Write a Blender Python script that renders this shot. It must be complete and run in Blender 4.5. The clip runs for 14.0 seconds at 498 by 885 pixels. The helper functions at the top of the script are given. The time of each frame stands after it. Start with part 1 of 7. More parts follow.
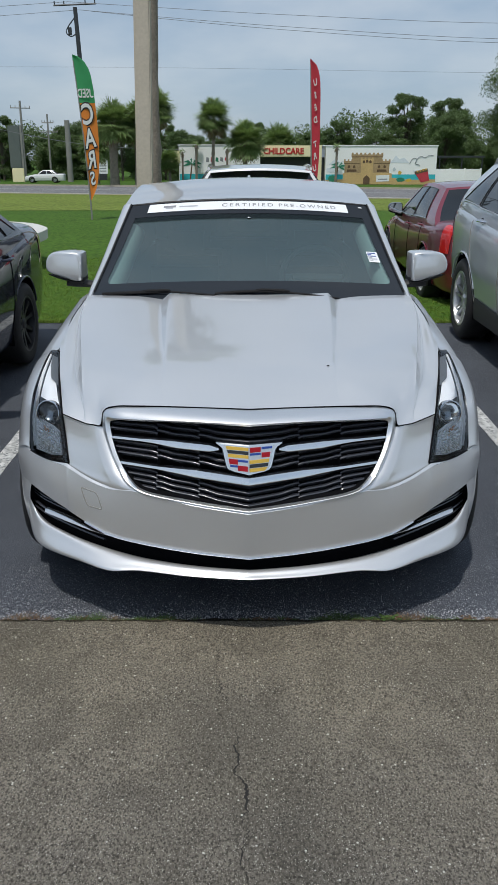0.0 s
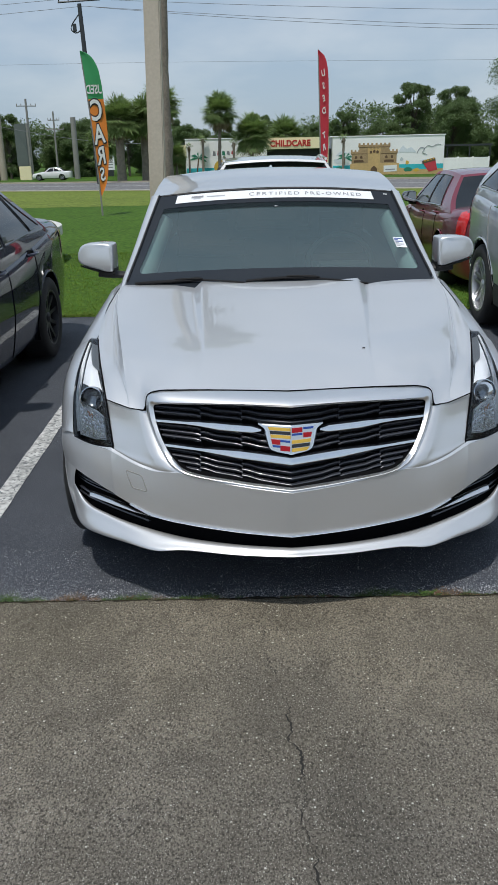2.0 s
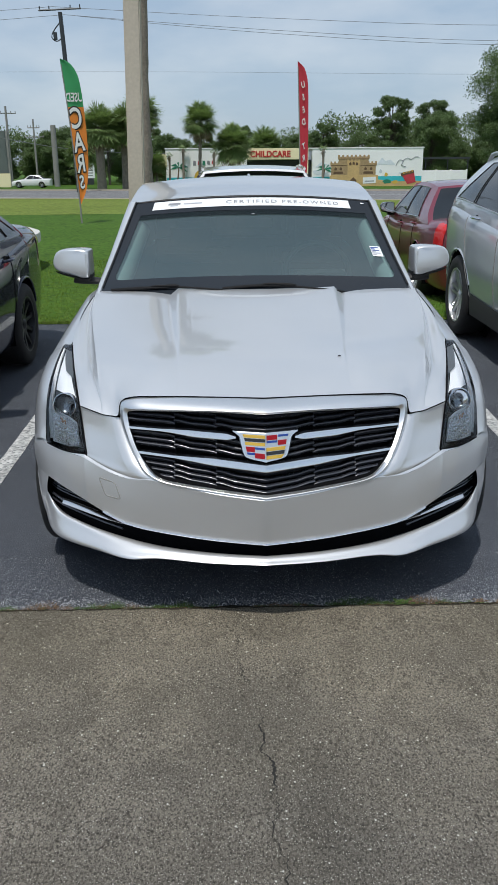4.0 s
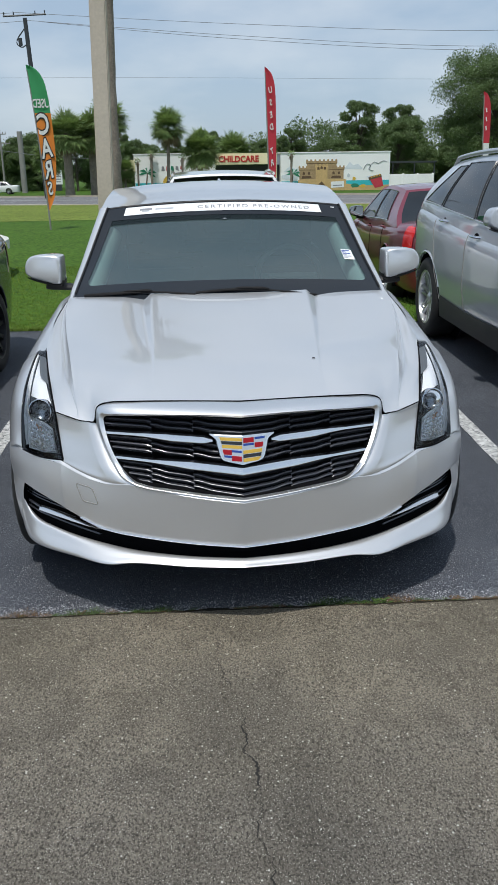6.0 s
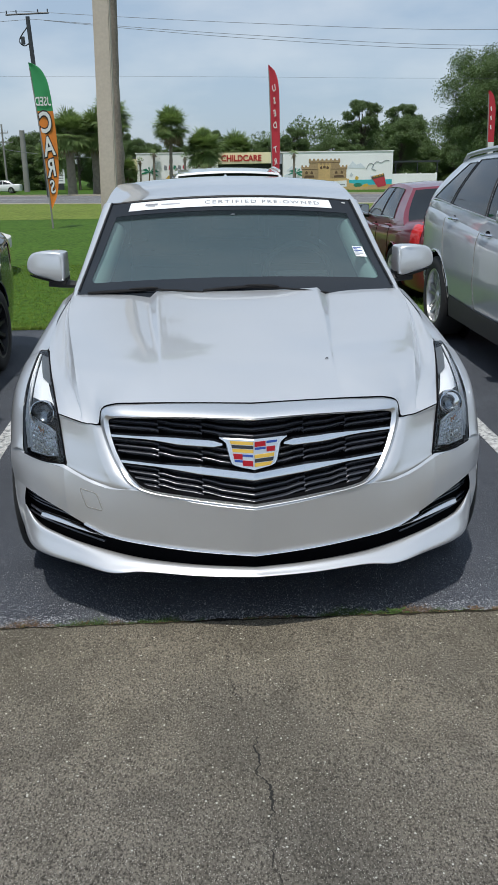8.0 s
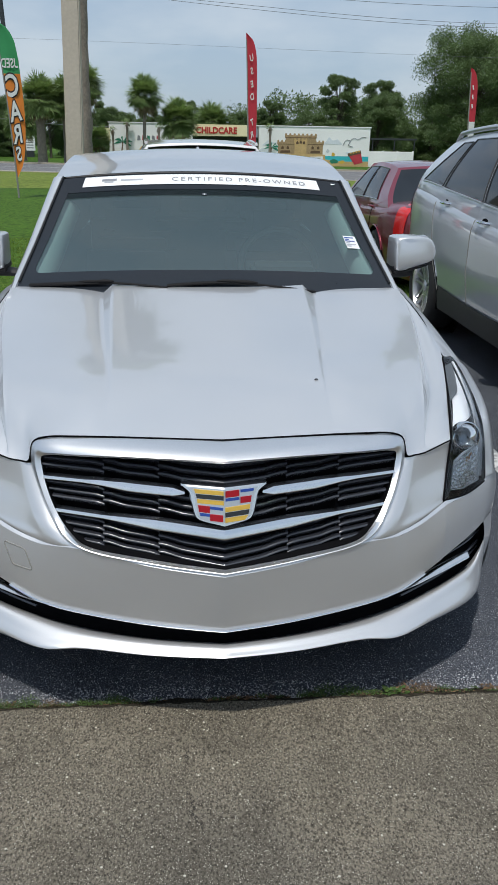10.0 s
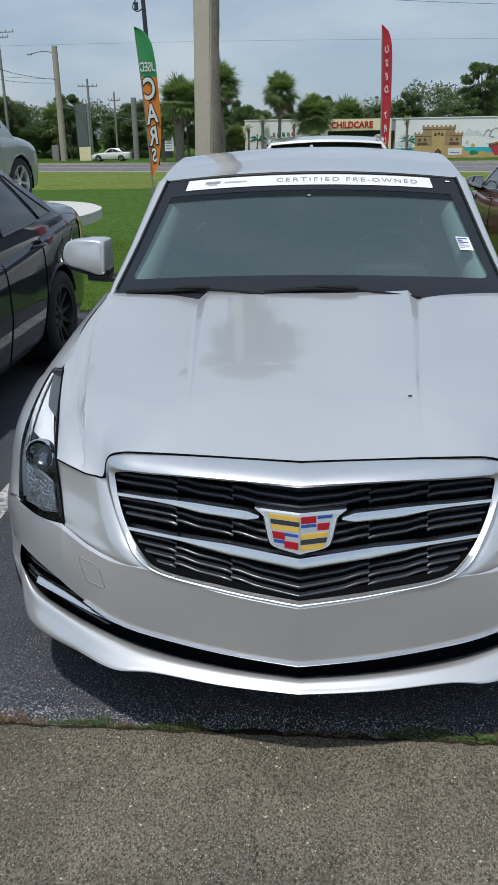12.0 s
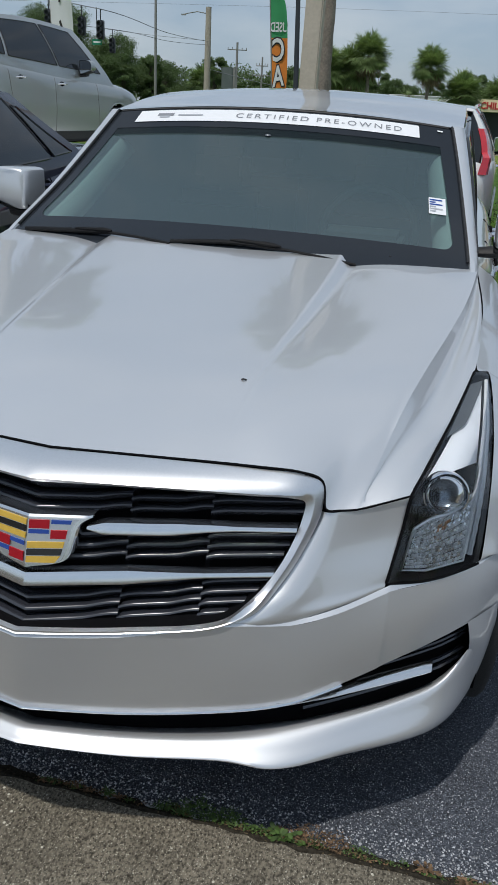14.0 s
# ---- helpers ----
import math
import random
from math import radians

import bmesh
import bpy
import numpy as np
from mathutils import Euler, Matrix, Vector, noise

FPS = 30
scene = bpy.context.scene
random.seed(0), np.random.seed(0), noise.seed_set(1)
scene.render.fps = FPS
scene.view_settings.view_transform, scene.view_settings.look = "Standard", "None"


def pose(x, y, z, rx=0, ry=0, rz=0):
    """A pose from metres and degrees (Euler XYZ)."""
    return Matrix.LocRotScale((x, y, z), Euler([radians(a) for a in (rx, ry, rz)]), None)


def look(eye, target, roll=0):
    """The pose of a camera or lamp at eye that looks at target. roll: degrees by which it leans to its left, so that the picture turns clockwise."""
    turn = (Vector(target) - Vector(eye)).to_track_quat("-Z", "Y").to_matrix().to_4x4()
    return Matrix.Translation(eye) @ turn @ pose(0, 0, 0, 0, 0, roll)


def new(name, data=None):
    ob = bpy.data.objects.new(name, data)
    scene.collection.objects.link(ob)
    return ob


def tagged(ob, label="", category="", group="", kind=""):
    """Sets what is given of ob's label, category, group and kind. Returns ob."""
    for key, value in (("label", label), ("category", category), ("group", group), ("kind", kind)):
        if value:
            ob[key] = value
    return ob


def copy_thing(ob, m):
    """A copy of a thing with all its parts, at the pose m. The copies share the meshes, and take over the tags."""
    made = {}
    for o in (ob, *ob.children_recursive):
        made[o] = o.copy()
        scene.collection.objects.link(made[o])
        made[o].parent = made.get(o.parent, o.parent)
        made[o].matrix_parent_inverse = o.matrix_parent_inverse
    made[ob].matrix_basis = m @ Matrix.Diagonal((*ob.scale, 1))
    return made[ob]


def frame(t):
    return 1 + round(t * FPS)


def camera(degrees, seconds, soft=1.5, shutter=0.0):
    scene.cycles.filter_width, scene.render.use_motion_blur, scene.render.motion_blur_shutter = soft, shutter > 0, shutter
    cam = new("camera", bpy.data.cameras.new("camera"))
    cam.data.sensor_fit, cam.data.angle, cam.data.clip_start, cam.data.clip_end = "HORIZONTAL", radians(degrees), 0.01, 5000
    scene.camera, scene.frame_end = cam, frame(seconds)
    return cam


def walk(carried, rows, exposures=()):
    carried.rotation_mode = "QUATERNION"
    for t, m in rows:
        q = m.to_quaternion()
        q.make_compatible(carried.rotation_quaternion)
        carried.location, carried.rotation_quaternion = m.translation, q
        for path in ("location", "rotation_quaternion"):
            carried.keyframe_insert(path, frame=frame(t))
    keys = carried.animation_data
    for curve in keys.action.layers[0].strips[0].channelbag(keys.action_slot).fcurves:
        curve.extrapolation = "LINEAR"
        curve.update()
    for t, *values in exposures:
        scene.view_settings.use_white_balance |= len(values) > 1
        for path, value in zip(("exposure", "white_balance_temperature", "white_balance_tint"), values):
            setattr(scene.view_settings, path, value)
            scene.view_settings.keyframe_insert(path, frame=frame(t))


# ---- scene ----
cam = camera(34.1, 14.0)
METRES, EYE, TILT, LEAN, TURN = 2.3, 1.62, -19.2, 0.0, 0.0
ROWS = [
    (0.0, 0.0, 0.0, 0.0, 0.0, 0.0, -0.0),
    (0.5, 0.0082, -0.0187, -0.009, 0.68, -0.43, 0.37),
    (1.0, -0.0201, -0.0317, -0.0167, 0.65, -0.45, 2.16),
    (1.5, -0.0463, -0.0418, -0.0256, 0.58, -0.45, 1.63),
    (2.0, -0.0477, -0.0311, -0.0194, 0.75, -0.42, 1.02),
    (2.5, -0.0519, -0.0267, -0.0145, 0.92, 0.43, 0.65),
    (3.0, -0.0636, -0.0316, -0.024, 0.8, 0.38, 0.26),
    (3.5, -0.0546, -0.0296, -0.0265, 0.62, 0.28, 0.5),
    (4.0, -0.0407, -0.023, -0.0224, -0.72, 0.21, 0.77),
    (6.5, -0.0486, -0.0299, -0.0257, -2.64, 0.52, 1.86),
    (7.0, -0.0525, -0.0261, -0.029, -2.64, 0.52, 1.89),
    (7.5, -0.058, -0.0137, -0.0299, -2.44, 0.63, 1.7),
    (10.0, -0.0452, 0.2746, 0.068, -4.59, -1.27, 0.59),
    (10.5, -0.0336, 0.3018, 0.0774, -5.66, -1.37, 0.49),
    (11.0, -0.0321, 0.3072, 0.0793, -4.52, -1.59, 0.26),
    (11.5, -0.0279, 0.3158, 0.0793, 1.32, -1.77, 0.33),
    (12.0, 0.0123, 0.3334, 0.0945, 4.5, -1.54, -0.6),
    (12.5, 0.0643, 0.4113, 0.0966, 5.66, -1.6, -2.72),
    (13.0, 0.1222, 0.511, 0.1236, 6.36, -1.88, -4.5),
    (13.5, 0.2335, 0.5735, 0.1242, 11.69, -3.0, -5.46),
    (14.0, 0.3032, 0.5957, 0.1194, 12.58, -3.82, -7.2),
]
walk(cam, [(t, pose(0, 0, EYE, TILT, LEAN, TURN) @ pose(METRES * x, METRES * y, METRES * z, 90 + pitch, roll, yaw)) for t, x, y, z, yaw, pitch, roll in ROWS],
     [(0.0, 0.22, 6350, 9), (4.0, 0.36, 6350, 9), (7.0, 0.41, 6350, 9), (10.0, 0.32, 6350, 9), (12.5, 0.18, 6300, 9), (14.0, 0.07, 6300, 9)])

# ---- world and sun ----
SUN_EL, SUN_AZ = 69.0, 200.0          # height, and bearing from straight ahead, clockwise
world = bpy.data.worlds.new("sky")
scene.world = world
world.use_nodes = True
wn, wl = world.node_tree.nodes, world.node_tree.links
wn.clear()
sky = wn.new("ShaderNodeTexSky")
sky.sky_type, sky.sun_disc = "NISHITA", False
sky.sun_elevation, sky.sun_rotation = radians(SUN_EL), radians(SUN_AZ)
sky.air_density, sky.dust_density, sky.ozone_density = 1.0, 1.0, 2.0
coords = wn.new("ShaderNodeTexCoord")
stretch = wn.new("ShaderNodeMapping")
stretch.inputs["Scale"].default_value = (1.6, 1.6, 4.5)
clouds = wn.new("ShaderNodeTexNoise")
clouds.inputs["Scale"].default_value, clouds.inputs["Detail"].default_value = 2.6, 6
cover = wn.new("ShaderNodeMapRange")
cover.inputs["From Min"].default_value, cover.inputs["From Max"].default_value = 0.40, 0.64
veil = wn.new("ShaderNodeMixRGB")
veil.inputs[1].default_value, veil.inputs[2].default_value = (3.2, 4.0, 5.0, 1), (4.95, 5.4, 5.95, 1)
haze = wn.new("ShaderNodeMixRGB")
haze.inputs[0].default_value = 0.75
back = wn.new("ShaderNodeBackground")
back.inputs["Strength"].default_value = 0.097
out = wn.new("ShaderNodeOutputWorld")
wl.new(coords.outputs["Generated"], stretch.inputs[0])
wl.new(stretch.outputs[0], clouds.inputs["Vector"])
wl.new(clouds.outputs[0], cover.inputs[0])
wl.new(cover.outputs[0], veil.inputs[0])
wl.new(veil.outputs[0], haze.inputs[2])
wl.new(sky.outputs[0], haze.inputs[1])
wl.new(haze.outputs[0], back.inputs[0])
wl.new(back.outputs[0], out.inputs[0])

sun = new("sun", bpy.data.lights.new("sun", "SUN"))
sun.data.energy, sun.data.angle, sun.data.color = 2.2, radians(1.5), (1.0, 0.95, 0.88)
ce = math.cos(radians(SUN_EL))
sun.matrix_world = look((0, 0, 0), (-ce * math.sin(radians(SUN_AZ)), -ce * math.cos(radians(SUN_AZ)), -math.sin(radians(SUN_EL))))

# ---- materials ----
def material(name, color, rough=0.5, metal=0.0, vary=0.12, scale=8.0, fine=120.0, bump=0.0, bump_scale=60.0,
             coat=0.0, island=0.0, each=0.0, spec=0.5, coat_ior=1.65, coords_of="Object"):
    """Principled surface with colour variation at two scales and fine relief."""
    m = bpy.data.materials.new(name)
    m.use_nodes = True
    n, l = m.node_tree.nodes, m.node_tree.links
    p = n["Principled BSDF"]
    p.inputs["Roughness"].default_value, p.inputs["Metallic"].default_value = rough, metal
    p.inputs["Specular IOR Level"].default_value = spec
    p.inputs["Coat Weight"].default_value, p.inputs["Coat Roughness"].default_value = coat, 0.03
    p.inputs["Coat IOR"].default_value = coat_ior
    p.inputs["Base Color"].default_value = (*color, 1)
    tc = n.new("ShaderNodeTexCoord")
    if vary > 0:
        a, b = n.new("ShaderNodeTexNoise"), n.new("ShaderNodeTexNoise")
        a.inputs["Scale"].default_value, a.inputs["Detail"].default_value = scale, 6
        b.inputs["Scale"].default_value, b.inputs["Detail"].default_value = fine, 2
        add = n.new("ShaderNodeMath")
        add.operation = "ADD"
        l.new(tc.outputs[coords_of], a.inputs["Vector"]), l.new(tc.outputs[coords_of], b.inputs["Vector"])
        l.new(a.outputs[0], add.inputs[0]), l.new(b.outputs[0], add.inputs[1])
        rng = n.new("ShaderNodeMapRange")
        rng.inputs["From Min"].default_value, rng.inputs["From Max"].default_value = 0.65, 1.35
        rng.inputs["To Min"].default_value, rng.inputs["To Max"].default_value = 1 - vary, 1 + vary
        l.new(add.outputs[0], rng.inputs[0])
        last = rng.outputs[0]
        for use, node, socket, amount in ((island, "ShaderNodeNewGeometry", "Random Per Island", island), (each, "ShaderNodeObjectInfo", "Random", each)):
            if use:
                g, r2, mul = n.new(node), n.new("ShaderNodeMapRange"), n.new("ShaderNodeMath")
                r2.inputs["To Min"].default_value, r2.inputs["To Max"].default_value = 1 - amount, 1 + amount
                mul.operation = "MULTIPLY"
                l.new(g.outputs[socket], r2.inputs[0]), l.new(r2.outputs[0], mul.inputs[0]), l.new(last, mul.inputs[1])
                last = mul.outputs[0]
        vm = n.new("ShaderNodeVectorMath")
        vm.operation = "SCALE"
        vm.inputs[0].default_value = color
        l.new(last, vm.inputs["Scale"])
        l.new(vm.outputs[0], p.inputs["Base Color"])
    if bump > 0:
        c, bp = n.new("ShaderNodeTexNoise"), n.new("ShaderNodeBump")
        c.inputs["Scale"].default_value, c.inputs["Detail"].default_value = bump_scale, 4
        bp.inputs["Strength"].default_value, bp.inputs["Distance"].default_value = min(1.0, bump), 0.004
        l.new(tc.outputs[coords_of], c.inputs["Vector"]), l.new(c.outputs[0], bp.inputs["Height"])
        l.new(bp.outputs[0], p.inputs["Normal"])
    return m


def clear_glass(name, tint, gloss=1.0, ior=1.5, sheen=0.0):
    """Thin pane: lets light straight through with a tint, and reflects by Fresnel."""
    m = bpy.data.materials.new(name)
    m.use_nodes = True
    n, l = m.node_tree.nodes, m.node_tree.links
    n.clear()
    o, mix, t, g, f = (n.new("ShaderNode" + k) for k in ("OutputMaterial", "MixShader", "BsdfTransparent", "BsdfGlossy", "Fresnel"))
    t.inputs[0].default_value = (*tint, 1)
    g.inputs["Roughness"].default_value, g.inputs["Color"].default_value = 0.02, (gloss, gloss, gloss, 1)
    f.inputs[0].default_value = ior
    l.new(f.outputs[0], mix.inputs[0]), l.new(t.outputs[0], mix.inputs[1]), l.new(g.outputs[0], mix.inputs[2])
    # teal diffuse film: the pane's pale sky sheen put in as colour
    if sheen:
        film, d = n.new("ShaderNodeMixShader"), n.new("ShaderNodeBsdfDiffuse")
        film.inputs[0].default_value, d.inputs[0].default_value = sheen, (0.29, 0.44, 0.47, 1)
        l.new(mix.outputs[0], film.inputs[1]), l.new(d.outputs[0], film.inputs[2]), l.new(film.outputs[0], o.inputs[0])
    else:
        l.new(mix.outputs[0], o.inputs[0])
    return m


def ground_material(name, base, speck, stain, speck_scale, stain_scale, rough, bump, bump_scale, lo=0.52, hi=0.62, streak=(1, 1, 1), pit=0.38, chips=None, mottle=0.6):
    """Pavement: base colour, light or dark aggregate specks, large stains, rough relief."""
    m = bpy.data.materials.new(name)
    m.use_nodes = True
    n, l = m.node_tree.nodes, m.node_tree.links
    p = n["Principled BSDF"]
    p.inputs["Roughness"].default_value, p.inputs["Specular IOR Level"].default_value = rough, 0.15
    tc, mp = n.new("ShaderNodeTexCoord"), n.new("ShaderNodeMapping")
    mp.inputs["Scale"].default_value = streak
    l.new(tc.outputs["Object"], mp.inputs[0])
    def tex(scale, detail):
        t = n.new("ShaderNodeTexNoise")
        t.inputs["Scale"].default_value, t.inputs["Detail"].default_value = scale, detail
        l.new(mp.outputs[0], t.inputs["Vector"])
        return t
    def ramp(t, a, b):
        r = n.new("ShaderNodeMapRange")
        r.inputs["From Min"].default_value, r.inputs["From Max"].default_value = a, b
        l.new(t.outputs[0], r.inputs[0])
        return r
    def mix(fac, one, two):
        x = n.new("ShaderNodeMixRGB")
        l.new(fac.outputs[0], x.inputs[0])
        for i, v in ((1, one), (2, two)):
            if isinstance(v, tuple):
                x.inputs[i].default_value = (*v, 1)
            else:
                l.new(v.outputs[0], x.inputs[i])
        return x
    s1, s2, s3, s4 = tex(stain_scale, 8), tex(speck_scale, 1), tex(stain_scale * 7, 6), tex(speck_scale * 0.55, 3)
    c = mix(ramp(s1, 0.36, 0.66), base, stain)
    c = mix(ramp(s3, 0.45, 0.85), c, tuple(mottle * v for v in base))
    c = mix(ramp(s4, 0.40, 0.70), c, tuple(pit * v for v in base))
    c = mix(ramp(s2, lo, hi), c, speck)
    if chips:
        for scale, tone, few in chips:
            v, sep, near, pick, both_of = n.new("ShaderNodeTexVoronoi"), n.new("ShaderNodeSeparateColor"), n.new("ShaderNodeMapRange"), n.new("ShaderNodeMath"), n.new("ShaderNodeMath")
            v.inputs["Scale"].default_value = scale
            l.new(tc.outputs["Object"], v.inputs["Vector"]), l.new(v.outputs["Color"], sep.inputs[0])
            near.inputs["From Min"].default_value, near.inputs["From Max"].default_value = 0.40, 0.26
            l.new(v.outputs["Distance"], near.inputs[0])
            pick.operation, both_of.operation = "GREATER_THAN", "MULTIPLY"
            pick.inputs[1].default_value = few
            l.new(sep.outputs[0], pick.inputs[0]), l.new(near.outputs[0], both_of.inputs[0]), l.new(pick.outputs[0], both_of.inputs[1])
            c = mix(both_of, c, tone)
    l.new(c.outputs[0], p.inputs["Base Color"])
    h, bp = tex(bump_scale, 4), n.new("ShaderNodeBump")
    bp.inputs["Strength"].default_value, bp.inputs["Distance"].default_value = bump, 0.006
    l.new(h.outputs[0], bp.inputs["Height"]), l.new(bp.outputs[0], p.inputs["Normal"])
    return m


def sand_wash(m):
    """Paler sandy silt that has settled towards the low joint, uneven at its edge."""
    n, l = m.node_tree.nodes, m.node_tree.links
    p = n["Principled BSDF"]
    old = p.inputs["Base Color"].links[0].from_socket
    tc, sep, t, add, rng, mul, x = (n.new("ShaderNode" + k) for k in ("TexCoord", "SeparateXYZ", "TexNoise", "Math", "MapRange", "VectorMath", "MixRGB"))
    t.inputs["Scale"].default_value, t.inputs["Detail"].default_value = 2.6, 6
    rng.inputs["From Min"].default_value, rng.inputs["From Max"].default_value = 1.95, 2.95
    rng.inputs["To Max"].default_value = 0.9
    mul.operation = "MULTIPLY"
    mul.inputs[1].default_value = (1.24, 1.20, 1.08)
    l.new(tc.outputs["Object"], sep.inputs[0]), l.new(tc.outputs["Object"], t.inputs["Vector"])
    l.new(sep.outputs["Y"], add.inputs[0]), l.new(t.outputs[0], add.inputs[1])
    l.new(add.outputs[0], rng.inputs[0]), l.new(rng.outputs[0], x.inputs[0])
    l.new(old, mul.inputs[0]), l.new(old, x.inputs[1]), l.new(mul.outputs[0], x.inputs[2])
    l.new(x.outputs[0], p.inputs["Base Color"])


SILVER = material("silver_paint", (0.72, 0.73, 0.742), 0.38, 0.64, 0.03, 2.0, 900.0, coat=1.0, coat_ior=2.0)
SILVER_SUV = material("pale_silver_paint", (0.56, 0.59, 0.63), 0.34, 0.42, 0.03, 2.0, 900.0, coat=1.0)
WARM_SILVER = material("warm_silver_paint", (0.42, 0.44, 0.44), 0.34, 0.5, 0.03, 2.0, 900.0, coat=1.0)
NAVY = material("dark_blue_paint", (0.010, 0.012, 0.028), 0.45, 0.1, 0.05, 2.0, 900.0, coat=1.0, spec=0.1, coat_ior=1.5)
BURGUNDY = material("burgundy_paint", (0.20, 0.014, 0.034), 0.35, 0.35, 0.05, 2.0, 900.0, coat=1.0)
WHITE_PAINT = material("white_paint", (0.78, 0.78, 0.77), 0.3, 0.0, 0.03, 2.0, 400.0, coat=1.0)
CHROME = material("chrome", (0.82, 0.83, 0.85), 0.07, 1.0, 0.02, 5.0, 60.0)
POLISHED = material("polished_chrome", (0.88, 0.885, 0.89), 0.16, 1.0, 0.02, 5.0, 60.0)
SATIN = material("satin_chrome", (0.86, 0.865, 0.87), 0.35, 1.0, 0.03, 4.0, 200.0)
ALLOY = material("alloy", (0.66, 0.66, 0.67), 0.28, 0.85, 0.06, 10.0, 80.0)
DARK_ALLOY = material("dark_alloy", (0.035, 0.036, 0.04), 0.35, 0.6, 0.1, 10.0, 80.0)
BLACK_GLOSS = material("black_gloss_plastic", (0.012, 0.012, 0.013), 0.18, 0.0, 0.1, 6.0, 90.0, coat=0.4)
BLACK_MATT = material("black_plastic", (0.016, 0.016, 0.017), 0.55, 0.0, 0.15, 12.0, 200.0, bump=0.15, bump_scale=300)
# near-black, so the shade of openings and hollows is in the colour
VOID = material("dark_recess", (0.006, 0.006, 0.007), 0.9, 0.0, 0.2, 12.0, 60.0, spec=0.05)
WIPER = material("wiper_black", (0.008, 0.008, 0.009), 0.6, 0.0, 0.2, 12.0, 200.0, spec=0.2)
COWL = material("cowl_plastic", (0.010, 0.010, 0.011), 0.7, 0.0, 0.2, 12.0, 200.0, spec=0.15)
SLAT = material("grille_black", (0.030, 0.032, 0.040), 0.24, 0.0, 0.1, 6.0, 90.0, spec=0.7, coat=0.35)
PRISM = material("lamp_prism", (0.95, 0.95, 0.95), 0.14, 0.0, 0.04, 20.0, 90.0, island=0.16)
DULL_CHROME = material("lamp_bowl", (0.55, 0.56, 0.58), 0.22, 1.0, 0.03, 20.0, 90.0)
SMOKE = material("smoked_lamp_panel", (0.15, 0.165, 0.18), 0.3, 0.2, 0.05, 20.0, 90.0)
CRYSTAL = material("lamp_crystal", (0.95, 0.96, 0.97), 0.2, 0.1, 0.04, 20.0, 90.0)
RUBBER = material("tyre_rubber", (0.018, 0.018, 0.018), 0.75, 0.0, 0.2, 20.0, 150.0, bump=0.3, bump_scale=150)
MIRROR_GLASS = material("mirror_glass", (0.70, 0.72, 0.74), 0.03, 1.0, 0.02, 3.0, 5.0)
TINTED = material("tinted_glass", (0.012, 0.014, 0.016), 0.03, 0.0, 0.15, 3.0, 5.0, spec=0.7)
WINDSCREEN = clear_glass("windscreen_glass", (0.19, 0.31, 0.32), 1.0, 1.78, 0.14)
SHADE_BAND = clear_glass("shade_band_glass", (0.30, 0.33, 0.36), 0.6, 1.4)
LENS = clear_glass("lamp_lens", (0.93, 0.95, 0.97))
PROJECTOR = clear_glass("projector_glass", (0.62, 0.65, 0.67), 1.0, 1.6)
RED_LENS = material("red_lens", (0.55, 0.01, 0.02), 0.12, 0.0, 0.1, 30.0, 90.0, coat=1.0)
BRIGHT_RED = material("bright_red_lens", (0.72, 0.02, 0.02), 0.15, 0.0, 0.1, 30.0, 90.0, coat=1.0)
AMBER = material("amber_lens", (0.62, 0.36, 0.22), 0.2, 0.0, 0.1, 30.0, 90.0)
FRIT = material("black_frit_border", (0.022, 0.026, 0.032), 0.1, 0.0, 0.05, 5.0, 50.0, spec=0.25)
LAMP_SILVER = material("lamp_silver", (0.90, 0.91, 0.93), 0.35, 0.15, 0.03, 20.0, 90.0)
CABIN = material("cabin_trim", (0.07, 0.07, 0.068), 0.7, 0.0, 0.2, 10.0, 200.0, bump=0.2, bump_scale=200)
SEAT = material("seat_leather", (0.06, 0.06, 0.058), 0.6, 0.0, 0.15, 10.0, 120.0, bump=0.2, bump_scale=160)
TRIM_GREY = material("pillar_trim", (0.80, 0.84, 0.78), 0.75, 0.0, 0.05, 10.0, 200.0)
STEER = material("wheel_rim_grey", (0.34, 0.35, 0.34), 0.45, 0.0, 0.1, 10.0, 200.0)
WHITE_FILM = material("white_film", (0.84, 0.85, 0.86), 0.4, 0.0, 0.03, 6.0, 40.0)
INK = material("grey_ink", (0.25, 0.26, 0.28), 0.5, 0.0, 0.05, 6.0, 40.0)
PALE_INK = material("pale_ink", (0.42, 0.44, 0.47), 0.5, 0.0, 0.05, 6.0, 40.0)
YELLOW = material("yellow_enamel", (0.66, 0.43, 0.075), 0.4, 0.0, 0.06, 30.0, 90.0, spec=0.3)
RED = material("red_enamel", (0.36, 0.008, 0.016), 0.4, 0.0, 0.06, 30.0, 90.0, spec=0.3)
BLUE = material("blue_enamel", (0.03, 0.075, 0.32), 0.4, 0.0, 0.06, 30.0, 90.0, spec=0.3)
GREY_ENAMEL = material("grey_enamel", (0.20, 0.21, 0.23), 0.3, 0.6, 0.06, 30.0, 90.0)

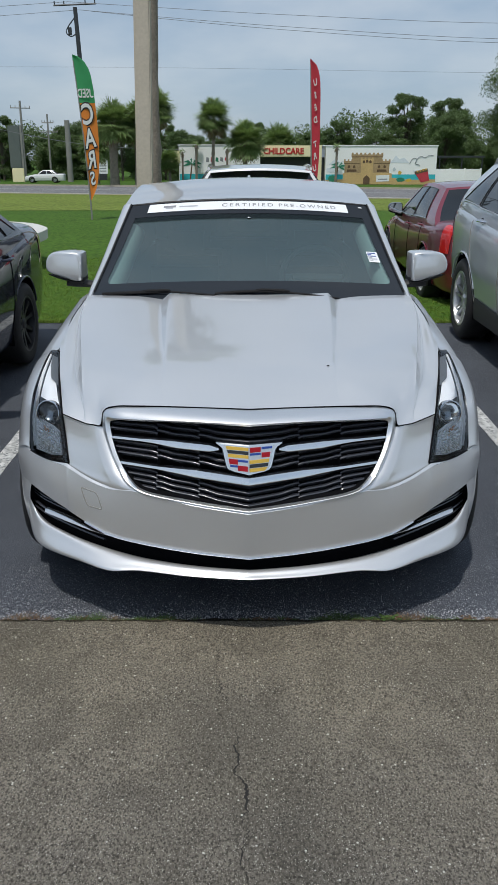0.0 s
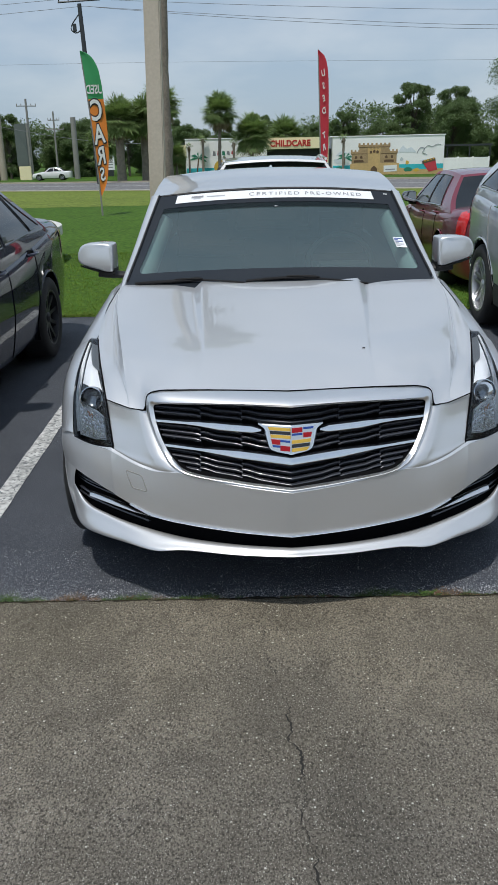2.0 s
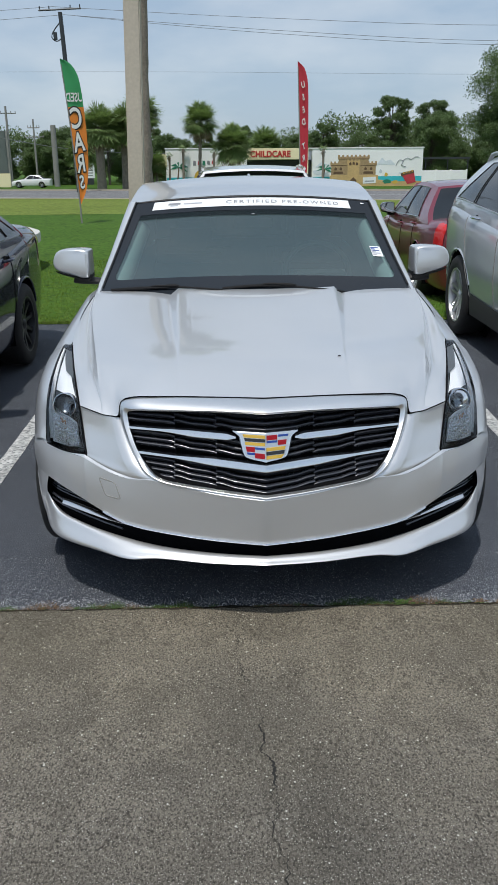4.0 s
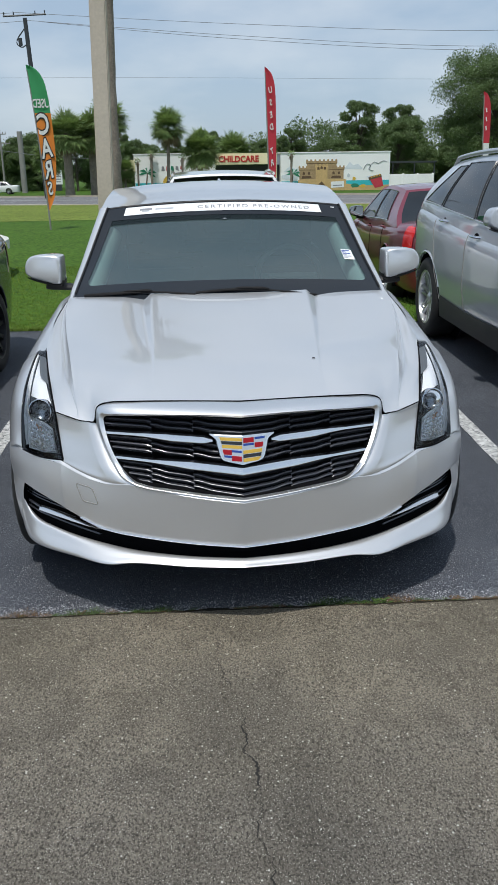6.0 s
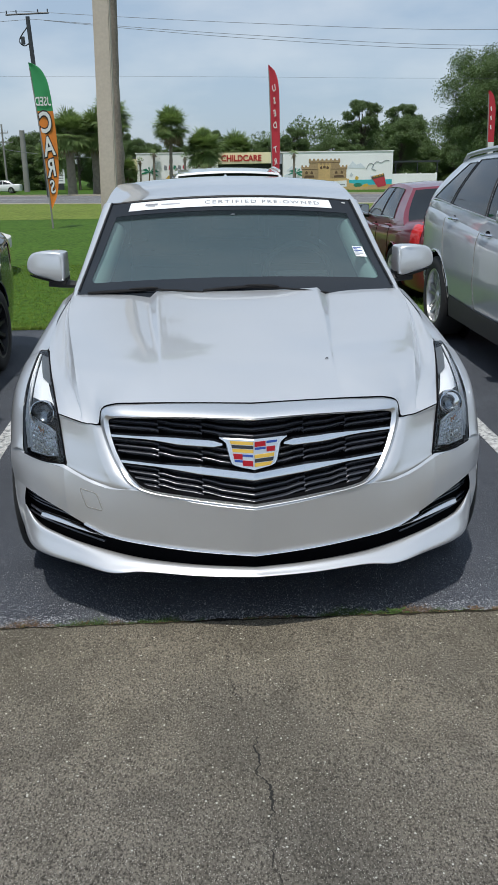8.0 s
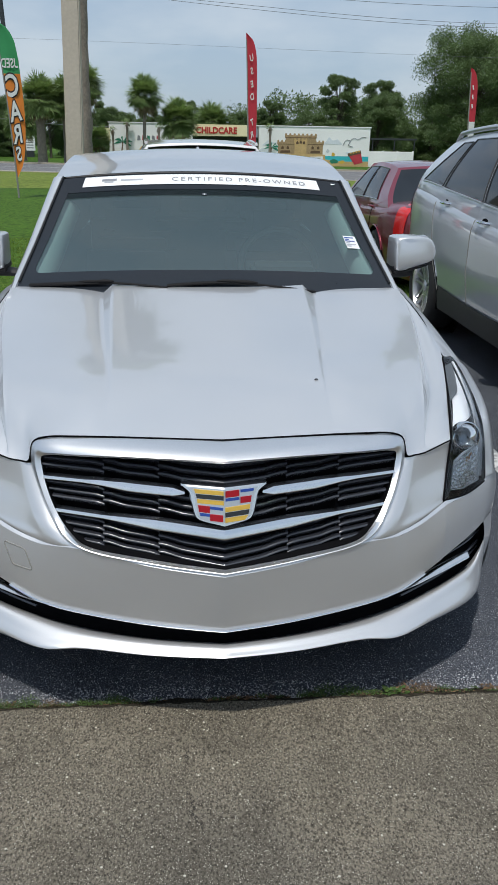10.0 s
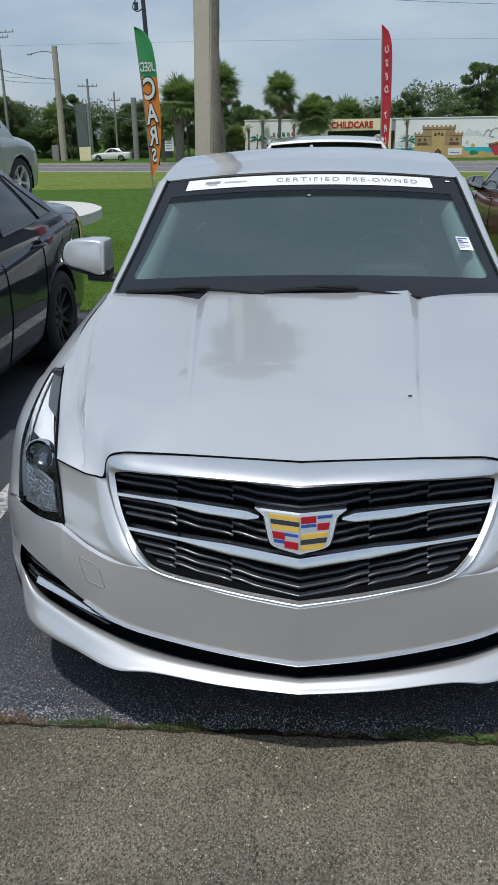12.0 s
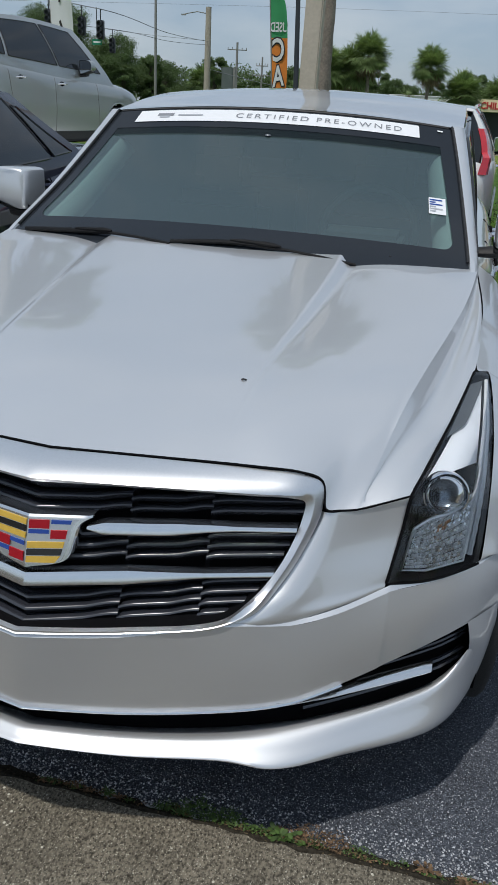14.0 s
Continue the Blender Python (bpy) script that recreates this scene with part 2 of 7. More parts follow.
CONCRETE = ground_material("old_concrete", (0.226, 0.205, 0.173), (0.36, 0.345, 0.305), (0.108, 0.100, 0.085), 300.0, 1.3, 0.95, 1.0, 170.0, 0.63, 0.72, (1, 0.7, 1), 0.17,
                           ((210.0, (0.060, 0.055, 0.047), 0.66), (150.0, (0.046, 0.042, 0.036), 0.88), (180.0, (0.38, 0.37, 0.33), 0.945), (105.0, (0.50, 0.49, 0.45), 0.984)), 0.5)
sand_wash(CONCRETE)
ASPHALT = ground_material("sealed_asphalt", (0.098, 0.109, 0.131), (0.25, 0.27, 0.30), (0.052, 0.057, 0.070), 300.0, 0.9, 0.75, 1.0, 220.0, 0.58, 0.70, (1, 1, 1), 0.30,
                          ((230.0, (0.040, 0.044, 0.054), 0.55), (200.0, (0.30, 0.32, 0.36), 0.84)), 0.55)
ROAD = ground_material("road_asphalt", (0.20, 0.20, 0.205), (0.28, 0.28, 0.28), (0.17, 0.17, 0.175), 40.0, 0.15, 0.9, 0.3, 30.0)
SOIL = ground_material("lawn_ground", (0.064, 0.140, 0.015), (0.095, 0.172, 0.022), (0.047, 0.116, 0.011), 14.0, 0.12, 0.95, 0.6, 25.0, 0.45, 0.75)
LINE_PAINT = ground_material("worn_line_paint", (0.66, 0.67, 0.66), (0.16, 0.17, 0.18), (0.58, 0.59, 0.58), 60.0, 3.0, 0.8, 0.4, 110.0, 0.58, 0.66)
DIRT = ground_material("joint_dirt", (0.050, 0.042, 0.030), (0.13, 0.10, 0.06), (0.034, 0.031, 0.023), 160.0, 6.0, 0.95, 1.0, 120.0, 0.62, 0.75)
CRACK = material("crack_shadow", (0.018, 0.017, 0.015), 0.95, 0.0, 0.3, 20, 200)
BLADE = material("grass_blade", (0.185, 0.265, 0.042), 0.7, 0.0, 0.2, 0.6, 3.0, island=0.35)
WEED = material("weed_leaf", (0.06, 0.11, 0.022), 0.6, 0.0, 0.2, 9.0, 90.0, island=0.4)
PALM_LEAF = material("palm_leaf", (0.235, 0.325, 0.12), 0.5, 0.0, 0.2, 1.0, 8.0, island=0.45)
DRY_LEAF = material("dry_palm_leaf", (0.20, 0.155, 0.085), 0.8, 0.0, 0.2, 1.0, 8.0, island=0.35)
LEAF = material("tree_leaf", (0.132, 0.196, 0.072), 0.6, 0.0, 0.25, 0.35, 2.0, island=0.35)
PALM_BARK = material("palm_bark", (0.235, 0.20, 0.162), 0.9, 0.0, 0.35, 3.0, 30.0, bump=0.8, bump_scale=30)
BARK = material("tree_bark", (0.10, 0.085, 0.065), 0.9, 0.0, 0.3, 3.0, 30.0, bump=0.8, bump_scale=30)
TAN_CONCRETE = ground_material("tan_concrete", (0.47, 0.415, 0.335), (0.52, 0.47, 0.39), (0.39, 0.34, 0.27), 40.0, 1.1, 0.95, 0.4, 60.0, 0.55, 0.7, (1, 1, 0.3), 0.8)
POST_TAN = material("tan_post", (0.50, 0.44, 0.355), 0.9, 0.0, 0.10, 1.3, 22.0, bump=0.3, bump_scale=40)
POLE_GREY = material("weathered_pole", (0.25, 0.245, 0.225), 0.85, 0.0, 0.15, 1.0, 30.0)
SIGN_GREY = material("grey_green_sign", (0.115, 0.135, 0.125), 0.6, 0.0, 0.12, 0.8, 12.0)
POLE_DARK = material("dark_metal_pole", (0.05, 0.055, 0.06), 0.5, 0.4, 0.15, 1.0, 30.0)
WIRE = material("cable", (0.16, 0.17, 0.18), 0.6, 0.0, 0.1, 1.0, 5.0)
WALL_WHITE = material("white_stucco", (0.92, 0.92, 0.91), 0.85, 0.0, 0.06, 0.4, 12.0, bump=0.2, bump_scale=40)
CREAM = material("cream_paint", (0.88, 0.79, 0.50), 0.8, 0.0, 0.06, 0.5, 12.0)
SIGN_RED = material("sign_red", (0.50, 0.025, 0.02), 0.4, 0.0, 0.06, 3.0, 12.0)
FLAG_RED = material("red_fabric", (0.52, 0.030, 0.05), 0.75, 0.0, 0.10, 2.0, 60.0)
FLAG_GREEN = material("green_fabric", (0.045, 0.30, 0.11), 0.75, 0.0, 0.10, 2.0, 60.0)
FLAG_ORANGE = material("orange_fabric", (0.70, 0.21, 0.025), 0.75, 0.0, 0.10, 2.0, 60.0)
FLAG_WHITE = material("white_fabric", (0.72, 0.72, 0.72), 0.75, 0.0, 0.05, 2.0, 60.0)
FLAG_BLACK = material("black_fabric_print", (0.03, 0.025, 0.025), 0.75, 0.0, 0.05, 2.0, 60.0)
AQUA = material("aqua_mural_paint", (0.05, 0.48, 0.55), 0.85, 0.0, 0.10, 0.8, 8.0)
SAND = material("sand_mural_paint", (0.58, 0.40, 0.18), 0.85, 0.0, 0.15, 0.8, 8.0)
CASTLE = material("castle_mural_paint", (0.40, 0.28, 0.15), 0.85, 0.0, 0.25, 1.5, 9.0)
CASTLE_DARK = material("dark_brown_mural_paint", (0.13, 0.08, 0.045), 0.85, 0.0, 0.2, 1.5, 9.0)
MURAL_GREEN = material("green_mural_paint", (0.03, 0.22, 0.13), 0.85, 0.0, 0.2, 1.5, 9.0)
MURAL_GREY = material("pale_grey_mural_paint", (0.58, 0.62, 0.65), 0.85, 0.0, 0.1, 1.5, 9.0)
PALE_WASH = material("pale_blue_wash", (0.72, 0.77, 0.82), 0.85, 0.0, 0.1, 1.5, 9.0)
MURAL_RED = material("red_mural_paint", (0.52, 0.05, 0.07), 0.85, 0.0, 0.15, 1.5, 9.0)
PAD_WHITE = material("white_painted_concrete", (0.66, 0.66, 0.63), 0.8, 0.0, 0.08, 1.2, 30.0, bump=0.2)
TRAFFIC_GREEN = material("green_street_sign", (0.02, 0.22, 0.12), 0.5)


def let_through(m, share, tone):
    """Thin leaf: part of the light passes to the other side."""
    n, l = m.node_tree.nodes, m.node_tree.links
    mix, t = n.new("ShaderNodeMixShader"), n.new("ShaderNodeBsdfTranslucent")
    mix.inputs[0].default_value, t.inputs[0].default_value = share, (*tone, 1)
    l.new(n["Principled BSDF"].outputs[0], mix.inputs[1]), l.new(t.outputs[0], mix.inputs[2])
    l.new(mix.outputs[0], n["Material Output"].inputs[0])


for m, tone in ((LEAF, (0.10, 0.155, 0.042)), (PALM_LEAF, (0.19, 0.27, 0.07)), (BLADE, (0.14, 0.22, 0.02))):
    let_through(m, 0.35, tone)
HEDGE = material("hedge_leaf", (0.06, 0.085, 0.03), 0.6, 0.0, 0.2, 2.0, 8.0, island=0.5)

# ---- building helpers ----
def crv(points, n, even=False):
    """n points on a smooth curve through the given ones."""
    P = np.array(points, float)
    if len(P) == 2:
        return P[0] + np.linspace(0, 1, n)[:, None] * (P[1] - P[0])
    d = np.ones(len(P) - 1) if even else np.maximum(1e-6, np.linalg.norm(np.diff(P, axis=0), axis=1) ** 0.6)
    t = np.concatenate(([0], np.cumsum(d)))
    T = np.zeros_like(P)
    for i in range(1, len(P) - 1):
        a, b = (P[i] - P[i - 1]) / d[i - 1], (P[i + 1] - P[i]) / d[i]
        T[i] = (a * d[i] + b * d[i - 1]) / (d[i] + d[i - 1])
    T[0] = 1.5 * (P[1] - P[0]) / d[0] - 0.5 * T[1]
    T[-1] = 1.5 * (P[-1] - P[-2]) / d[-1] - 0.5 * T[-2]
    out_points = []
    for u in np.linspace(0, t[-1], n):
        i = min(int(np.searchsorted(t, u, side="right")) - 1, len(d) - 1)
        h, s = d[i], (u - t[i]) / d[i]
        out_points.append((2 * s**3 - 3 * s**2 + 1) * P[i] + (s**3 - 2 * s**2 + s) * h * T[i] + (3 * s**2 - 2 * s**3) * P[i + 1] + (s**3 - s**2) * h * T[i + 1])
    return np.array(out_points)


def val(pairs, x):
    """Smooth function through (x, value) pairs."""
    xs = [p[0] for p in pairs]
    if x <= xs[0]:
        return pairs[0][1]
    if x >= xs[-1]:
        return pairs[-1][1]
    i = max(j for j in range(len(xs)) if xs[j] <= x)
    i = min(i, len(xs) - 2)
    def slope(k):
        if k == 0 or k == len(xs) - 1:
            a, b = (0, 1) if k == 0 else (-2, -1)
            return (pairs[b][1] - pairs[a][1]) / (xs[b] - xs[a])
        return (pairs[k + 1][1] - pairs[k - 1][1]) / (xs[k + 1] - xs[k - 1])
    h = xs[i + 1] - xs[i]
    s = (x - xs[i]) / h
    return (2 * s**3 - 3 * s**2 + 1) * pairs[i][1] + (s**3 - 2 * s**2 + s) * h * slope(i) + (3 * s**2 - 2 * s**3) * pairs[i + 1][1] + (s**3 - s**2) * h * slope(i + 1)


def loft(curves, nu, nv):
    """Grid of nu + 1 rows across the curves, nv + 1 points along each."""
    A = np.array([crv(c, nv + 1) for c in curves])
    return np.array([crv(A[:, j], nu + 1, True) for j in range(nv + 1)]).transpose(1, 0, 2)


def sheet(bm, G, wrap=False):
    G = np.array(G, float)
    V = [[bm.verts.new(p) for p in row] for row in G]
    n, m = len(V), len(V[0])
    for i in range(n - 1):
        for j in range(m - 1 + wrap):
            try:
                bm.faces.new((V[i][j], V[i + 1][j], V[i + 1][(j + 1) % m], V[i][(j + 1) % m]))
            except ValueError:
                pass
    return bm


def both(bm, G):
    """The grid and its mirror image in x."""
    G = np.array(G, float)
    sheet(bm, G)
    return sheet(bm, (G * (-1, 1, 1))[::-1])


def facing(bm, way):
    """Turns the faces so that on the whole they look along way."""
    bm.normal_update()
    if sum((f.normal * f.calc_area() for f in bm.faces), Vector()).dot(Vector(way)) < 0:
        bmesh.ops.reverse_faces(bm, faces=bm.faces[:])
    return bm


def BM():
    return bmesh.new()


def part(name, bm, mat_, parent=None, label="", smooth=True, weld=0.0):
    """Links a bmesh as one mesh object, under a thing or a part if given."""
    if weld:
        bmesh.ops.remove_doubles(bm, verts=bm.verts[:], dist=weld)
    me = bpy.data.meshes.new(name)
    bm.normal_update()
    bm.to_mesh(me)
    bm.free()
    for m in mat_ if isinstance(mat_, (list, tuple)) else [mat_]:
        me.materials.append(m)
    if smooth:
        me.polygons.foreach_set("use_smooth", [True] * len(me.polygons))
        me.set_sharp_from_angle(angle=radians(38))
    ob = new(name, me)
    if parent:
        ob.parent = parent
    if label:
        tagged(ob, label)
    return ob


def thing(name, label, category, x=0, y=0, z=0, rz=0, group="", kind=""):
    ob = new(name)
    ob.empty_display_size = 0.2
    ob.matrix_basis = pose(x, y, z, 0, 0, rz)
    return tagged(ob, label, category, group, kind)


def box(bm, x0, x1, y0, y1, z0, z1, bevel=0.0, m=None):
    r = bmesh.ops.create_cube(bm, size=1)
    vs = r["verts"]
    bmesh.ops.scale(bm, vec=(x1 - x0, y1 - y0, z1 - z0), verts=vs)
    bmesh.ops.translate(bm, vec=((x0 + x1) / 2, (y0 + y1) / 2, (z0 + z1) / 2), verts=vs)
    if m is not None:
        bmesh.ops.transform(bm, matrix=m, verts=vs)
    if bevel:
        es = list({e for v in vs for e in v.link_edges})
        bmesh.ops.bevel(bm, geom=es, offset=bevel, segments=2, affect="EDGES")
    return bm


def tube(bm, points, r, n=8, flat=1.0, caps=True):
    """Round bar along points; r may be a list. flat squeezes it in height."""
    P = [Vector(p) for p in points]
    R = [float(q) for q in r] if isinstance(r, (list, tuple, np.ndarray)) else [float(r)] * len(P)
    up, rings = Vector((0, 0, 1)), []
    for i, p in enumerate(P):
        d = (P[min(i + 1, len(P) - 1)] - P[max(i - 1, 0)]).normalized()
        a = d.cross(up)
        a = a.normalized() if a.length > 1e-3 else Vector((1, 0, 0))
        b = a.cross(d).normalized()
        rings.append([p + R[i] * (math.cos(2 * math.pi * k / n) * a + flat * math.sin(2 * math.pi * k / n) * b) for k in range(n)])
    V = [[bm.verts.new(q) for q in ring] for ring in rings]
    for i in range(len(V) - 1):
        for k in range(n):
            bm.faces.new((V[i][k], V[i][(k + 1) % n], V[i + 1][(k + 1) % n], V[i + 1][k]))
    if caps:
        bm.faces.new(V[0][::-1]), bm.faces.new(V[-1])
    return bm


def lathe(bm, profile, n=32, m=None, axis="x"):
    """Turns (radius, along) pairs round the axis."""
    rows = []
    for r, a in profile:
        ring = []
        for k in range(n):
            c, s = r * math.cos(2 * math.pi * k / n), r * math.sin(2 * math.pi * k / n)
            p = Vector((a, c, s)) if axis == "x" else Vector((c, a, s)) if axis == "y" else Vector((c, s, a))
            ring.append(m @ p if m is not None else p)
        rows.append(ring)
    return sheet(bm, rows, wrap=True)


def prism(bm, outline, depth, m=None):
    """Plate of the (x, z) outline, from y = 0 to depth."""
    f = [bm.verts.new((x, 0, z)) for x, z in outline]
    b = [bm.verts.new((x, depth, z)) for x, z in outline]
    n = len(f)
    bm.faces.new(f), bm.faces.new(b[::-1])
    for i in range(n):
        bm.faces.new((f[(i + 1) % n], f[i], b[i], b[(i + 1) % n]))
    if m is not None:
        bmesh.ops.transform(bm, matrix=m, verts=f + b)
    return bm


def words(text, size, mat_, parent, m, name="lettering", depth=0.002, bold=0.0, spacing=1.0, width=None):
    """Raised letters in the built-in font; m places the text's plane (x along, y up). width: stretched to this length."""
    cu = bpy.data.curves.new("letters", "FONT")
    cu.body, cu.size, cu.extrude, cu.offset, cu.space_character = text, size, depth, bold, spacing
    cu.align_x, cu.align_y, cu.resolution_u = "CENTER", "CENTER", 3
    tmp = bpy.data.objects.new("letters", cu)
    scene.collection.objects.link(tmp)
    me = bpy.data.meshes.new_from_object(tmp.evaluated_get(bpy.context.evaluated_depsgraph_get()))
    bpy.data.objects.remove(tmp)
    bpy.data.curves.remove(cu)
    if width:
        xs = [v.co.x for v in me.vertices]
        k = width / (max(xs) - min(xs))
        for v in me.vertices:
            v.co.x *= k
    me.transform(m)
    me.materials.clear()
    me.materials.append(mat_)
    me.name = name
    ob = new(name, me)
    ob.parent = parent
    return ob


def basis(o, x, y):
    """Matrix with origin o and axes along x and (made square) y."""
    x, y = Vector(x).normalized(), Vector(y)
    z = x.cross(y).normalized()
    y = z.cross(x)
    m = Matrix((x, y, z)).transposed().to_4x4()
    m.translation = Vector(o)
    return m

# ---- ground, paving, road ----
def lawn_height(y):
    return -0.05 if y < 8.5 else -0.011 * (min(max(y, 9.2), 110) - 9.2)


def apron_height(y):
    return -0.02 * (2.64 - max(y, -3))


def flat_strip(name, label, mat_, x0, x1, ys, height, thick=0.05, category="", nx=2):
    """Paving that follows height(y), with a front and back face."""
    bm = BM()
    xs = np.linspace(x0, x1, nx)
    rows = [[(x, y, height(y)) for x in xs] for y in ys]
    rows = [[(x, ys[0], height(ys[0]) - thick) for x in xs]] + rows + [[(x, ys[-1], height(ys[-1]) - thick) for x in xs]]
    sheet(bm, rows)
    return tagged(part(name, bm, mat_, smooth=False), label, category, kind="structure")


bm = BM()
gy = [-60, -20, 0, 8.4, 8.6, 9.2, 14, 20, 30, 40, 50, 60, 75, 90, 110, 200, 600, 3000]
gx = [-3000, -600, -120, -40, -15, 0, 15, 40, 120, 600, 3000]
sheet(bm, [[(x, y, lawn_height(y) - (0.2 if y < 2 else 0)) for x in gx] for y in gy])
tagged(part("ground", bm, SOIL), "mown green lawn sloping gently down to the road", "lawn", kind="structure")

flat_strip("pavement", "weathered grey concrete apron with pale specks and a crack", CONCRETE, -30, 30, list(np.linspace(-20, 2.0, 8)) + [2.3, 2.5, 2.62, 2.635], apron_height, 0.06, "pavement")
flat_strip("parking_lot", "dark sealed asphalt parking bay with worn edges", ASPHALT, -30, 30, [2.652, 3, 4, 5, 6, 7, 8, 8.55], lambda y: -0.014, 0.06, "asphalt")
bm = BM()
rng = np.random.default_rng(5)
xs = np.linspace(-6, 6, 420)
front = 2.629 + 0.006 * np.array([noise.noise((x * 3, 0, 1)) for x in xs]) + rng.normal(0, 0.003, len(xs))
rear = 2.660 + 0.010 * np.array([noise.noise((x * 2.2, 4, 1)) for x in xs]) + rng.normal(0, 0.006, len(xs))
sheet(bm, [[(x, f, apron_height(f) + 0.0015) for x, f in zip(xs, front)], [(x, 2.637, 0.0012) for x in xs], [(x, 2.644, -0.006 + 0.003 * noise.noise((x * 9, 0, 0))) for x in xs], [(x, r, -0.0115) for x, r in zip(xs, rear)]])
tagged(part("trim", bm, DIRT), "dirt-filled joint between concrete and asphalt", "joint", kind="structure")
for x, lean in ((-1.415, 0.012), (1.545, -0.004), (-4.4, 0.0), (4.5, 0.0)):
    bm = BM()
    sheet(bm, [[(x + s * 0.05 + 0.004 * noise.noise((y * 6, s, x)) + lean * (4.5 - y), y, -0.0095) for s in (-1, -0.3, 0.3, 1)] for y in np.linspace(2.95, 8.3, 90)])
    tagged(part("parking_line", bm, LINE_PAINT), "worn white painted parking bay line on asphalt", "road marking", "bay lines", "structure")


def crack(points, width, seed):
    """Dark ragged gap in the concrete."""
    r = np.random.default_rng(seed)
    P = crv(points, 150)
    bm = BM()
    side, rows = 0.0, []
    for i, p in enumerate(P):
        side = 0.72 * side + r.normal(0, 0.0042)
        w = width * (0.12 + max(0.0, noise.noise((p[1] * 7, seed, 0)) + 0.15) * 1.9 + 0.25 * r.random()) * min(1, 6 * i / 150, 6 * (149 - i) / 150 + 0.3)
        rows.append([(p[0] + side - w, p[1], apron_height(p[1]) + 0.0012), (p[0] + side + w, p[1], apron_height(p[1]) + 0.0012)])
    sheet(bm, rows)
    tagged(part("crack", bm, CRACK, smooth=False), "ragged dark crack in the concrete apron", "crack", kind="structure")


crack([(-0.055, 2.10), (-0.035, 1.98), (-0.03, 1.86), (-0.006, 1.76), (-0.012, 1.66), (-0.02, 1.56), (0.0, 1.45), (0.01, 1.2), (-0.02, 0.9)], 0.0036, 3)
crack([(-0.10, 2.60), (-0.095, 2.5), (-0.11, 2.36), (-0.09, 2.22), (-0.055, 2.10)], 0.0016, 8)

# road beyond the lawn, kerbs and verge, all slanting the same way
RX, RY = 23.8 / math.hypot(23.8, 10.6), -10.6 / math.hypot(23.8, 10.6)
def on_road(u, v):
    x, y = u * RX + v * -RY, 50.4 + u * RY + v * RX
    return (x, y, lawn_height(max(y, 9.3)))


def road_strip(name, label, mat_, v0, v1, lift, category, u0=-400, u1=400):
    bm = BM()
    rows = [[tuple(np.array(on_road(u, v)) + (0, 0, h)) for u in np.linspace(u0, u1, 60)] for v, h in ((v0, lift - 0.25), (v0, lift), ((v0 + v1) / 2, lift), (v1, lift), (v1, lift - 0.25))]
    sheet(bm, rows)
    return tagged(part(name, bm, mat_, smooth=False), label, category, kind="structure")


road_strip("road", "grey asphalt road beyond the lawn", ROAD, 0, 21.0, 0.03, "road")
road_strip("kerb", "low pale concrete kerb along the road", TAN_CONCRETE, 21.0, 21.6, 0.16, "kerb")
road_strip("kerb", "low pale concrete kerb along the road", TAN_CONCRETE, -0.5, 0.0, 0.05, "kerb")
for v in (0.6, 10.2, 20.4):
    road_strip("road_line", "white painted line along the road", LINE_PAINT, v, v + 0.25, 0.036, "road marking")

PALE_LAWN = ground_material("pale_lawn", (0.165, 0.225, 0.040), (0.22, 0.26, 0.055), (0.13, 0.195, 0.030), 9.0, 0.10, 0.95, 0.6, 25.0, 0.45, 0.75)
bm = BM()
us = np.linspace(-60, 60, 30)
far = [on_road(u, -0.5) for u in us]
sheet(bm, [[(p[0], 33.0 + 0.15 * (i % 2), lawn_height(33) + 0.006) for i, p in enumerate(far)], [(p[0], (33 + p[1]) / 2, lawn_height((33 + max(p[1], 33)) / 2) + 0.008) for p in far], [(p[0], max(p[1], 34), p[2] + 0.01) for p in far]])
tagged(part("verge", bm, PALE_LAWN, smooth=False), "paler yellow-green mown verge along the road", "lawn", kind="structure")

# grass blades near the parking bays
bm = BM()
r = np.random.default_rng(11)
for i in range(78000):
    d = r.random() ** 1.9
    x, y = r.uniform(-6.5, 4.8), 8.52 + 6.5 * d
    if i < 5000:
        y = 8.50 + 0.10 * r.random()
    h, a = r.uniform(0.014, 0.030) * (1 + 0.2 * d), r.uniform(0, 6.28)
    w = r.uniform(0.003, 0.006) * (1 + 0.8 * d)
    lx, ly = r.normal(0, 0.014), r.normal(0, 0.014)
    z = lawn_height(y) - 0.005
    c, s = w * math.cos(a), w * math.sin(a)
    v = [bm.verts.new(p) for p in ((x - c, y - s, z), (x + c, y + s, z), (x + lx, y + ly, z + h))]
    bm.faces.new(v)
tagged(part("grass", bm, BLADE, smooth=False), "short green grass blades of the lawn edge", "grass", kind="stuff")

# loose stones where the asphalt edge has worn, and weeds in the joint
bm = BM()
r = np.random.default_rng(17)
for i in range(27000):
    x = r.uniform(-2.4, 2.4)
    y = 2.655 + 0.45 * r.random() ** 2.4
    s = r.uniform(0.0009, 0.0024) * (1.45 if y < 2.74 else 1.0)
    a = r.uniform(0, 6.28)
    v = [Vector((math.cos(a + k * 1.5708) * s * r.uniform(0.6, 1.2), math.sin(a + k * 1.5708) * s * r.uniform(0.6, 1.2), 0)) for k in range(4)]
    o = Vector((x, y, -0.0135))
    q = [bm.verts.new(o + p) for p in v] + [bm.verts.new(o + Vector((r.normal() * s * 0.3, r.normal() * s * 0.3, s * r.uniform(0.7, 1.2))))]
    for k in range(4):
        bm.faces.new((q[k], q[(k + 1) % 4], q[4]))
STONE = material("pale_aggregate", (0.40, 0.41, 0.43), 0.8, 0.0, 0.2, 30.0, 300.0, island=0.6)
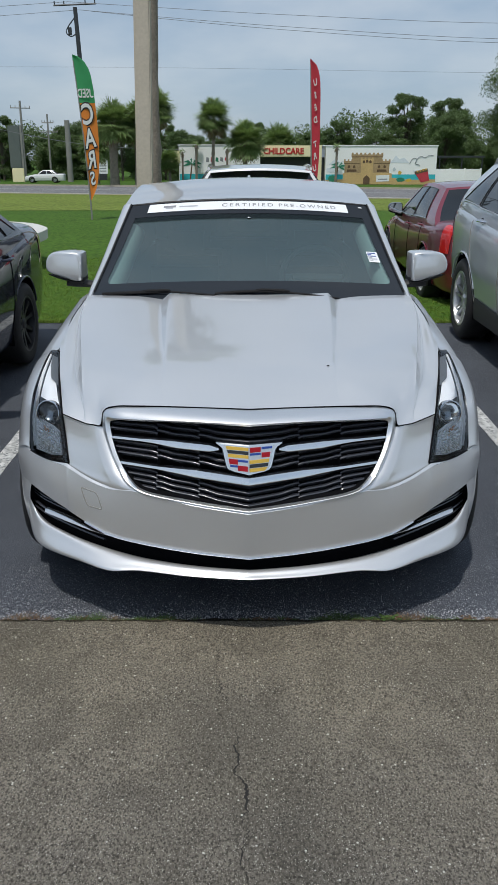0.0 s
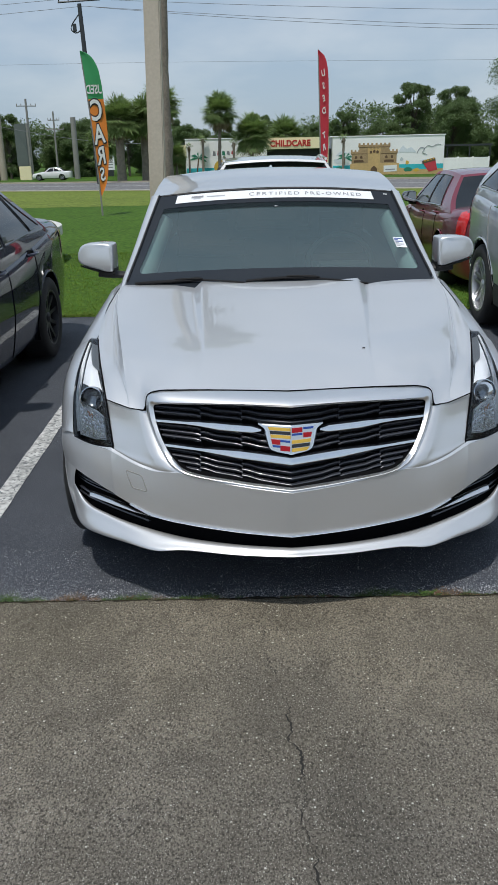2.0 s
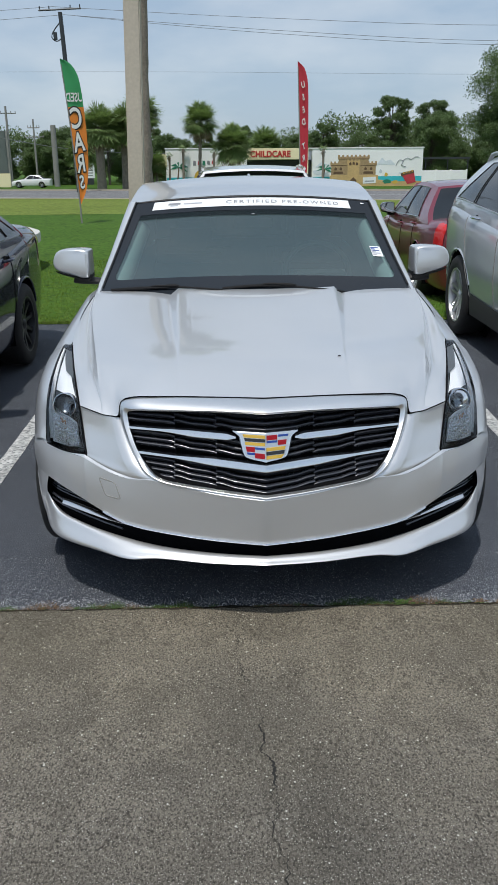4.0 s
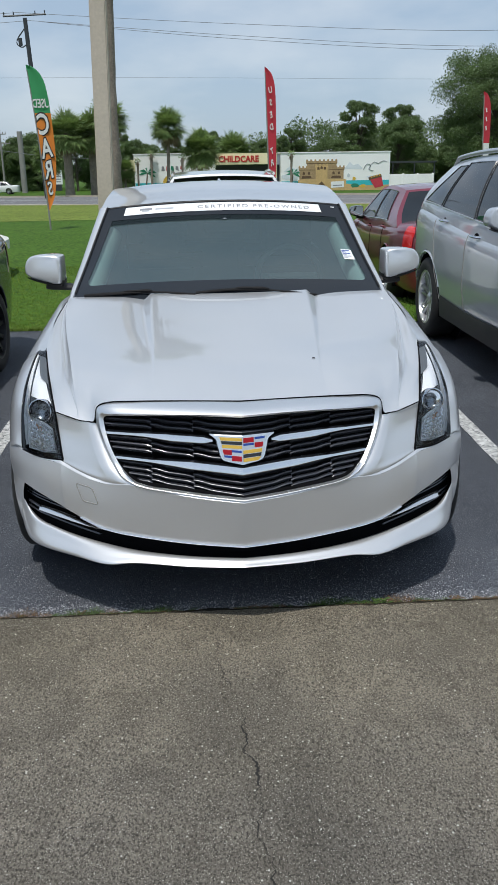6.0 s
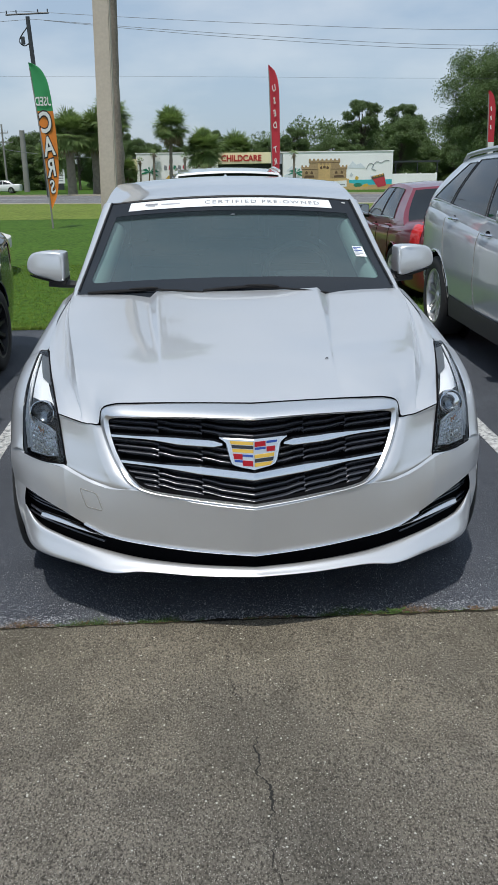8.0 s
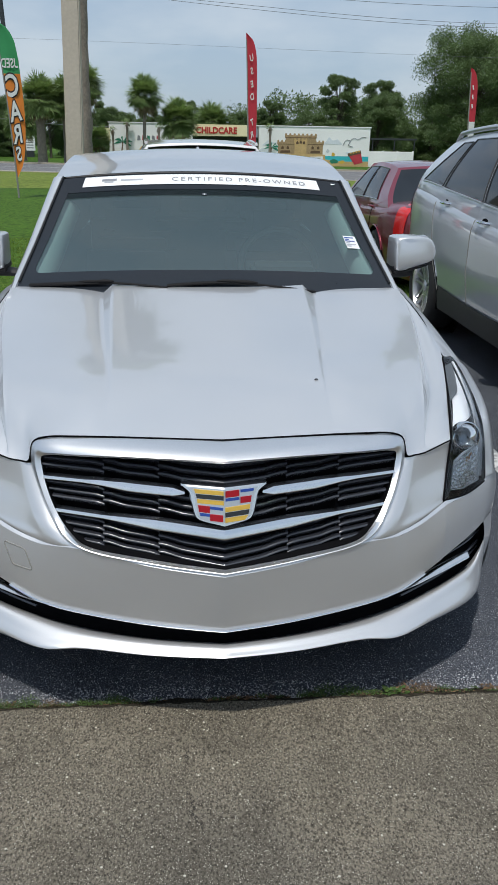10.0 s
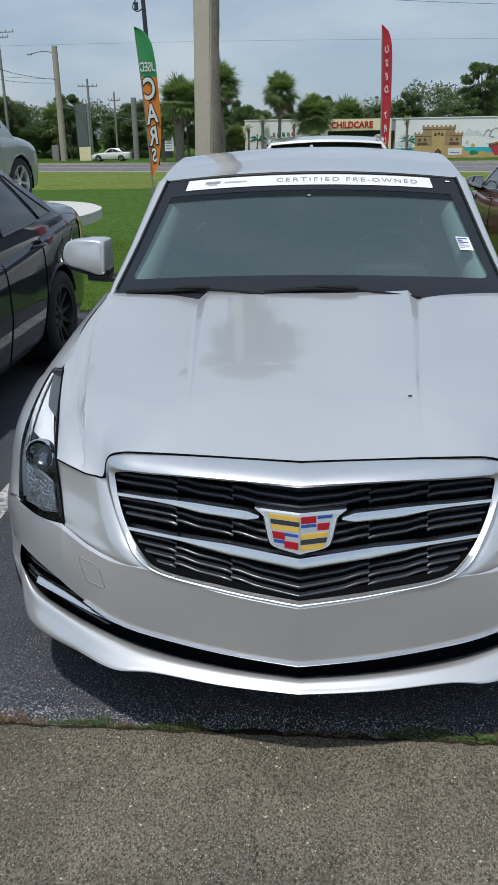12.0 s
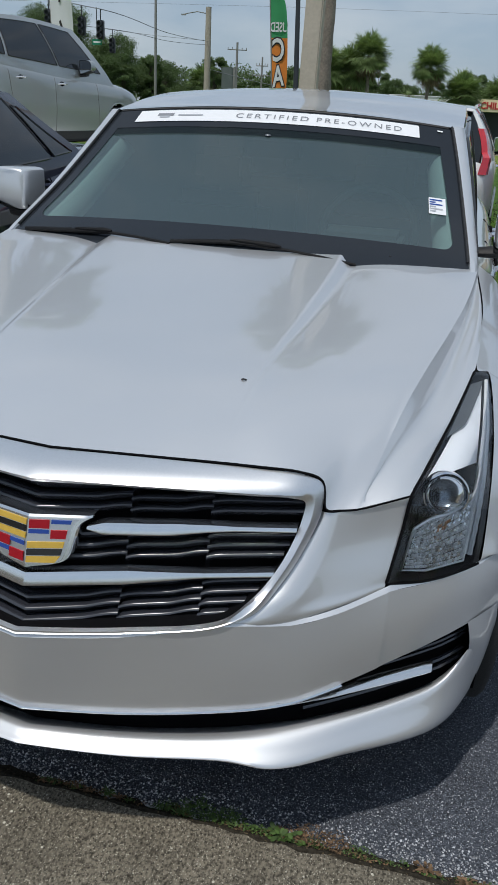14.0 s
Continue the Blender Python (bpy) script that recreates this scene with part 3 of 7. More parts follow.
tagged(part("gravel", bm, STONE, smooth=False), "loose pale aggregate along the worn asphalt edge", "gravel", kind="stuff")
DRY = material("dry_litter", (0.155, 0.095, 0.050), 0.85, 0.0, 0.2, 30.0, 300.0, island=0.5)


def weed(x, y, n, size, seed, dry=False):
    """Low rosette of small rounded leaves on thin stalks."""
    r = np.random.default_rng(seed)
    ob = thing("weed", "small brown withered weed in the pavement joint" if dry else "small green weed growing in the pavement joint", "weed", x, y, -0.008, group="weeds")
    bm = BM()
    for k in range(n):
        a, q = r.uniform(0, 6.28), size * r.uniform(0.2, 1.0)
        c = np.array((q * math.cos(a), 0.55 * q * math.sin(a), size * r.uniform(0.10, 0.45)))
        s = size * r.uniform(0.10, 0.22)
        t1, t2 = np.array((math.cos(a), math.sin(a), r.uniform(-0.3, 0.4))), np.array((-math.sin(a), math.cos(a), r.uniform(-0.3, 0.3)))
        pts = [c - s * t1, c - 0.3 * s * t1 + 0.6 * s * t2, c + 0.5 * s * t1 + 0.55 * s * t2, c + s * t1, c + 0.5 * s * t1 - 0.55 * s * t2, c - 0.3 * s * t1 - 0.6 * s * t2]
        bm.faces.new([bm.verts.new(p) for p in pts])
        tube(bm, [(0, 0, 0), tuple(c * (0.5, 0.5, 0.7)), tuple(c - s * t1)], 0.0007, 4)
    part("leaves", bm, DRY if dry else WEED, ob, smooth=False)


for i, (x, n, s, dry) in enumerate(((0.52, 34, 0.060, False), (0.56, 20, 0.035, True), (0.46, 14, 0.035, False), (0.70, 12, 0.03, True), (0.82, 26, 0.045, True), (0.78, 8, 0.03, False), (0.90, 20, 0.04, True), (-0.20, 16, 0.030, False), (0.12, 14, 0.030, False), (0.30, 10, 0.028, False), (-0.72, 14, 0.03, False), (-0.62, 12, 0.03, True), (-0.45, 10, 0.025, False), (-0.85, 18, 0.035, True), (-1.1, 14, 0.03, False), (1.15, 22, 0.04, False), (0.02, 10, 0.02, True), (-0.34, 10, 0.02, False))):
    weed(x, 2.648 + 0.008 * (i % 3), n, 0.72 * s, 40 + i, dry)

# moss, grass tufts and litter lying along the joint
for name, label, tone, n, seed in (("moss", "green moss and grass tufts along the pavement joint", WEED, 9000, 61), ("leaf_litter", "brown dry litter along the pavement joint", DRY, 6000, 62)):
    r = np.random.default_rng(seed)
    bm = BM()
    while len(bm.faces) < n:
        x = r.uniform(-2.2, 2.2)
        thick = max(0.0, noise.noise((x * 4.2, seed, 0)) + 0.35 * noise.noise((x * 15, seed, 3)) + 0.12)
        if r.random() > 2.4 * thick:
            continue
        y = 2.641 + 0.016 * r.random() + 0.10 * thick * r.random() ** 1.6
        z = -0.013 + (0.006 + 0.030 * thick) * r.random() ** 1.5
        a, q = r.uniform(0, 6.28), r.uniform(0.0016, 0.0048)
        d, e = Vector((math.cos(a), math.sin(a), r.uniform(-0.5, 0.9))) * q, Vector((-math.sin(a), math.cos(a), r.uniform(-0.4, 0.4))) * 0.4 * q
        o = Vector((x, y, z))
        bm.faces.new([bm.verts.new(o + p) for p in (-d, e, d, -e)])
    tagged(part(name, bm, tone, smooth=False), label, name.replace("_", " "), kind="stuff")

r = np.random.default_rng(77)
for i in range(46):
    weed(r.uniform(-1.6, 1.6), 2.646 + 0.010 * r.random(), int(r.integers(6, 16)), r.uniform(0.010, 0.024), 200 + i, r.random() < 0.4)

# ---- vehicles ----
def wheel(parent, x, y, r, width, rim_mat, spokes, side, twin=False, phase=0.2):
    """Tyre, rim with spokes and hub, facing side (+1 or -1) along x."""
    w = width / 2
    tyre_m = Matrix.Translation((x, y, r)) @ Matrix.Diagonal((side, 1, 1, 1))
    bm = BM()
    lathe(bm, [(0.66 * r, w * 0.9), (0.74 * r, w), (0.86 * r, w * 1.02), (0.95 * r, w * 0.93), (0.99 * r, w * 0.8), (r, w * 0.4), (r, -w * 0.4), (0.99 * r, -w * 0.8), (0.93 * r, -w), (0.66 * r, -w)], 40, tyre_m)
    tyre = part("tyre", bm, RUBBER, parent)
    bm = BM()
    lathe(bm, [(0.70 * r, w * 0.86), (0.68 * r, w * 0.95), (0.64 * r, w * 0.92), (0.62 * r, w * 0.6), (0.60 * r, -w * 0.6)], 40, tyre_m)
    for k in range(spokes):
        for off in ((-0.085, 0.085) if twin else (0.0,)):
            a = phase + 2 * math.pi * k / spokes
            ca, sa = math.cos(a), math.sin(a)
            rows = []
            for q, hw, dep in ((0.08, 0.075, 0.62), (0.3, 0.06, 0.60), (0.5, 0.055, 0.70), (0.655, 0.08, 0.80)):
                hw = hw * (0.62 if twin else 1.0)
                ring = []
                for sx, dd in ((-1, -0.18), (-0.8, 0.0), (0.8, 0.0), (1, -0.18)):
                    t = (hw * sx + off * (0.45 + q)) * r
                    ring.append(tyre_m @ Vector((w * (dep + dd), q * r * ca - t * sa, q * r * sa + t * ca)))
                rows.append(ring)
            sheet(bm, rows)
    rim = part("rim", bm, rim_mat, tyre)
    bm = BM()
    lathe(bm, [(0.001, w * 0.74), (0.09 * r, w * 0.72), (0.13 * r, w * 0.62), (0.14 * r, w * 0.3)], 20, tyre_m)
    part("hub_cap", bm, rim_mat, tyre)
    bm = BM()
    lathe(bm, [(0.001, w * 0.1), (0.63 * r, w * 0.1)], 24, tyre_m)
    part("brake_disc", bm, VOID, tyre)


class Shape:
    """The lines of a vehicle: nose at y = 0, tail at length, ground at z = 0."""
    def __init__(self, **k):
        self.deck, self.plan, self.length = k["deck"], k["plan"], k["length"]
        self.bf, self.rf, self.rr, self.br = k["glass"]          # screen foot, roof front, roof rear, rear screen foot
        self.roof, self.roof_w, self.crown = k["roof"], k["roof_w"], k.get("crown", 0.03)
        self.bow, self.sill, self.belt_in, self.foot = k.get("bow", 0.10), k.get("sill", 0.2), k.get("belt_in", 0.06), k.get("foot", 0.0)
        self.flow = k.get("flow", False)

    def section(self, y):
        w, d, s = val(self.plan, y), val(self.deck, y), self.sill
        low = [(0.998, 0.72), (1.0, 0.56), (0.985, 0.38), (0.965, 0.2), (0.94, 0.06), (0.88, 0.0)]
        return [(0, d), (0.35 * w, d - 0.004), (0.65 * w, d - 0.014), (0.82 * w, d - 0.030), (0.91 * w, d - 0.055), (0.962 * w, d - 0.10), (0.988 * w, d - 0.17)] + [(a * w, s + (d - 0.17 - s) * b) for a, b in low]

    def side(self, a, f):
        """Side of the cabin: a from front to rear, f from belt to roof."""
        y0, y1 = self.bf + (self.rf - self.bf) * f, self.br + (self.rr - self.br) * f
        y = y0 + (y1 - y0) * a
        if self.flow:
            w0, w1, d = 0.957 * val(self.plan, y) + 0.003, val(self.roof_w, y), val(self.deck, y)
            return (w0 + (w1 - w0) * (0.12 * f + 0.88 * f ** 1.7), y, d - 0.105 + (val(self.roof, y) - d + 0.105) * f)
        w0, w1 = val(self.plan, y) - self.belt_in, val(self.roof_w, y)
        x = w0 + (w1 - w0) * (0.55 * f + 0.45 * f * f)
        z0, z1 = val(self.deck, y) - 0.035 + self.foot, val(self.roof, y)
        return (x, y, z0 + (z1 - z0) * f)

    def screen(self, s, f, rear=False):
        """Windscreen or rear screen: s from -1 to 1, f from foot to roof."""
        x, y, z = self.side(1.0 if rear else 0.0, f)
        k = 1 - s * s
        return (s * x, y + (1 if rear else -1) * self.bow * k * (1 - 0.45 * f), z + k * (0.03 + (self.crown - 0.03) * f))

    def top(self, s, a):
        x, y, z = self.side(a, 1.0)
        k = 1 - s * s
        return (s * x, y - self.bow * 0.55 * k * (1 - a) + self.bow * 0.55 * k * a, z + self.crown * k)


def shifted(p, d):
    return (p[0] + d, p[1], p[2])


def car_parts(car, S, paint, axles, r, track, rim_mat, spokes, windows, arch=1.14, twin=False, lower=None, y_from=0.0, lip_end=-0.35, screens=True, seal=None):
    """Body, cabin, screens, side windows and wheels of a vehicle."""
    ys = np.unique(np.concatenate((np.linspace(0, 0.4, 9), np.linspace(0.4, S.length - 0.4, 96), np.linspace(S.length - 0.4, S.length, 9))))
    ys = [y for y in ys if y >= y_from]
    rows = []
    for y in ys:
        P = S.section(y)
        c = crv([(x, 0, z) for x, z in P], 40)
        rows.append([(p[0], y, p[2]) for p in c])
    bm = BM()
    for sgn in (1, -1):
        n0 = len(bm.faces)
        G = [[(sgn * x, y, z) for x, y, z in row] for row in rows]
        if y_from == 0:
            G = [[(sgn * 0.0, y, z) for x, y, z in rows[0]]] + G
        G = G + [[(0.0, y, z) for x, y, z in rows[-1]]]
        sheet(bm, G if sgn > 0 else G[::-1])
    bad = []
    for f in bm.faces:
        c = f.calc_center_median()
        for ay in axles:
            if (c.y - ay) ** 2 + (c.z - r) ** 2 < (arch * r) ** 2 and abs(c.x) > 0.4:
                bad.append(f)
                break
    bmesh.ops.delete(bm, geom=bad, context="FACES")
    body = part("body", bm, paint, car, weld=0.0005)
    for ay in axles:
        for sgn in (1, -1):
            w = val(S.plan, ay)
            bm = BM()
            arc = [(sgn * (w + 0.004 - 0.02 * abs(math.cos(t)) ** 3), ay + arch * r * 1.01 * math.cos(t), r + arch * r * 1.01 * math.sin(t)) for t in np.linspace(-lip_end, math.pi + lip_end, 36)]
            tube(bm, arc, 0.009 * r / 0.33, 6)
            part("wheel_arch_lip", bm, lower or paint, body)
            bm = BM()
            sheet(bm, [[(sgn * xx, ay + arch * r * math.cos(t), r + arch * r * math.sin(t)) for t in np.linspace(-0.3, math.pi + 0.3, 24)] for xx in (w - 0.02, w - 0.28)])
            sheet(bm, [[(sgn * (w - 0.27), ay + q * arch * r * math.cos(t), r + q * arch * r * math.sin(t)) for t in np.linspace(0, 2 * math.pi, 25)] for q in (0.01, 1.0)])
            part("wheel_arch_liner", bm, VOID, body)
            wheel(car, sgn * track, ay, r, 0.225 * r / 0.33, rim_mat, spokes, sgn, twin)
    bm = BM()
    box(bm, -0.74, 0.74, max(y_from, 0.35), S.length - 0.35, S.sill - 0.04, S.sill + 0.25, 0.03)
    part("floor_pan", bm, VOID, car)
    # cabin
    bm = BM()
    F = np.linspace(0, 1, 12)
    both(bm, [[S.side(a, f) for a in np.linspace(0, 1, 40)] for f in F])
    cabin = part("cabin_shell", bm, paint, car)
    bm = BM()
    sheet(bm, [[S.top(s, a) for s in np.linspace(-1, 1, 25)] for a in np.linspace(0, 1, 24)])
    part("roof", bm, paint, car)
    for rear in (False, True) if screens else ():
        bm = BM()
        sheet(bm, [[S.screen(s, f, rear) for s in np.linspace(-1, 1, 22)] for f in np.linspace(0, 1, 10)])
        part("screen_frame", bm, paint, car)
        bm = BM()
        sheet(bm, [[tuple(np.array(S.screen(s, f, rear)) + (0, 0.006 if rear else -0.006, 0.006)) for s in np.linspace(-0.93, 0.93, 20)] for f in np.linspace(0.04, 0.94, 9)])
        part("rear_screen" if rear else "windscreen", bm, TINTED, car)
    for a0, a1, a2, a3, f0, f1 in windows:
        for sgn in (1, -1):
            bm = BM()
            G = []
            for f in np.linspace(0, 1, 9):
                b0, b1 = a0 + (a2 - a0) * f, a1 + (a3 - a1) * f
                G.append([shifted(S.side(b0 + (b1 - b0) * u, f0 + (f1 - f0) * f), 0.006) for u in np.linspace(0, 1, 12)])
            G = np.array(G) * (sgn, 1, 1)
            sheet(bm, G)
            w = part("side_window", bm, TINTED, car)
            bm = BM()
            edge = list(G[0]) + list(G[1:, -1]) + list(G[-1, -2::-1]) + list(G[-2:0:-1, 0])
            tube(bm, edge + edge[:1], 0.007, 5)
            part("window_seal", bm, BLACK_GLOSS, w)
            if seal:
                bm = BM()
                tube(bm, [p + np.array((sgn * 0.004, 0, -0.008)) for p in G[0]], 0.008, 6)
                part("window_trim", bm, seal, w)
    return body


def door_lines(body, S, cuts, z_top, tone=VOID):
    """Dark shut lines down the flanks at the given (y top, y bottom)."""
    for y0, y1 in cuts:
        for sgn in (1, -1):
            bm = BM()
            pts = []
            for t in np.linspace(0, 1, 14):
                y = y0 + (y1 - y0) * t * t
                P = crv([(x, 0, z) for x, z in S.section(y)], 60)
                zt = val(S.deck, y) - 0.06 + (S.sill + 0.05 - val(S.deck, y) + 0.06) * t
                i = int(np.argmin(abs(P[20:, 2] - zt))) + 20
                pts.append((sgn * (P[i, 0] + 0.001), y, P[i, 2]))
            tube(bm, pts, 0.0045, 5)
            part("shut_line", bm, tone, body)


def flank(S, y, z):
    P = crv([(x, 0, zz) for x, zz in S.section(y)], 60)
    i = int(np.argmin(abs(P[15:, 2] - z))) + 15
    return P[i, 0]


def handles(body, S, spots, mat_):
    for y, z in spots:
        for sgn in (1, -1):
            x = flank(S, y, z)
            bm = BM()
            tube(bm, crv([(sgn * (x - 0.005), y - 0.095, z), (sgn * (x + 0.03), y - 0.06, z + 0.004), (sgn * (x + 0.034), y + 0.05, z + 0.006), (sgn * (x - 0.005), y + 0.095, z)], 14), 0.016, 8, 0.75)
            h = part("door_handle", bm, mat_, body)
            # near-black disc draws the shaded hollow behind the grip
            bm = BM()
            lathe(bm, [(0.001, 0.004), (0.05, 0.003), (0.058, -0.01)], 16, Matrix.Translation((sgn * x, y, z)) @ Matrix.Diagonal((sgn, 1.2, 0.6, 1)))
            part("handle_cup", bm, VOID, h)


MIRROR_LINE = [(0.0, 0.30), (0.02, 0.46), (0.12, 0.50), (0.60, 0.50), (0.84, 0.43), (0.95, 0.27), (1.0, 0.0), (0.96, -0.18), (0.80, -0.28), (0.45, -0.40), (0.12, -0.50), (0.02, -0.47), (0.0, -0.30)]


def door_mirror(car, x, y, z, size, paint, side, face=MIRROR_GLASS):
    """Mirror housing with a flat inner side and a rounded outer end, on a foot; the glass looks to the tail."""
    sx, sy, sz = size
    loop = crv([(a, b, 0) for a, b in MIRROR_LINE + MIRROR_LINE[:1]], 41)[:-1]
    rows = []
    for t, k in ((0.0, 0.84), (0.02, 0.915), (0.07, 0.965), (0.25, 0.99), (0.7, 1.0), (1.0, 0.98)):
        rows.append([(side * (x + sx * (0.42 + (a - 0.42) * k)), y + sy * (t + 0.30 * max(0, a - 0.25) * (1 - t)), z + sz * (b * k + 0.03 * (1 - t))) for a, b, _ in loop])
    bm = BM()
    sheet(bm, rows, wrap=True)
    bm.verts.ensure_lookup_table()
    bm.faces.new(bm.verts[:40])
    m = part("door_mirror", bm, paint, car)
    bm = BM()
    ring = np.array(rows[-1])
    c = ring.mean(axis=0)
    sheet(bm, [ring * 0.93 + c * 0.07 - (0, 0.004, 0), [tuple(c - (0, 0.004, 0))] * 40], wrap=True)
    part("mirror_glass", bm, face, m)
    bm = BM()
    tube(bm, crv([(side * (x - 0.11), y + sy * 0.7, z - sz * 0.66), (side * (x - 0.02), y + sy * 0.6, z - sz * 0.62), (side * (x + 0.09), y + sy * 0.55, z - sz * 0.50)], 8), [0.034, 0.032, 0.033, 0.036, 0.040, 0.047, 0.052, 0.055], 10, 0.5)
    under = [(a, b) for a, b, _ in loop if b < -0.2]
    sheet(bm, [[(side * (x + sx * a), y + sy * (q + 0.30 * max(0, a - 0.25) * (1 - q)), z + sz * (b * h - d)) for a, b in under] for q, h, d in ((0.10, 0.93, 0.02), (0.14, 1.0, 0.06), (0.5, 1.02, 0.09), (1.0, 1.0, 0.06))])
    part("mirror_foot", bm, BLACK_MATT, m)


def lamp_patch(S, parent, name, mat_, y0, y1, z0, z1, lift=0.006, label="", skew=0.0):
    """Lamp lying on the flank near an end."""
    for sgn in (1, -1):
        bm = BM()
        G = []
        for z in np.linspace(z0, z1, 10):
            row = []
            for t in np.linspace(0, 1, 8):
                y = y0 + (y1 - y0) * t + skew * (z - z0)
                row.append((sgn * (flank(S, y, z) + lift), y, z))
            G.append(row)
        sheet(bm, G)
        part(name, bm, mat_, parent, label)


def sedan_shape(length=4.64, half=0.90, tall=1.40, up=0.0):
    return Shape(length=length,
                 deck=[(0, 0.66), (0.12, 0.74), (0.5, 0.83), (1.0, 0.92), (1.5, 0.97), (2.2, 0.95), (3.2, 0.985 + up * 0.5), (3.9, 1.02 + up), (4.3, 1.03 + up), (length - 0.06, 1.01 + up), (length, 0.96 + up)],
                 plan=[(0, half * 0.70), (0.1, half * 0.84), (0.3, half * 0.93), (0.7, half * 0.98), (1.5, half), (3.4, half), (4.1, half * 0.97), (length - 0.2, half * 0.90), (length - 0.05, half * 0.80), (length, half * 0.72)],
                 glass=(1.45, 2.15, 3.35, 4.02), roof=[(1.4, tall - 0.07), (2.15, tall - 0.035), (2.6, tall - 0.01), (3.0, tall - 0.02), (3.4, tall - 0.06), (4.1, tall - 0.12)],
                 roof_w=[(1.4, 0.60), (2.2, 0.62), (3.0, 0.61), (3.6, 0.58)], sill=0.20, flow=True)


SEDAN_WINDOWS = [(0.07, 0.46, 0.10, 0.44, 0.24, 0.91), (0.485, 0.80, 0.475, 0.80, 0.24, 0.91), (0.82, 0.94, 0.825, 0.88, 0.26, 0.84)]

# ---- the silver sedan in the middle bay ----
HERO = Shape(length=4.66,
             deck=[(1.3, 1.035), (1.5, 1.03), (1.8, 1.0), (2.3, 0.99), (3.2, 1.0), (3.9, 1.03), (4.3, 1.05), (4.58, 1.04), (4.66, 0.98)],
             plan=[(1.3, 0.902), (1.6, 0.90), (3.4, 0.905), (4.1, 0.885), (4.45, 0.82), (4.6, 0.74), (4.66, 0.64)],
             glass=(1.48, 2.10, 3.35, 4.05), roof=[(1.4, 1.35), (2.1, 1.384), (2.5, 1.438), (2.9, 1.472), (3.3, 1.455), (3.7, 1.39), (4.1, 1.28)],
             roof_w=[(1.4, 0.63), (2.1, 0.645), (3.0, 0.635), (3.8, 0.58)], crown=0.035, bow=0.075, belt_in=0.145, foot=0.022)
HERO_BODY = Shape(length=4.66, deck=HERO.deck, plan=HERO.plan, glass=(1.48, 2.10, 3.35, 4.05), roof=HERO.roof, roof_w=[(w[0], w[1] + 0.034) for w in HERO.roof_w], crown=0.04, bow=0.075, belt_in=0.125, foot=0.022)
hero = thing("sedan", "silver four-door sedan with chrome grille parked on asphalt", "car", 0, 2.51, 0)
SHUT = VOID


def arch_cut(bm, axles, r):
    bad = [f for f in bm.faces if any((f.calc_center_median().y - a) ** 2 + (f.calc_center_median().z - 0.325) ** 2 < r * r for a in axles)]
    bmesh.ops.delete(bm, geom=bad, context="FACES")


def seam(points, r=0.0035, mirrored=True, mat_=None, name="shut_line", parent=None):
    for sgn in (1, -1) if mirrored else (1,):
        bm = BM()
        tube(bm, [(sgn * p[0], p[1], p[2]) for p in points], r, 6)
        part(name, bm, mat_ or SHUT, parent or hero)


# bonnet: raised middle, narrow facet down to the shoulder, sharp outer crease, hollow side
HOOD_EDGE = [(0.684, 0.346, 0.738), (0.738, 0.57, 0.801), (0.790, 0.81, 0.868), (0.800, 1.15, 0.940), (0.772, 1.49, 1.004)]
FACET_IN = [(0.315, 0.236, 0.801), (0.322, 0.5, 0.8775), (0.354, 0.95, 0.9515), (0.374, 1.27, 1.0015), (0.376, 1.385, 1.0235)]
FACET_OUT = [(0.318, 0.2365, 0.8008), (0.327, 0.5, 0.8762), (0.378, 0.95, 0.9405), (0.406, 1.27, 0.9865), (0.410, 1.395, 1.0080)]
CREASE = [(0.588, 0.291, 0.7190), (0.600, 0.324, 0.7390), (0.615, 0.390, 0.7780), (0.642, 0.52, 0.8420), (0.680, 0.72, 0.8885), (0.719, 0.92, 0.9235), (0.760, 1.18, 0.9640), (0.784, 1.47, 1.004)]


def at_depth(line, y):
    """Point of a lengthwise line at depth y."""
    P = crv(line, 120)
    return np.array([np.interp(y, P[:, 1], P[:, k]) for k in (0, 1, 2)])


def shoulder(share, front):
    """Line of the gently crowned shoulder, a share of the way from facet to crease."""
    line = [front]
    for y, full in ((0.37, 2.1), (0.50, 1.6), (0.66, 1.25), (0.82, 1.08), (1.0, 1.0), (1.2, 1.0), (1.38, 1.0)):
        a, b = at_depth(FACET_OUT, y), at_depth(CREASE, y)
        line.append(tuple(a + (b - a) * np.array((share, share, share ** full)) + (0, 0, 0.022 * share * (1 - share))))
    a, b = np.array(FACET_OUT[-1]), np.array(CREASE[-1])
    return line + [tuple(a + (b - a) * share + (0, 0, 0.006 * share * (1 - share)))]


def flank_line(front, k):
    """Line down the steep side under the crease, k of its depth."""
    fall = (None, 0.004, 0.014, 0.038, 0.046, 0.037, 0.020, 0.002)
    return [front] + [(x + 0.7 * k * f, y, z - k * f) for (x, y, z), f in zip(CREASE[1:], fall[1:])]


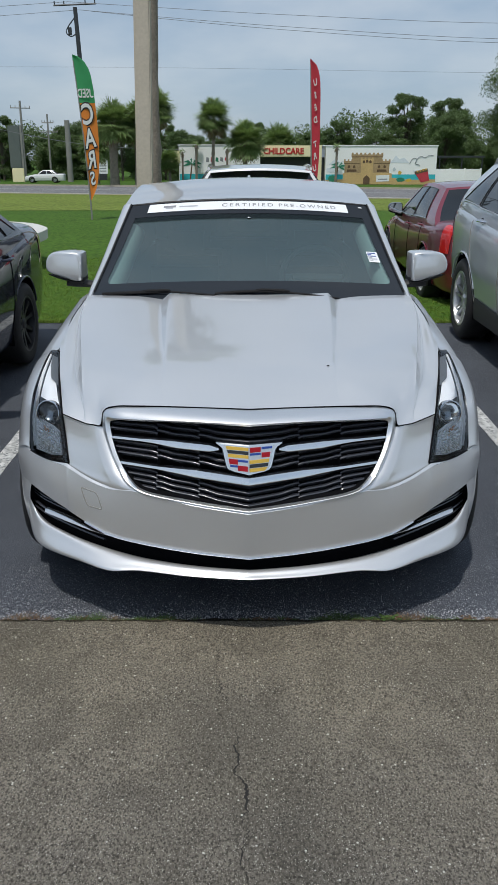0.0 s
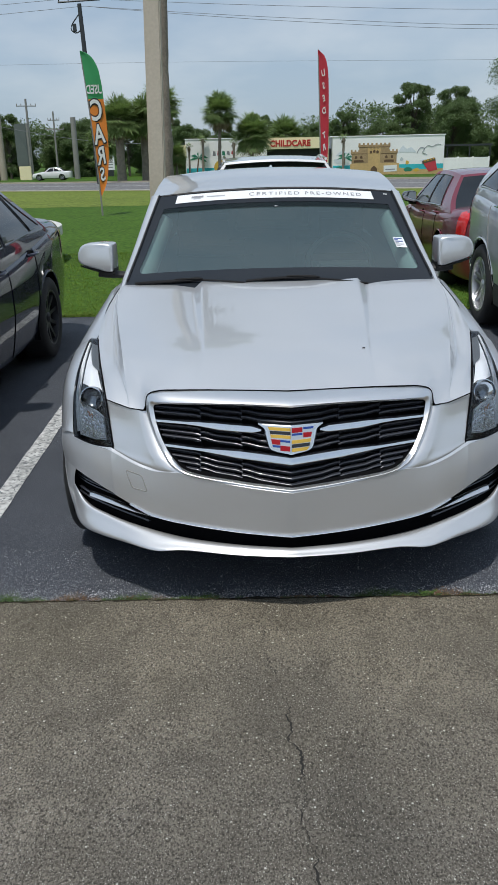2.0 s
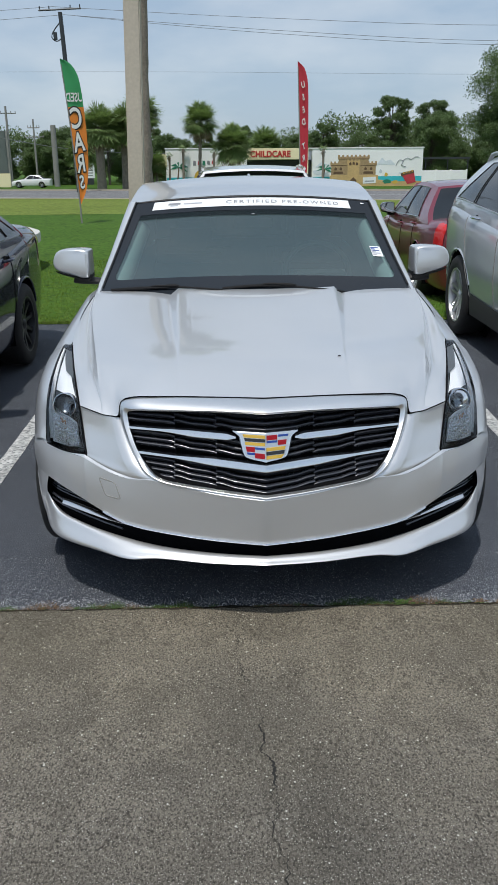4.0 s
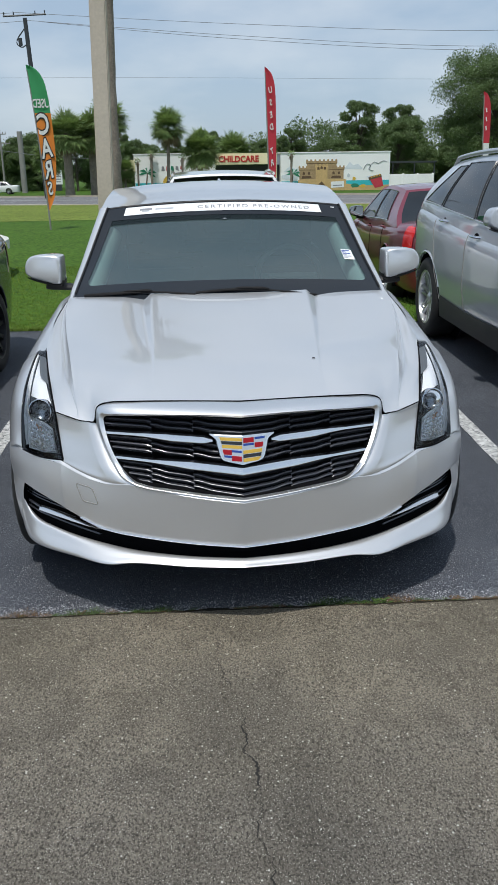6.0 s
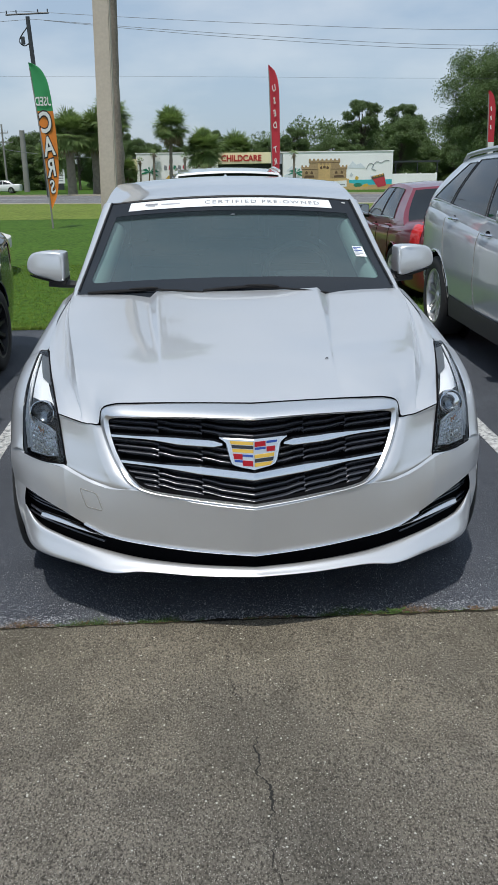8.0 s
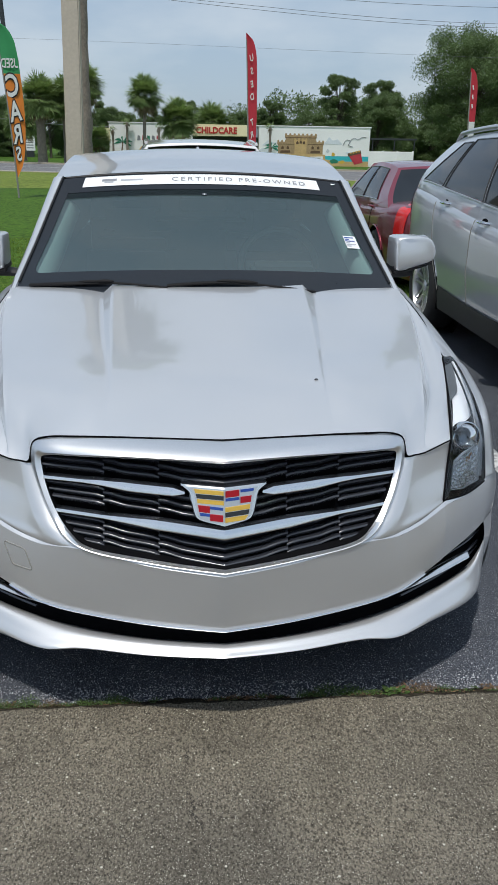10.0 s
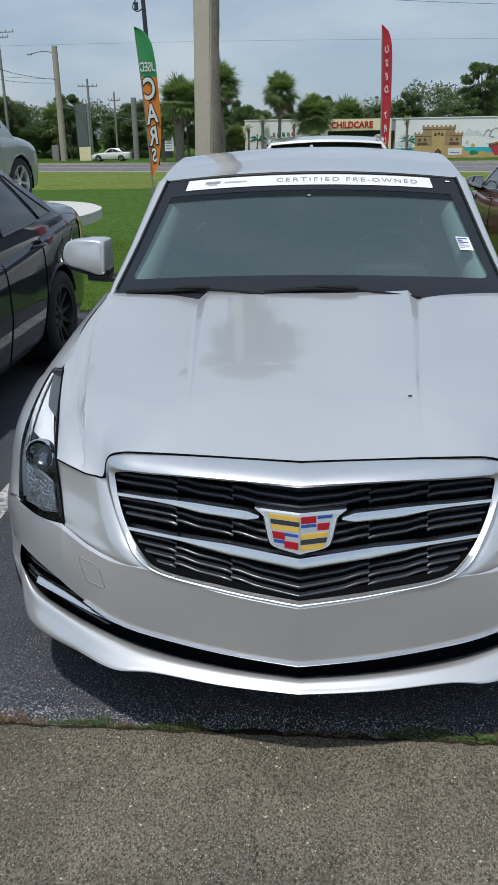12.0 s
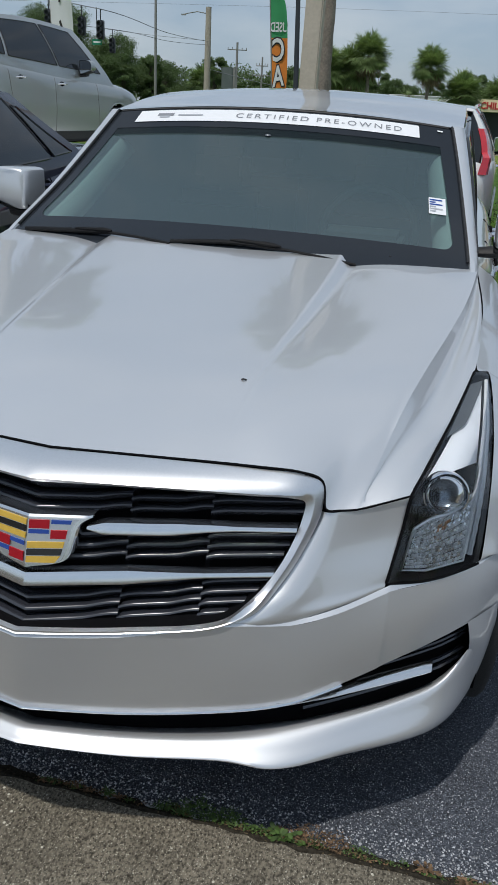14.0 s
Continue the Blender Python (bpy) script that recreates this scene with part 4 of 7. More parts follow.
HOOD_PANELS = [[[(0, 0.190, 0.804), (0, 0.5, 0.8840), (0, 0.95, 0.9575), (0, 1.27, 1.0078), (0, 1.41, 1.0300)],
                [(0.18, 0.212, 0.804), (0.18, 0.5, 0.8830), (0.19, 0.95, 0.9565), (0.20, 1.27, 1.0068), (0.20, 1.405, 1.0290)],
                FACET_IN],
               [FACET_IN, FACET_OUT],
               [FACET_OUT, shoulder(0.25, (0.400, 0.252, 0.7975)), shoulder(0.55, (0.475, 0.268, 0.792)), shoulder(0.74, (0.520, 0.283, 0.772)), shoulder(0.85, (0.532, 0.266, 0.724)), shoulder(0.94, (0.558, 0.278, 0.7185)), CREASE],
               [CREASE, flank_line((0.600, 0.298, 0.7205), 0.5), flank_line((0.618, 0.308, 0.7240), 1.0),
                [(0.648, 0.325, 0.7305), (0.668, 0.39, 0.7590), (0.692, 0.47, 0.7860), (0.716, 0.57, 0.8065), (0.752, 0.72, 0.8470), (0.776, 0.90, 0.8930), (0.792, 1.17, 0.9460), (0.777, 1.484, 1.0035)],
                HOOD_EDGE]]
HOOD_GRIDS = [loft(P, n, 80) for P, n in zip(HOOD_PANELS, (30, 5, 34, 30))]
bm = BM()
for G in HOOD_GRIDS:
    both(bm, G)
hood = part("bonnet", bm, SILVER, hero, "silver bonnet with crisp lengthwise creases", weld=0.0008)
G = np.concatenate([g if i == 0 else g[1:] for i, g in enumerate(HOOD_GRIDS)])
front_edge = G[:, 0] + (0, -0.004, -0.001)
seam([tuple(p) for p in front_edge], 0.0019)
seam([tuple(np.array(p) + (0.003, 0, -0.003)) for p in crv(HOOD_EDGE[2:], 24)], 0.0022)
bm = BM()
tube(bm, crv([(0.296, 0.503, 0.8775), (0.297, 0.501, 0.881), (0.301, 0.500, 0.882), (0.305, 0.503, 0.880), (0.303, 0.508, 0.8785)], 14), 0.0019, 6)
part("rubber_stop", bm, BLACK_MATT, hood)

# grille surround: outer and inner rim from the top middle to the bottom middle
RIM_OUT = [(0, 0.184, 0.801), (0.2, 0.208, 0.801), (0.40, 0.248, 0.793), (0.485, 0.268, 0.785), (0.520, 0.277, 0.768), (0.526, 0.262, 0.725), (0.505, 0.228, 0.655), (0.470, 0.182, 0.590), (0.435, 0.140, 0.548), (0.385, 0.108, 0.526), (0.2, 0.054, 0.503), (0, 0.014, 0.486)]
RIM_IN = [(0, 0.108, 0.765), (0.2, 0.150, 0.764), (0.40, 0.207, 0.754), (0.470, 0.232, 0.749), (0.494, 0.243, 0.740), (0.493, 0.238, 0.712), (0.475, 0.206, 0.650), (0.446, 0.170, 0.597), (0.414, 0.138, 0.563), (0.378, 0.110, 0.539), (0.2, 0.060, 0.5155), (0, 0.022, 0.4995)]
RIM_MID = [(0, 0.104, 0.773), (0.2, 0.139, 0.773), (0.40, 0.199, 0.762), (0.478, 0.228, 0.757), (0.506, 0.246, 0.750), (0.508, 0.238, 0.715), (0.488, 0.203, 0.652), (0.457, 0.162, 0.594), (0.424, 0.126, 0.554), (0.380, 0.099, 0.532), (0.2, 0.048, 0.5085), (0, 0.009, 0.4925)]
A, B, C = (crv(r, 130) for r in (RIM_OUT, RIM_MID, RIM_IN))
grille = new("grille")
grille.parent = hero
tagged(grille, "black slatted grille with chrome bars and surround")
bm = BM()
low = np.clip((0.60 - C[:, 2:3]) / 0.05, 0, 1)
LEDGE = (1 - low) * 0.5 * (B + C) + low * (C + (0, -0.010, -0.0022))
rows = [A, 0.55 * A + 0.45 * B + (0, -0.004, 0.003) * (1 - 0.8 * low), 0.15 * A + 0.85 * B + (0, -0.003, 0.002) * (1 - 0.8 * low), (1 - low) * B + low * (0.8 * B + 0.2 * LEDGE + (0, 0.002, 0)), LEDGE, C]
both(bm, rows)
part("surround", bm, SATIN, grille, "bright satin chrome surround", weld=0.0006)
# near-black inner wall, its shade set by colour
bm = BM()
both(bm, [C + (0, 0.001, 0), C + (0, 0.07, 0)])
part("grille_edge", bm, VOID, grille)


def grille_y(x, z):
    return 0.046 + 0.28 * (z - 0.5) + 0.262 * abs(x)


def inner_x(z):
    return val([(0.50, 0.37), (0.546, 0.372), (0.563, 0.414), (0.597, 0.446), (0.65, 0.475), (0.712, 0.493), (0.74, 0.494)], z)


# near-black sheet gives the shade behind the slats
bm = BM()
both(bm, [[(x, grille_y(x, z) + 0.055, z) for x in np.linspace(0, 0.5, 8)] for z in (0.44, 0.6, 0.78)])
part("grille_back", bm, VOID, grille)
for zc in (0.474, 0.4935, 0.513, 0.533, 0.5535, 0.6045, 0.6265, 0.6485, 0.700, 0.7225, 0.745):
    k = 0.092 * (0.772 - zc) / 0.262
    end = inner_x(zc + 0.4 * k) + 0.001 + 0.03 * (zc < 0.56)
    for sgn in (1, -1):
        bm = BM()
        for x0, x1 in ((0.0, 0.175), (0.172, 0.325), (0.322, end)):
            P = []
            for t in np.linspace(0, 1, 12):
                x = x0 + (x1 - x0) * t
                wave = 0.0070 * max(0.0, min(1.0, (t - 0.62) / 0.25)) * (x1 < end) - 0.0045 * max(0.0, 1 - t / 0.12) * (x0 > 0)
                P.append((sgn * x, grille_y(x, zc) + 0.018 - 0.26 * max(0, 0.575 - zc) - 0.004 * (x0 > 0.3), zc + k * x + wave))
            G = np.array(P)
            rows = [G + (0, dy, dz) for dy, dz in ((0.030, 0.0065), (0.009, 0.0088), (0.0045, 0.0084), (0.0015, 0.0068), (0.0, 0.0040), (0.002, 0.0010), (0.012, -0.0085), (0.034, -0.0100))]
            sheet(bm, rows if sgn < 0 else rows[::-1])
        part("slat", bm, SLAT, grille)
for x0 in (0.173, 0.323):
    for sgn in (1, -1):
        bm = BM()
        sheet(bm, [[(sgn * (x0 + 0.05 * (z - 0.64) + d), grille_y(x0, z) + 0.030, z) for z in np.linspace(0.50, 0.755, 8)] for d in (-0.005, 0.005)])
        part("grille_rib", bm, VOID, grille)
for sgn in (1, -1):
    for x0, x1, zc, k, r0, r1 in ((0.104, 0.487, 0.6785, 0.018, 0.011, 0.0042), (0.0, 0.455, 0.5815, 0.060, 0.0125, 0.0045)):
        bm = BM()
        rows = []
        for t in np.linspace(0, 1, 26):
            x = x0 + (x1 - x0) * t
            r = r0 + (r1 - r0) * min(1, max(0, (t - 0.42) / 0.3)) ** 0.8
            if x0 > 0:
                r *= min(1, 0.25 + t * 9)
            y, z = grille_y(x, zc) - 0.003, zc + k * x + 0.010 * (t > 0.35) * min(1, (t - 0.35) * 4) * (x0 > 0) * 0.4
            rows.append([(sgn * x, y + dy, z + dz) for dy, dz in ((0.02, r + 0.001), (-0.003, r), (-0.003 - 0.9 * r, -r * 0.62), (-0.003 - 0.9 * r, -r * 0.85), (-0.004, -r), (0.02, -r))])
        sheet(bm, rows if sgn > 0 else rows[::-1])
        part("chrome_bar", bm, POLISHED, grille, "polished chrome bar")

# crest badge, folded at the middle
badge = new("badge")
badge.parent = hero
tagged(badge, "chrome crest badge with yellow, red and blue blocks")


def badge_point(x, z, out_by):
    return (x, grille_y(x, z) - 0.006 - out_by, z)


def crest_half(z):
    return val([(0.607, 0.0), (0.613, 0.050), (0.6185, 0.070), (0.628, 0.079), (0.66, 0.088), (0.688, 0.096), (0.7005, 0.114)], z)


bm = BM()
for sgn in (1, -1):
    zs = np.concatenate((np.linspace(0.606, 0.632, 10), np.linspace(0.64, 0.7005, 10)))
    rows = []
    for z in zs:
        h = crest_half(z)
        rows.append([(sgn * p[0], p[1], p[2]) for p in [badge_point(h, z, -0.02), badge_point(h, z, 0.004)] + [badge_point(h * q, z, 0.008) for q in (0.96, 0.86, 0.5, 0.0)]])
    sheet(bm, rows if sgn > 0 else rows[::-1])
    top = rows[-1]
    sheet(bm, [top, [(p[0], p[1] + 0.004, p[2] + 0.004) for p in top], [(p[0] * 0.97, p[1] + 0.03, p[2] + 0.005) for p in top]])
part("crest", bm, POLISHED, badge)


bm = BM()
for sgn in (1, -1):
    rows = [[(sgn * p[0], p[1], p[2]) for p in (badge_point(crest_half(z) * q, z, 0.0092) for q in (0.86, 0.6, 0.3, 0.0))] for z in np.linspace(0.6145, 0.697, 12)]
    sheet(bm, rows if sgn > 0 else rows[::-1])
part("crest_field", bm, SATIN, badge, "brushed silver field")


def enamel(x0, x1, z0, z1, mat_, skew=0.0):
    bm = BM()
    fill = []
    for z in (z0, z1):
        row = []
        for t in np.linspace(0, 1, 5):
            x = x0 + (x1 - x0) * t
            zz = z + skew * abs(x)
            row.append(badge_point(max(-crest_half(zz) * 0.80, min(crest_half(zz) * 0.80, x)), zz, 0.0112))
        fill.append(row)
    sheet(bm, [[(p[0], p[1] + 0.004, p[2]) for p in fill[0]]] + fill + [[(p[0], p[1] + 0.004, p[2]) for p in fill[1]]])
    part("enamel_block", bm, mat_, badge)


for i, tone in enumerate((YELLOW, BLACK_GLOSS, YELLOW)):
    enamel(-0.080, -0.002, 0.686 - 0.0125 * i, 0.6965 - 0.0125 * i, tone)
    enamel(0.002, 0.074, 0.6435 - 0.0135 * i, 0.655 - 0.0135 * i, tone, 0.02)
for i in range(2):
    for j in range(2):
        tone = (RED, BLUE)[(i + j) % 2]
        z1 = 0.6965 - 0.0185 * j
        tall = 0.016 if tone is RED else 0.007
        enamel(0.003 + 0.040 * i, 0.040 + 0.040 * i, z1 - tall, z1, tone)
        z1 = 0.6545 - 0.0195 * j
        tone = (BLUE, RED)[(i + j) % 2]
        tall = 0.017 if tone is RED else 0.007
        enamel(-0.040 - 0.034 * i + 0.002, -0.004 - 0.034 * i, z1 - tall, z1, tone, 0.02)

# bumper skin
PANEL_IN = [[(0.522, 0.272, 0.712), (0.500, 0.236, 0.652), (0.466, 0.188, 0.587), (0.432, 0.146, 0.547), (0.392, 0.118, 0.521)],
            [(0.540, 0.268, 0.713), (0.524, 0.238, 0.652), (0.494, 0.194, 0.590), (0.466, 0.158, 0.551), (0.436, 0.134, 0.521)],
            [(0.556, 0.272, 0.715), (0.546, 0.248, 0.654), (0.524, 0.210, 0.594), (0.502, 0.180, 0.556), (0.482, 0.160, 0.523)]]
PANEL_OUT = [PANEL_IN[-1],
             [(0.592, 0.293, 0.7195), (0.578, 0.270, 0.656), (0.556, 0.232, 0.594), (0.538, 0.206, 0.556), (0.520, 0.184, 0.527)],
             [(0.640, 0.321, 0.729), (0.628, 0.302, 0.660), (0.608, 0.264, 0.594), (0.596, 0.243, 0.560), (0.584, 0.226, 0.538)],
             [(0.684, 0.348, 0.736), (0.677, 0.330, 0.660), (0.664, 0.294, 0.585), (0.662, 0.288, 0.570), (0.660, 0.283, 0.560)]]
bumper = new("front_bumper")
bumper.parent = hero
for sgn in (1, -1):
    bm = BM()
    for P in (PANEL_IN, PANEL_OUT):
        G = loft([c + [tuple(np.array(c[-1]) + (0, 0.006, -0.014))] for c in P], 20, 30) * (sgn, 1, 1)
        sheet(bm, G if sgn > 0 else G[::-1])
    part("side_panel", bm, SILVER, bumper, weld=0.0006)
BAND = [[(0, 0.018, 0.489), (0, 0.012, 0.482), (0, 0.006, 0.40), (0, 0.003, 0.322)],
        [(0.2, 0.058, 0.506), (0.2, 0.051, 0.499), (0.2, 0.046, 0.41), (0.2, 0.040, 0.328)],
        [(0.38, 0.110, 0.528), (0.382, 0.101, 0.519), (0.39, 0.096, 0.43), (0.39, 0.090, 0.340)],
        [(0.50, 0.174, 0.520), (0.50, 0.152, 0.508), (0.50, 0.145, 0.44), (0.50, 0.132, 0.350)],
        [(0.575, 0.218, 0.534), (0.577, 0.194, 0.519), (0.577, 0.188, 0.455), (0.57, 0.172, 0.366)],
        [(0.659, 0.282, 0.559), (0.658, 0.250, 0.537), (0.660, 0.243, 0.475), (0.655, 0.228, 0.393)],
        [(0.76, 0.356, 0.562), (0.763, 0.334, 0.552), (0.765, 0.326, 0.50), (0.755, 0.304, 0.424)],
        [(0.842, 0.442, 0.565), (0.846, 0.420, 0.557), (0.848, 0.409, 0.515), (0.838, 0.378, 0.448)],
        [(0.900, 0.530, 0.590), (0.909, 0.512, 0.580), (0.912, 0.500, 0.535), (0.902, 0.472, 0.452)]]
BAND.insert(6, [(0.676, 0.293, 0.566), (0.682, 0.268, 0.541), (0.684, 0.262, 0.482), (0.679, 0.246, 0.402)])
BAND = [[c[0], tuple(np.array(c[1]) + (0, 0.006, -0.003)), tuple(np.array(c[2]) + (0, 0.010, -0.005)), tuple(np.array(c[3]) + (0, 0.018, -0.009))] if c[0][0] > 0.45 else [c[0], c[1], tuple(np.array(c[2]) + (0, 0.008, -0.004)), tuple(np.array(c[3]) + (0, 0.016, -0.008))] for c in BAND]
for c in BAND:
    k = 0.55 if 0.3 < c[0][0] < 0.6 else 0.60 if c[0][0] >= 0.6 else 0.0
    c[1] = tuple((1 - k) * np.array(c[1]) + k * np.array(c[0]))
SKIN = [c[1:] for c in BAND]
BG = loft(SKIN, 64, 20)
bm = BM()
both(bm, BG)
part("bumper_skin", bm, SILVER, bumper, weld=0.0006)
bm = BM()
TOP = loft([[c[0] for c in BAND], [tuple(0.5 * (np.array(c[0]) + c[1])) for c in BAND], [c[1] for c in BAND]], 4, 64)
both(bm, TOP)
part("bumper_shelf", bm, SILVER, bumper, weld=0.0006)
CORNER = [[(0.8385, 0.395, 0.442), (0.848, 0.398, 0.40), (0.851, 0.405, 0.365), (0.856, 0.424, 0.30), (0.858, 0.452, 0.222)],
          [(0.872, 0.436, 0.449), (0.884, 0.440, 0.40), (0.888, 0.447, 0.36), (0.887, 0.462, 0.30), (0.878, 0.480, 0.222)],
          [(0.902, 0.489, 0.446), (0.9065, 0.500, 0.40), (0.906, 0.508, 0.36), (0.900, 0.520, 0.30), (0.885, 0.530, 0.215)]]
CORNER = loft(CORNER, 8, 12)
for sgn in (1, -1):
    G = CORNER * (sgn, 1, 1)
    part("bumper_corner", sheet(BM(), G if sgn > 0 else G[::-1]), SILVER, bumper)
# lower air slot, corner vents, lip
UP = [(0, 0.055, 0.335), (0.2, 0.085, 0.342), (0.4, 0.145, 0.358), (0.547, 0.212, 0.385), (0.68, 0.295, 0.42), (0.78, 0.36, 0.45), (0.846, 0.42, 0.462)]
DOWN = [(0, 0.075, 0.222), (0.2, 0.105, 0.222), (0.4, 0.16, 0.228), (0.55, 0.22, 0.238), (0.70, 0.305, 0.252), (0.79, 0.37, 0.268), (0.850, 0.43, 0.285)]
# near-black hollow sheet paints the shade inside the slot
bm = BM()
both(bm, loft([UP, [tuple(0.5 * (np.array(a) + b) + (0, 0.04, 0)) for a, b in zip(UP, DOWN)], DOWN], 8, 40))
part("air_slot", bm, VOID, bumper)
EDGE_X, EDGE_Y, EDGE_Z = (np.concatenate((BG[:, -1, k], [BG[-1, -1, k] + 0.001])) for k in range(3))


def blade_line(x):
    return 0.147 + 0.640 * (x - 0.50), 0.3405 + 0.0897 * (x - 0.49)


for dz, r in ((0.052, 0.0042), (0.040, 0.0045), (0.028, 0.0045), (0.016, 0.0045), (-0.022, 0.0060), (-0.042, 0.0060)):
    free = [x for x in np.linspace(0.53, 0.838, 60) if blade_line(x)[1] + dz < np.interp(x, EDGE_X, EDGE_Z) - 0.006]
    for sgn in (1, -1):
        bm = BM()
        P = [(sgn * x, np.interp(x, EDGE_X, EDGE_Y) + 0.030 + 0.10 * max(0.0, x - 0.79), blade_line(x)[1] + dz + 0.10 * max(0.0, x - 0.78)) for x in np.linspace(free[0], 0.838, 14)]
        tube(bm, P, r, 6, 0.8)
        part("vent_fin", bm, SLAT, bumper)
LIP = [[(0, 0.070, 0.236), (0.2, 0.100, 0.238), (0.4, 0.155, 0.246), (0.547, 0.215, 0.258), (0.70, 0.300, 0.280), (0.79, 0.360, 0.305), (0.846, 0.402, 0.36)],
       [(0, 0.026, 0.257), (0.2, 0.056, 0.257), (0.4, 0.110, 0.262), (0.547, 0.175, 0.272), (0.70, 0.265, 0.292), (0.80, 0.340, 0.318), (0.850, 0.400, 0.37)],
       [(0, 0.002, 0.249), (0.2, 0.032, 0.247), (0.4, 0.082, 0.250), (0.500, 0.112, 0.247), (0.66, 0.218, 0.265), (0.80, 0.325, 0.292), (0.868, 0.428, 0.345)],
       [(0, -0.004, 0.241), (0.2, 0.026, 0.237), (0.40, 0.072, 0.236), (0.495, 0.089, 0.226), (0.62, 0.170, 0.222), (0.80, 0.306, 0.223), (0.872, 0.454, 0.225)],
       [(0, 0.10, 0.225), (0.2, 0.13, 0.222), (0.40, 0.18, 0.220), (0.50, 0.20, 0.206), (0.62, 0.28, 0.20), (0.79, 0.41, 0.202), (0.86, 0.52, 0.208)]]
RISE = ((0.003, 0.004), (0.003, 0.005), (0.001, 0.004), (0.0, 0.001), (0.0, 0.0))
LIP = [[(x, y + dy * k, z + dz * k) for x, y, z in row for k in (1.0 - 0.8 * min(1.0, max(0.0, (x - 0.6) / 0.25)),)] for row, (dy, dz) in zip(LIP, RISE)]
bm = BM()
both(bm, loft(LIP, 24, 60))
part("front_lip", bm, SILVER, bumper, weld=0.0006)
low = [tuple(p + (0, -0.004, 0.0)) for p in BG[:, -1]]
seam(low[:32], 0.0034, True, POLISHED, "chrome_strip", bumper)
for sgn in (1, -1):
    bm = BM()
    rows = []
    for t in np.linspace(0, 1, 20):
        x = 0.485 + 0.292 * t
        y, z = blade_line(x)
        z -= 0.009 * min(1.0, 3 * t)
        r = 0.0028 + 0.0044 * min(1, t * 1.5) * min(1, 12 * (1.04 - t))
        rows.append([(sgn * x, y + 0.022, z + r + 0.003), (sgn * x, y + 0.008, z + r), (sgn * x, y - 0.004, z - 0.4 * r), (sgn * x, y - 0.003, z - 0.7 * r), (sgn * x, y + 0.02, z - r)])
    sheet(bm, rows if sgn > 0 else rows[::-1])
    part("vent_bar", bm, POLISHED, bumper, "polished chrome blade")
# tow-eye cover outline on one side
corners = [np.array(c) for c in ((-0.612, 0.497), (-0.548, 0.489), (-0.527, 0.431), (-0.588, 0.434))]
loop = []
for a, b, c in zip(corners[-1:] + corners[:-1], corners, corners[1:] + corners[:1]):
    for t in np.linspace(0, 1, 5):
        loop.append(tuple(b + (a - b) * 0.16 * (1 - t) ** 2 + (c - b) * 0.16 * t ** 2))
    loop += [tuple(b + (c - b) * t) for t in (0.35, 0.5, 0.65)]
loop.append(loop[0])
flatG = BG.reshape(-1, 3)
P = []
for x, z in loop:
    near = np.argsort((flatG[:, 0] - abs(x)) ** 2 + (flatG[:, 2] - z) ** 2)[:4]
    share = 1 / ((flatG[near, 0] - abs(x)) ** 2 + (flatG[near, 2] - z) ** 2 + 1e-6)
    P.append((x, float((flatG[near, 1] * share).sum() / share.sum()) - 0.001, z))
bm = BM()
tube(bm, P, 0.0017, 5)
part("tow_eye_cover", bm, POLE_GREY, bumper)

# headlamps
LAMP_IN = [(0.790, 0.806, 0.868), (0.746, 0.59, 0.806), (0.712, 0.44, 0.764), (0.688, 0.352, 0.734), (0.678, 0.328, 0.66), (0.662, 0.286, 0.568)]
LAMP_MID = [(0.814, 0.80, 0.871), (0.795, 0.60, 0.818), (0.776, 0.455, 0.768), (0.764, 0.382, 0.715), (0.757, 0.355, 0.64), (0.752, 0.343, 0.562)]
LAMP_OUT = [(0.823, 0.80, 0.867), (0.838, 0.645, 0.803), (0.843, 0.55, 0.745), (0.844, 0.485, 0.69), (0.844, 0.455, 0.62), (0.842, 0.438, 0.562)]
LG = loft([LAMP_IN, LAMP_MID, LAMP_OUT], 20, 60)


def lamp_at(u, v, d):
    a, b = u * 20, v * 60
    i, j = min(int(a), 19), min(int(b), 59)
    p = (LG[i, j] * (1 - a + i) + LG[i + 1, j] * (a - i)) * (1 - b + j) + (LG[i, j + 1] * (1 - a + i) + LG[i + 1, j + 1] * (a - i)) * (b - j)
    w = max(0.0, (u - 0.35) / 0.65)
    return p + d * (np.array((-0.15, 1.0, -0.25)) * (1 - w) + np.array((-0.95, 0.65, -0.15)) * w)


def lamp_patch_in(quad, d, n=(10, 14), curl=0.0):
    (u0, v0), (u1, v1), (u2, v2), (u3, v3) = quad
    G = []
    for s in np.linspace(0, 1, n[0]):
        row = []
        for t in np.linspace(0, 1, n[1]):
            u = (u0 * (1 - t) + u3 * t) * (1 - s) + (u1 * (1 - t) + u2 * t) * s
            v = (v0 * (1 - t) + v3 * t) * (1 - s) + (v1 * (1 - t) + v2 * t) * s
            row.append(lamp_at(u, v, d + curl * math.sin(math.pi * s) * math.sin(math.pi * t)))
        G.append(row)
    return np.array(G)


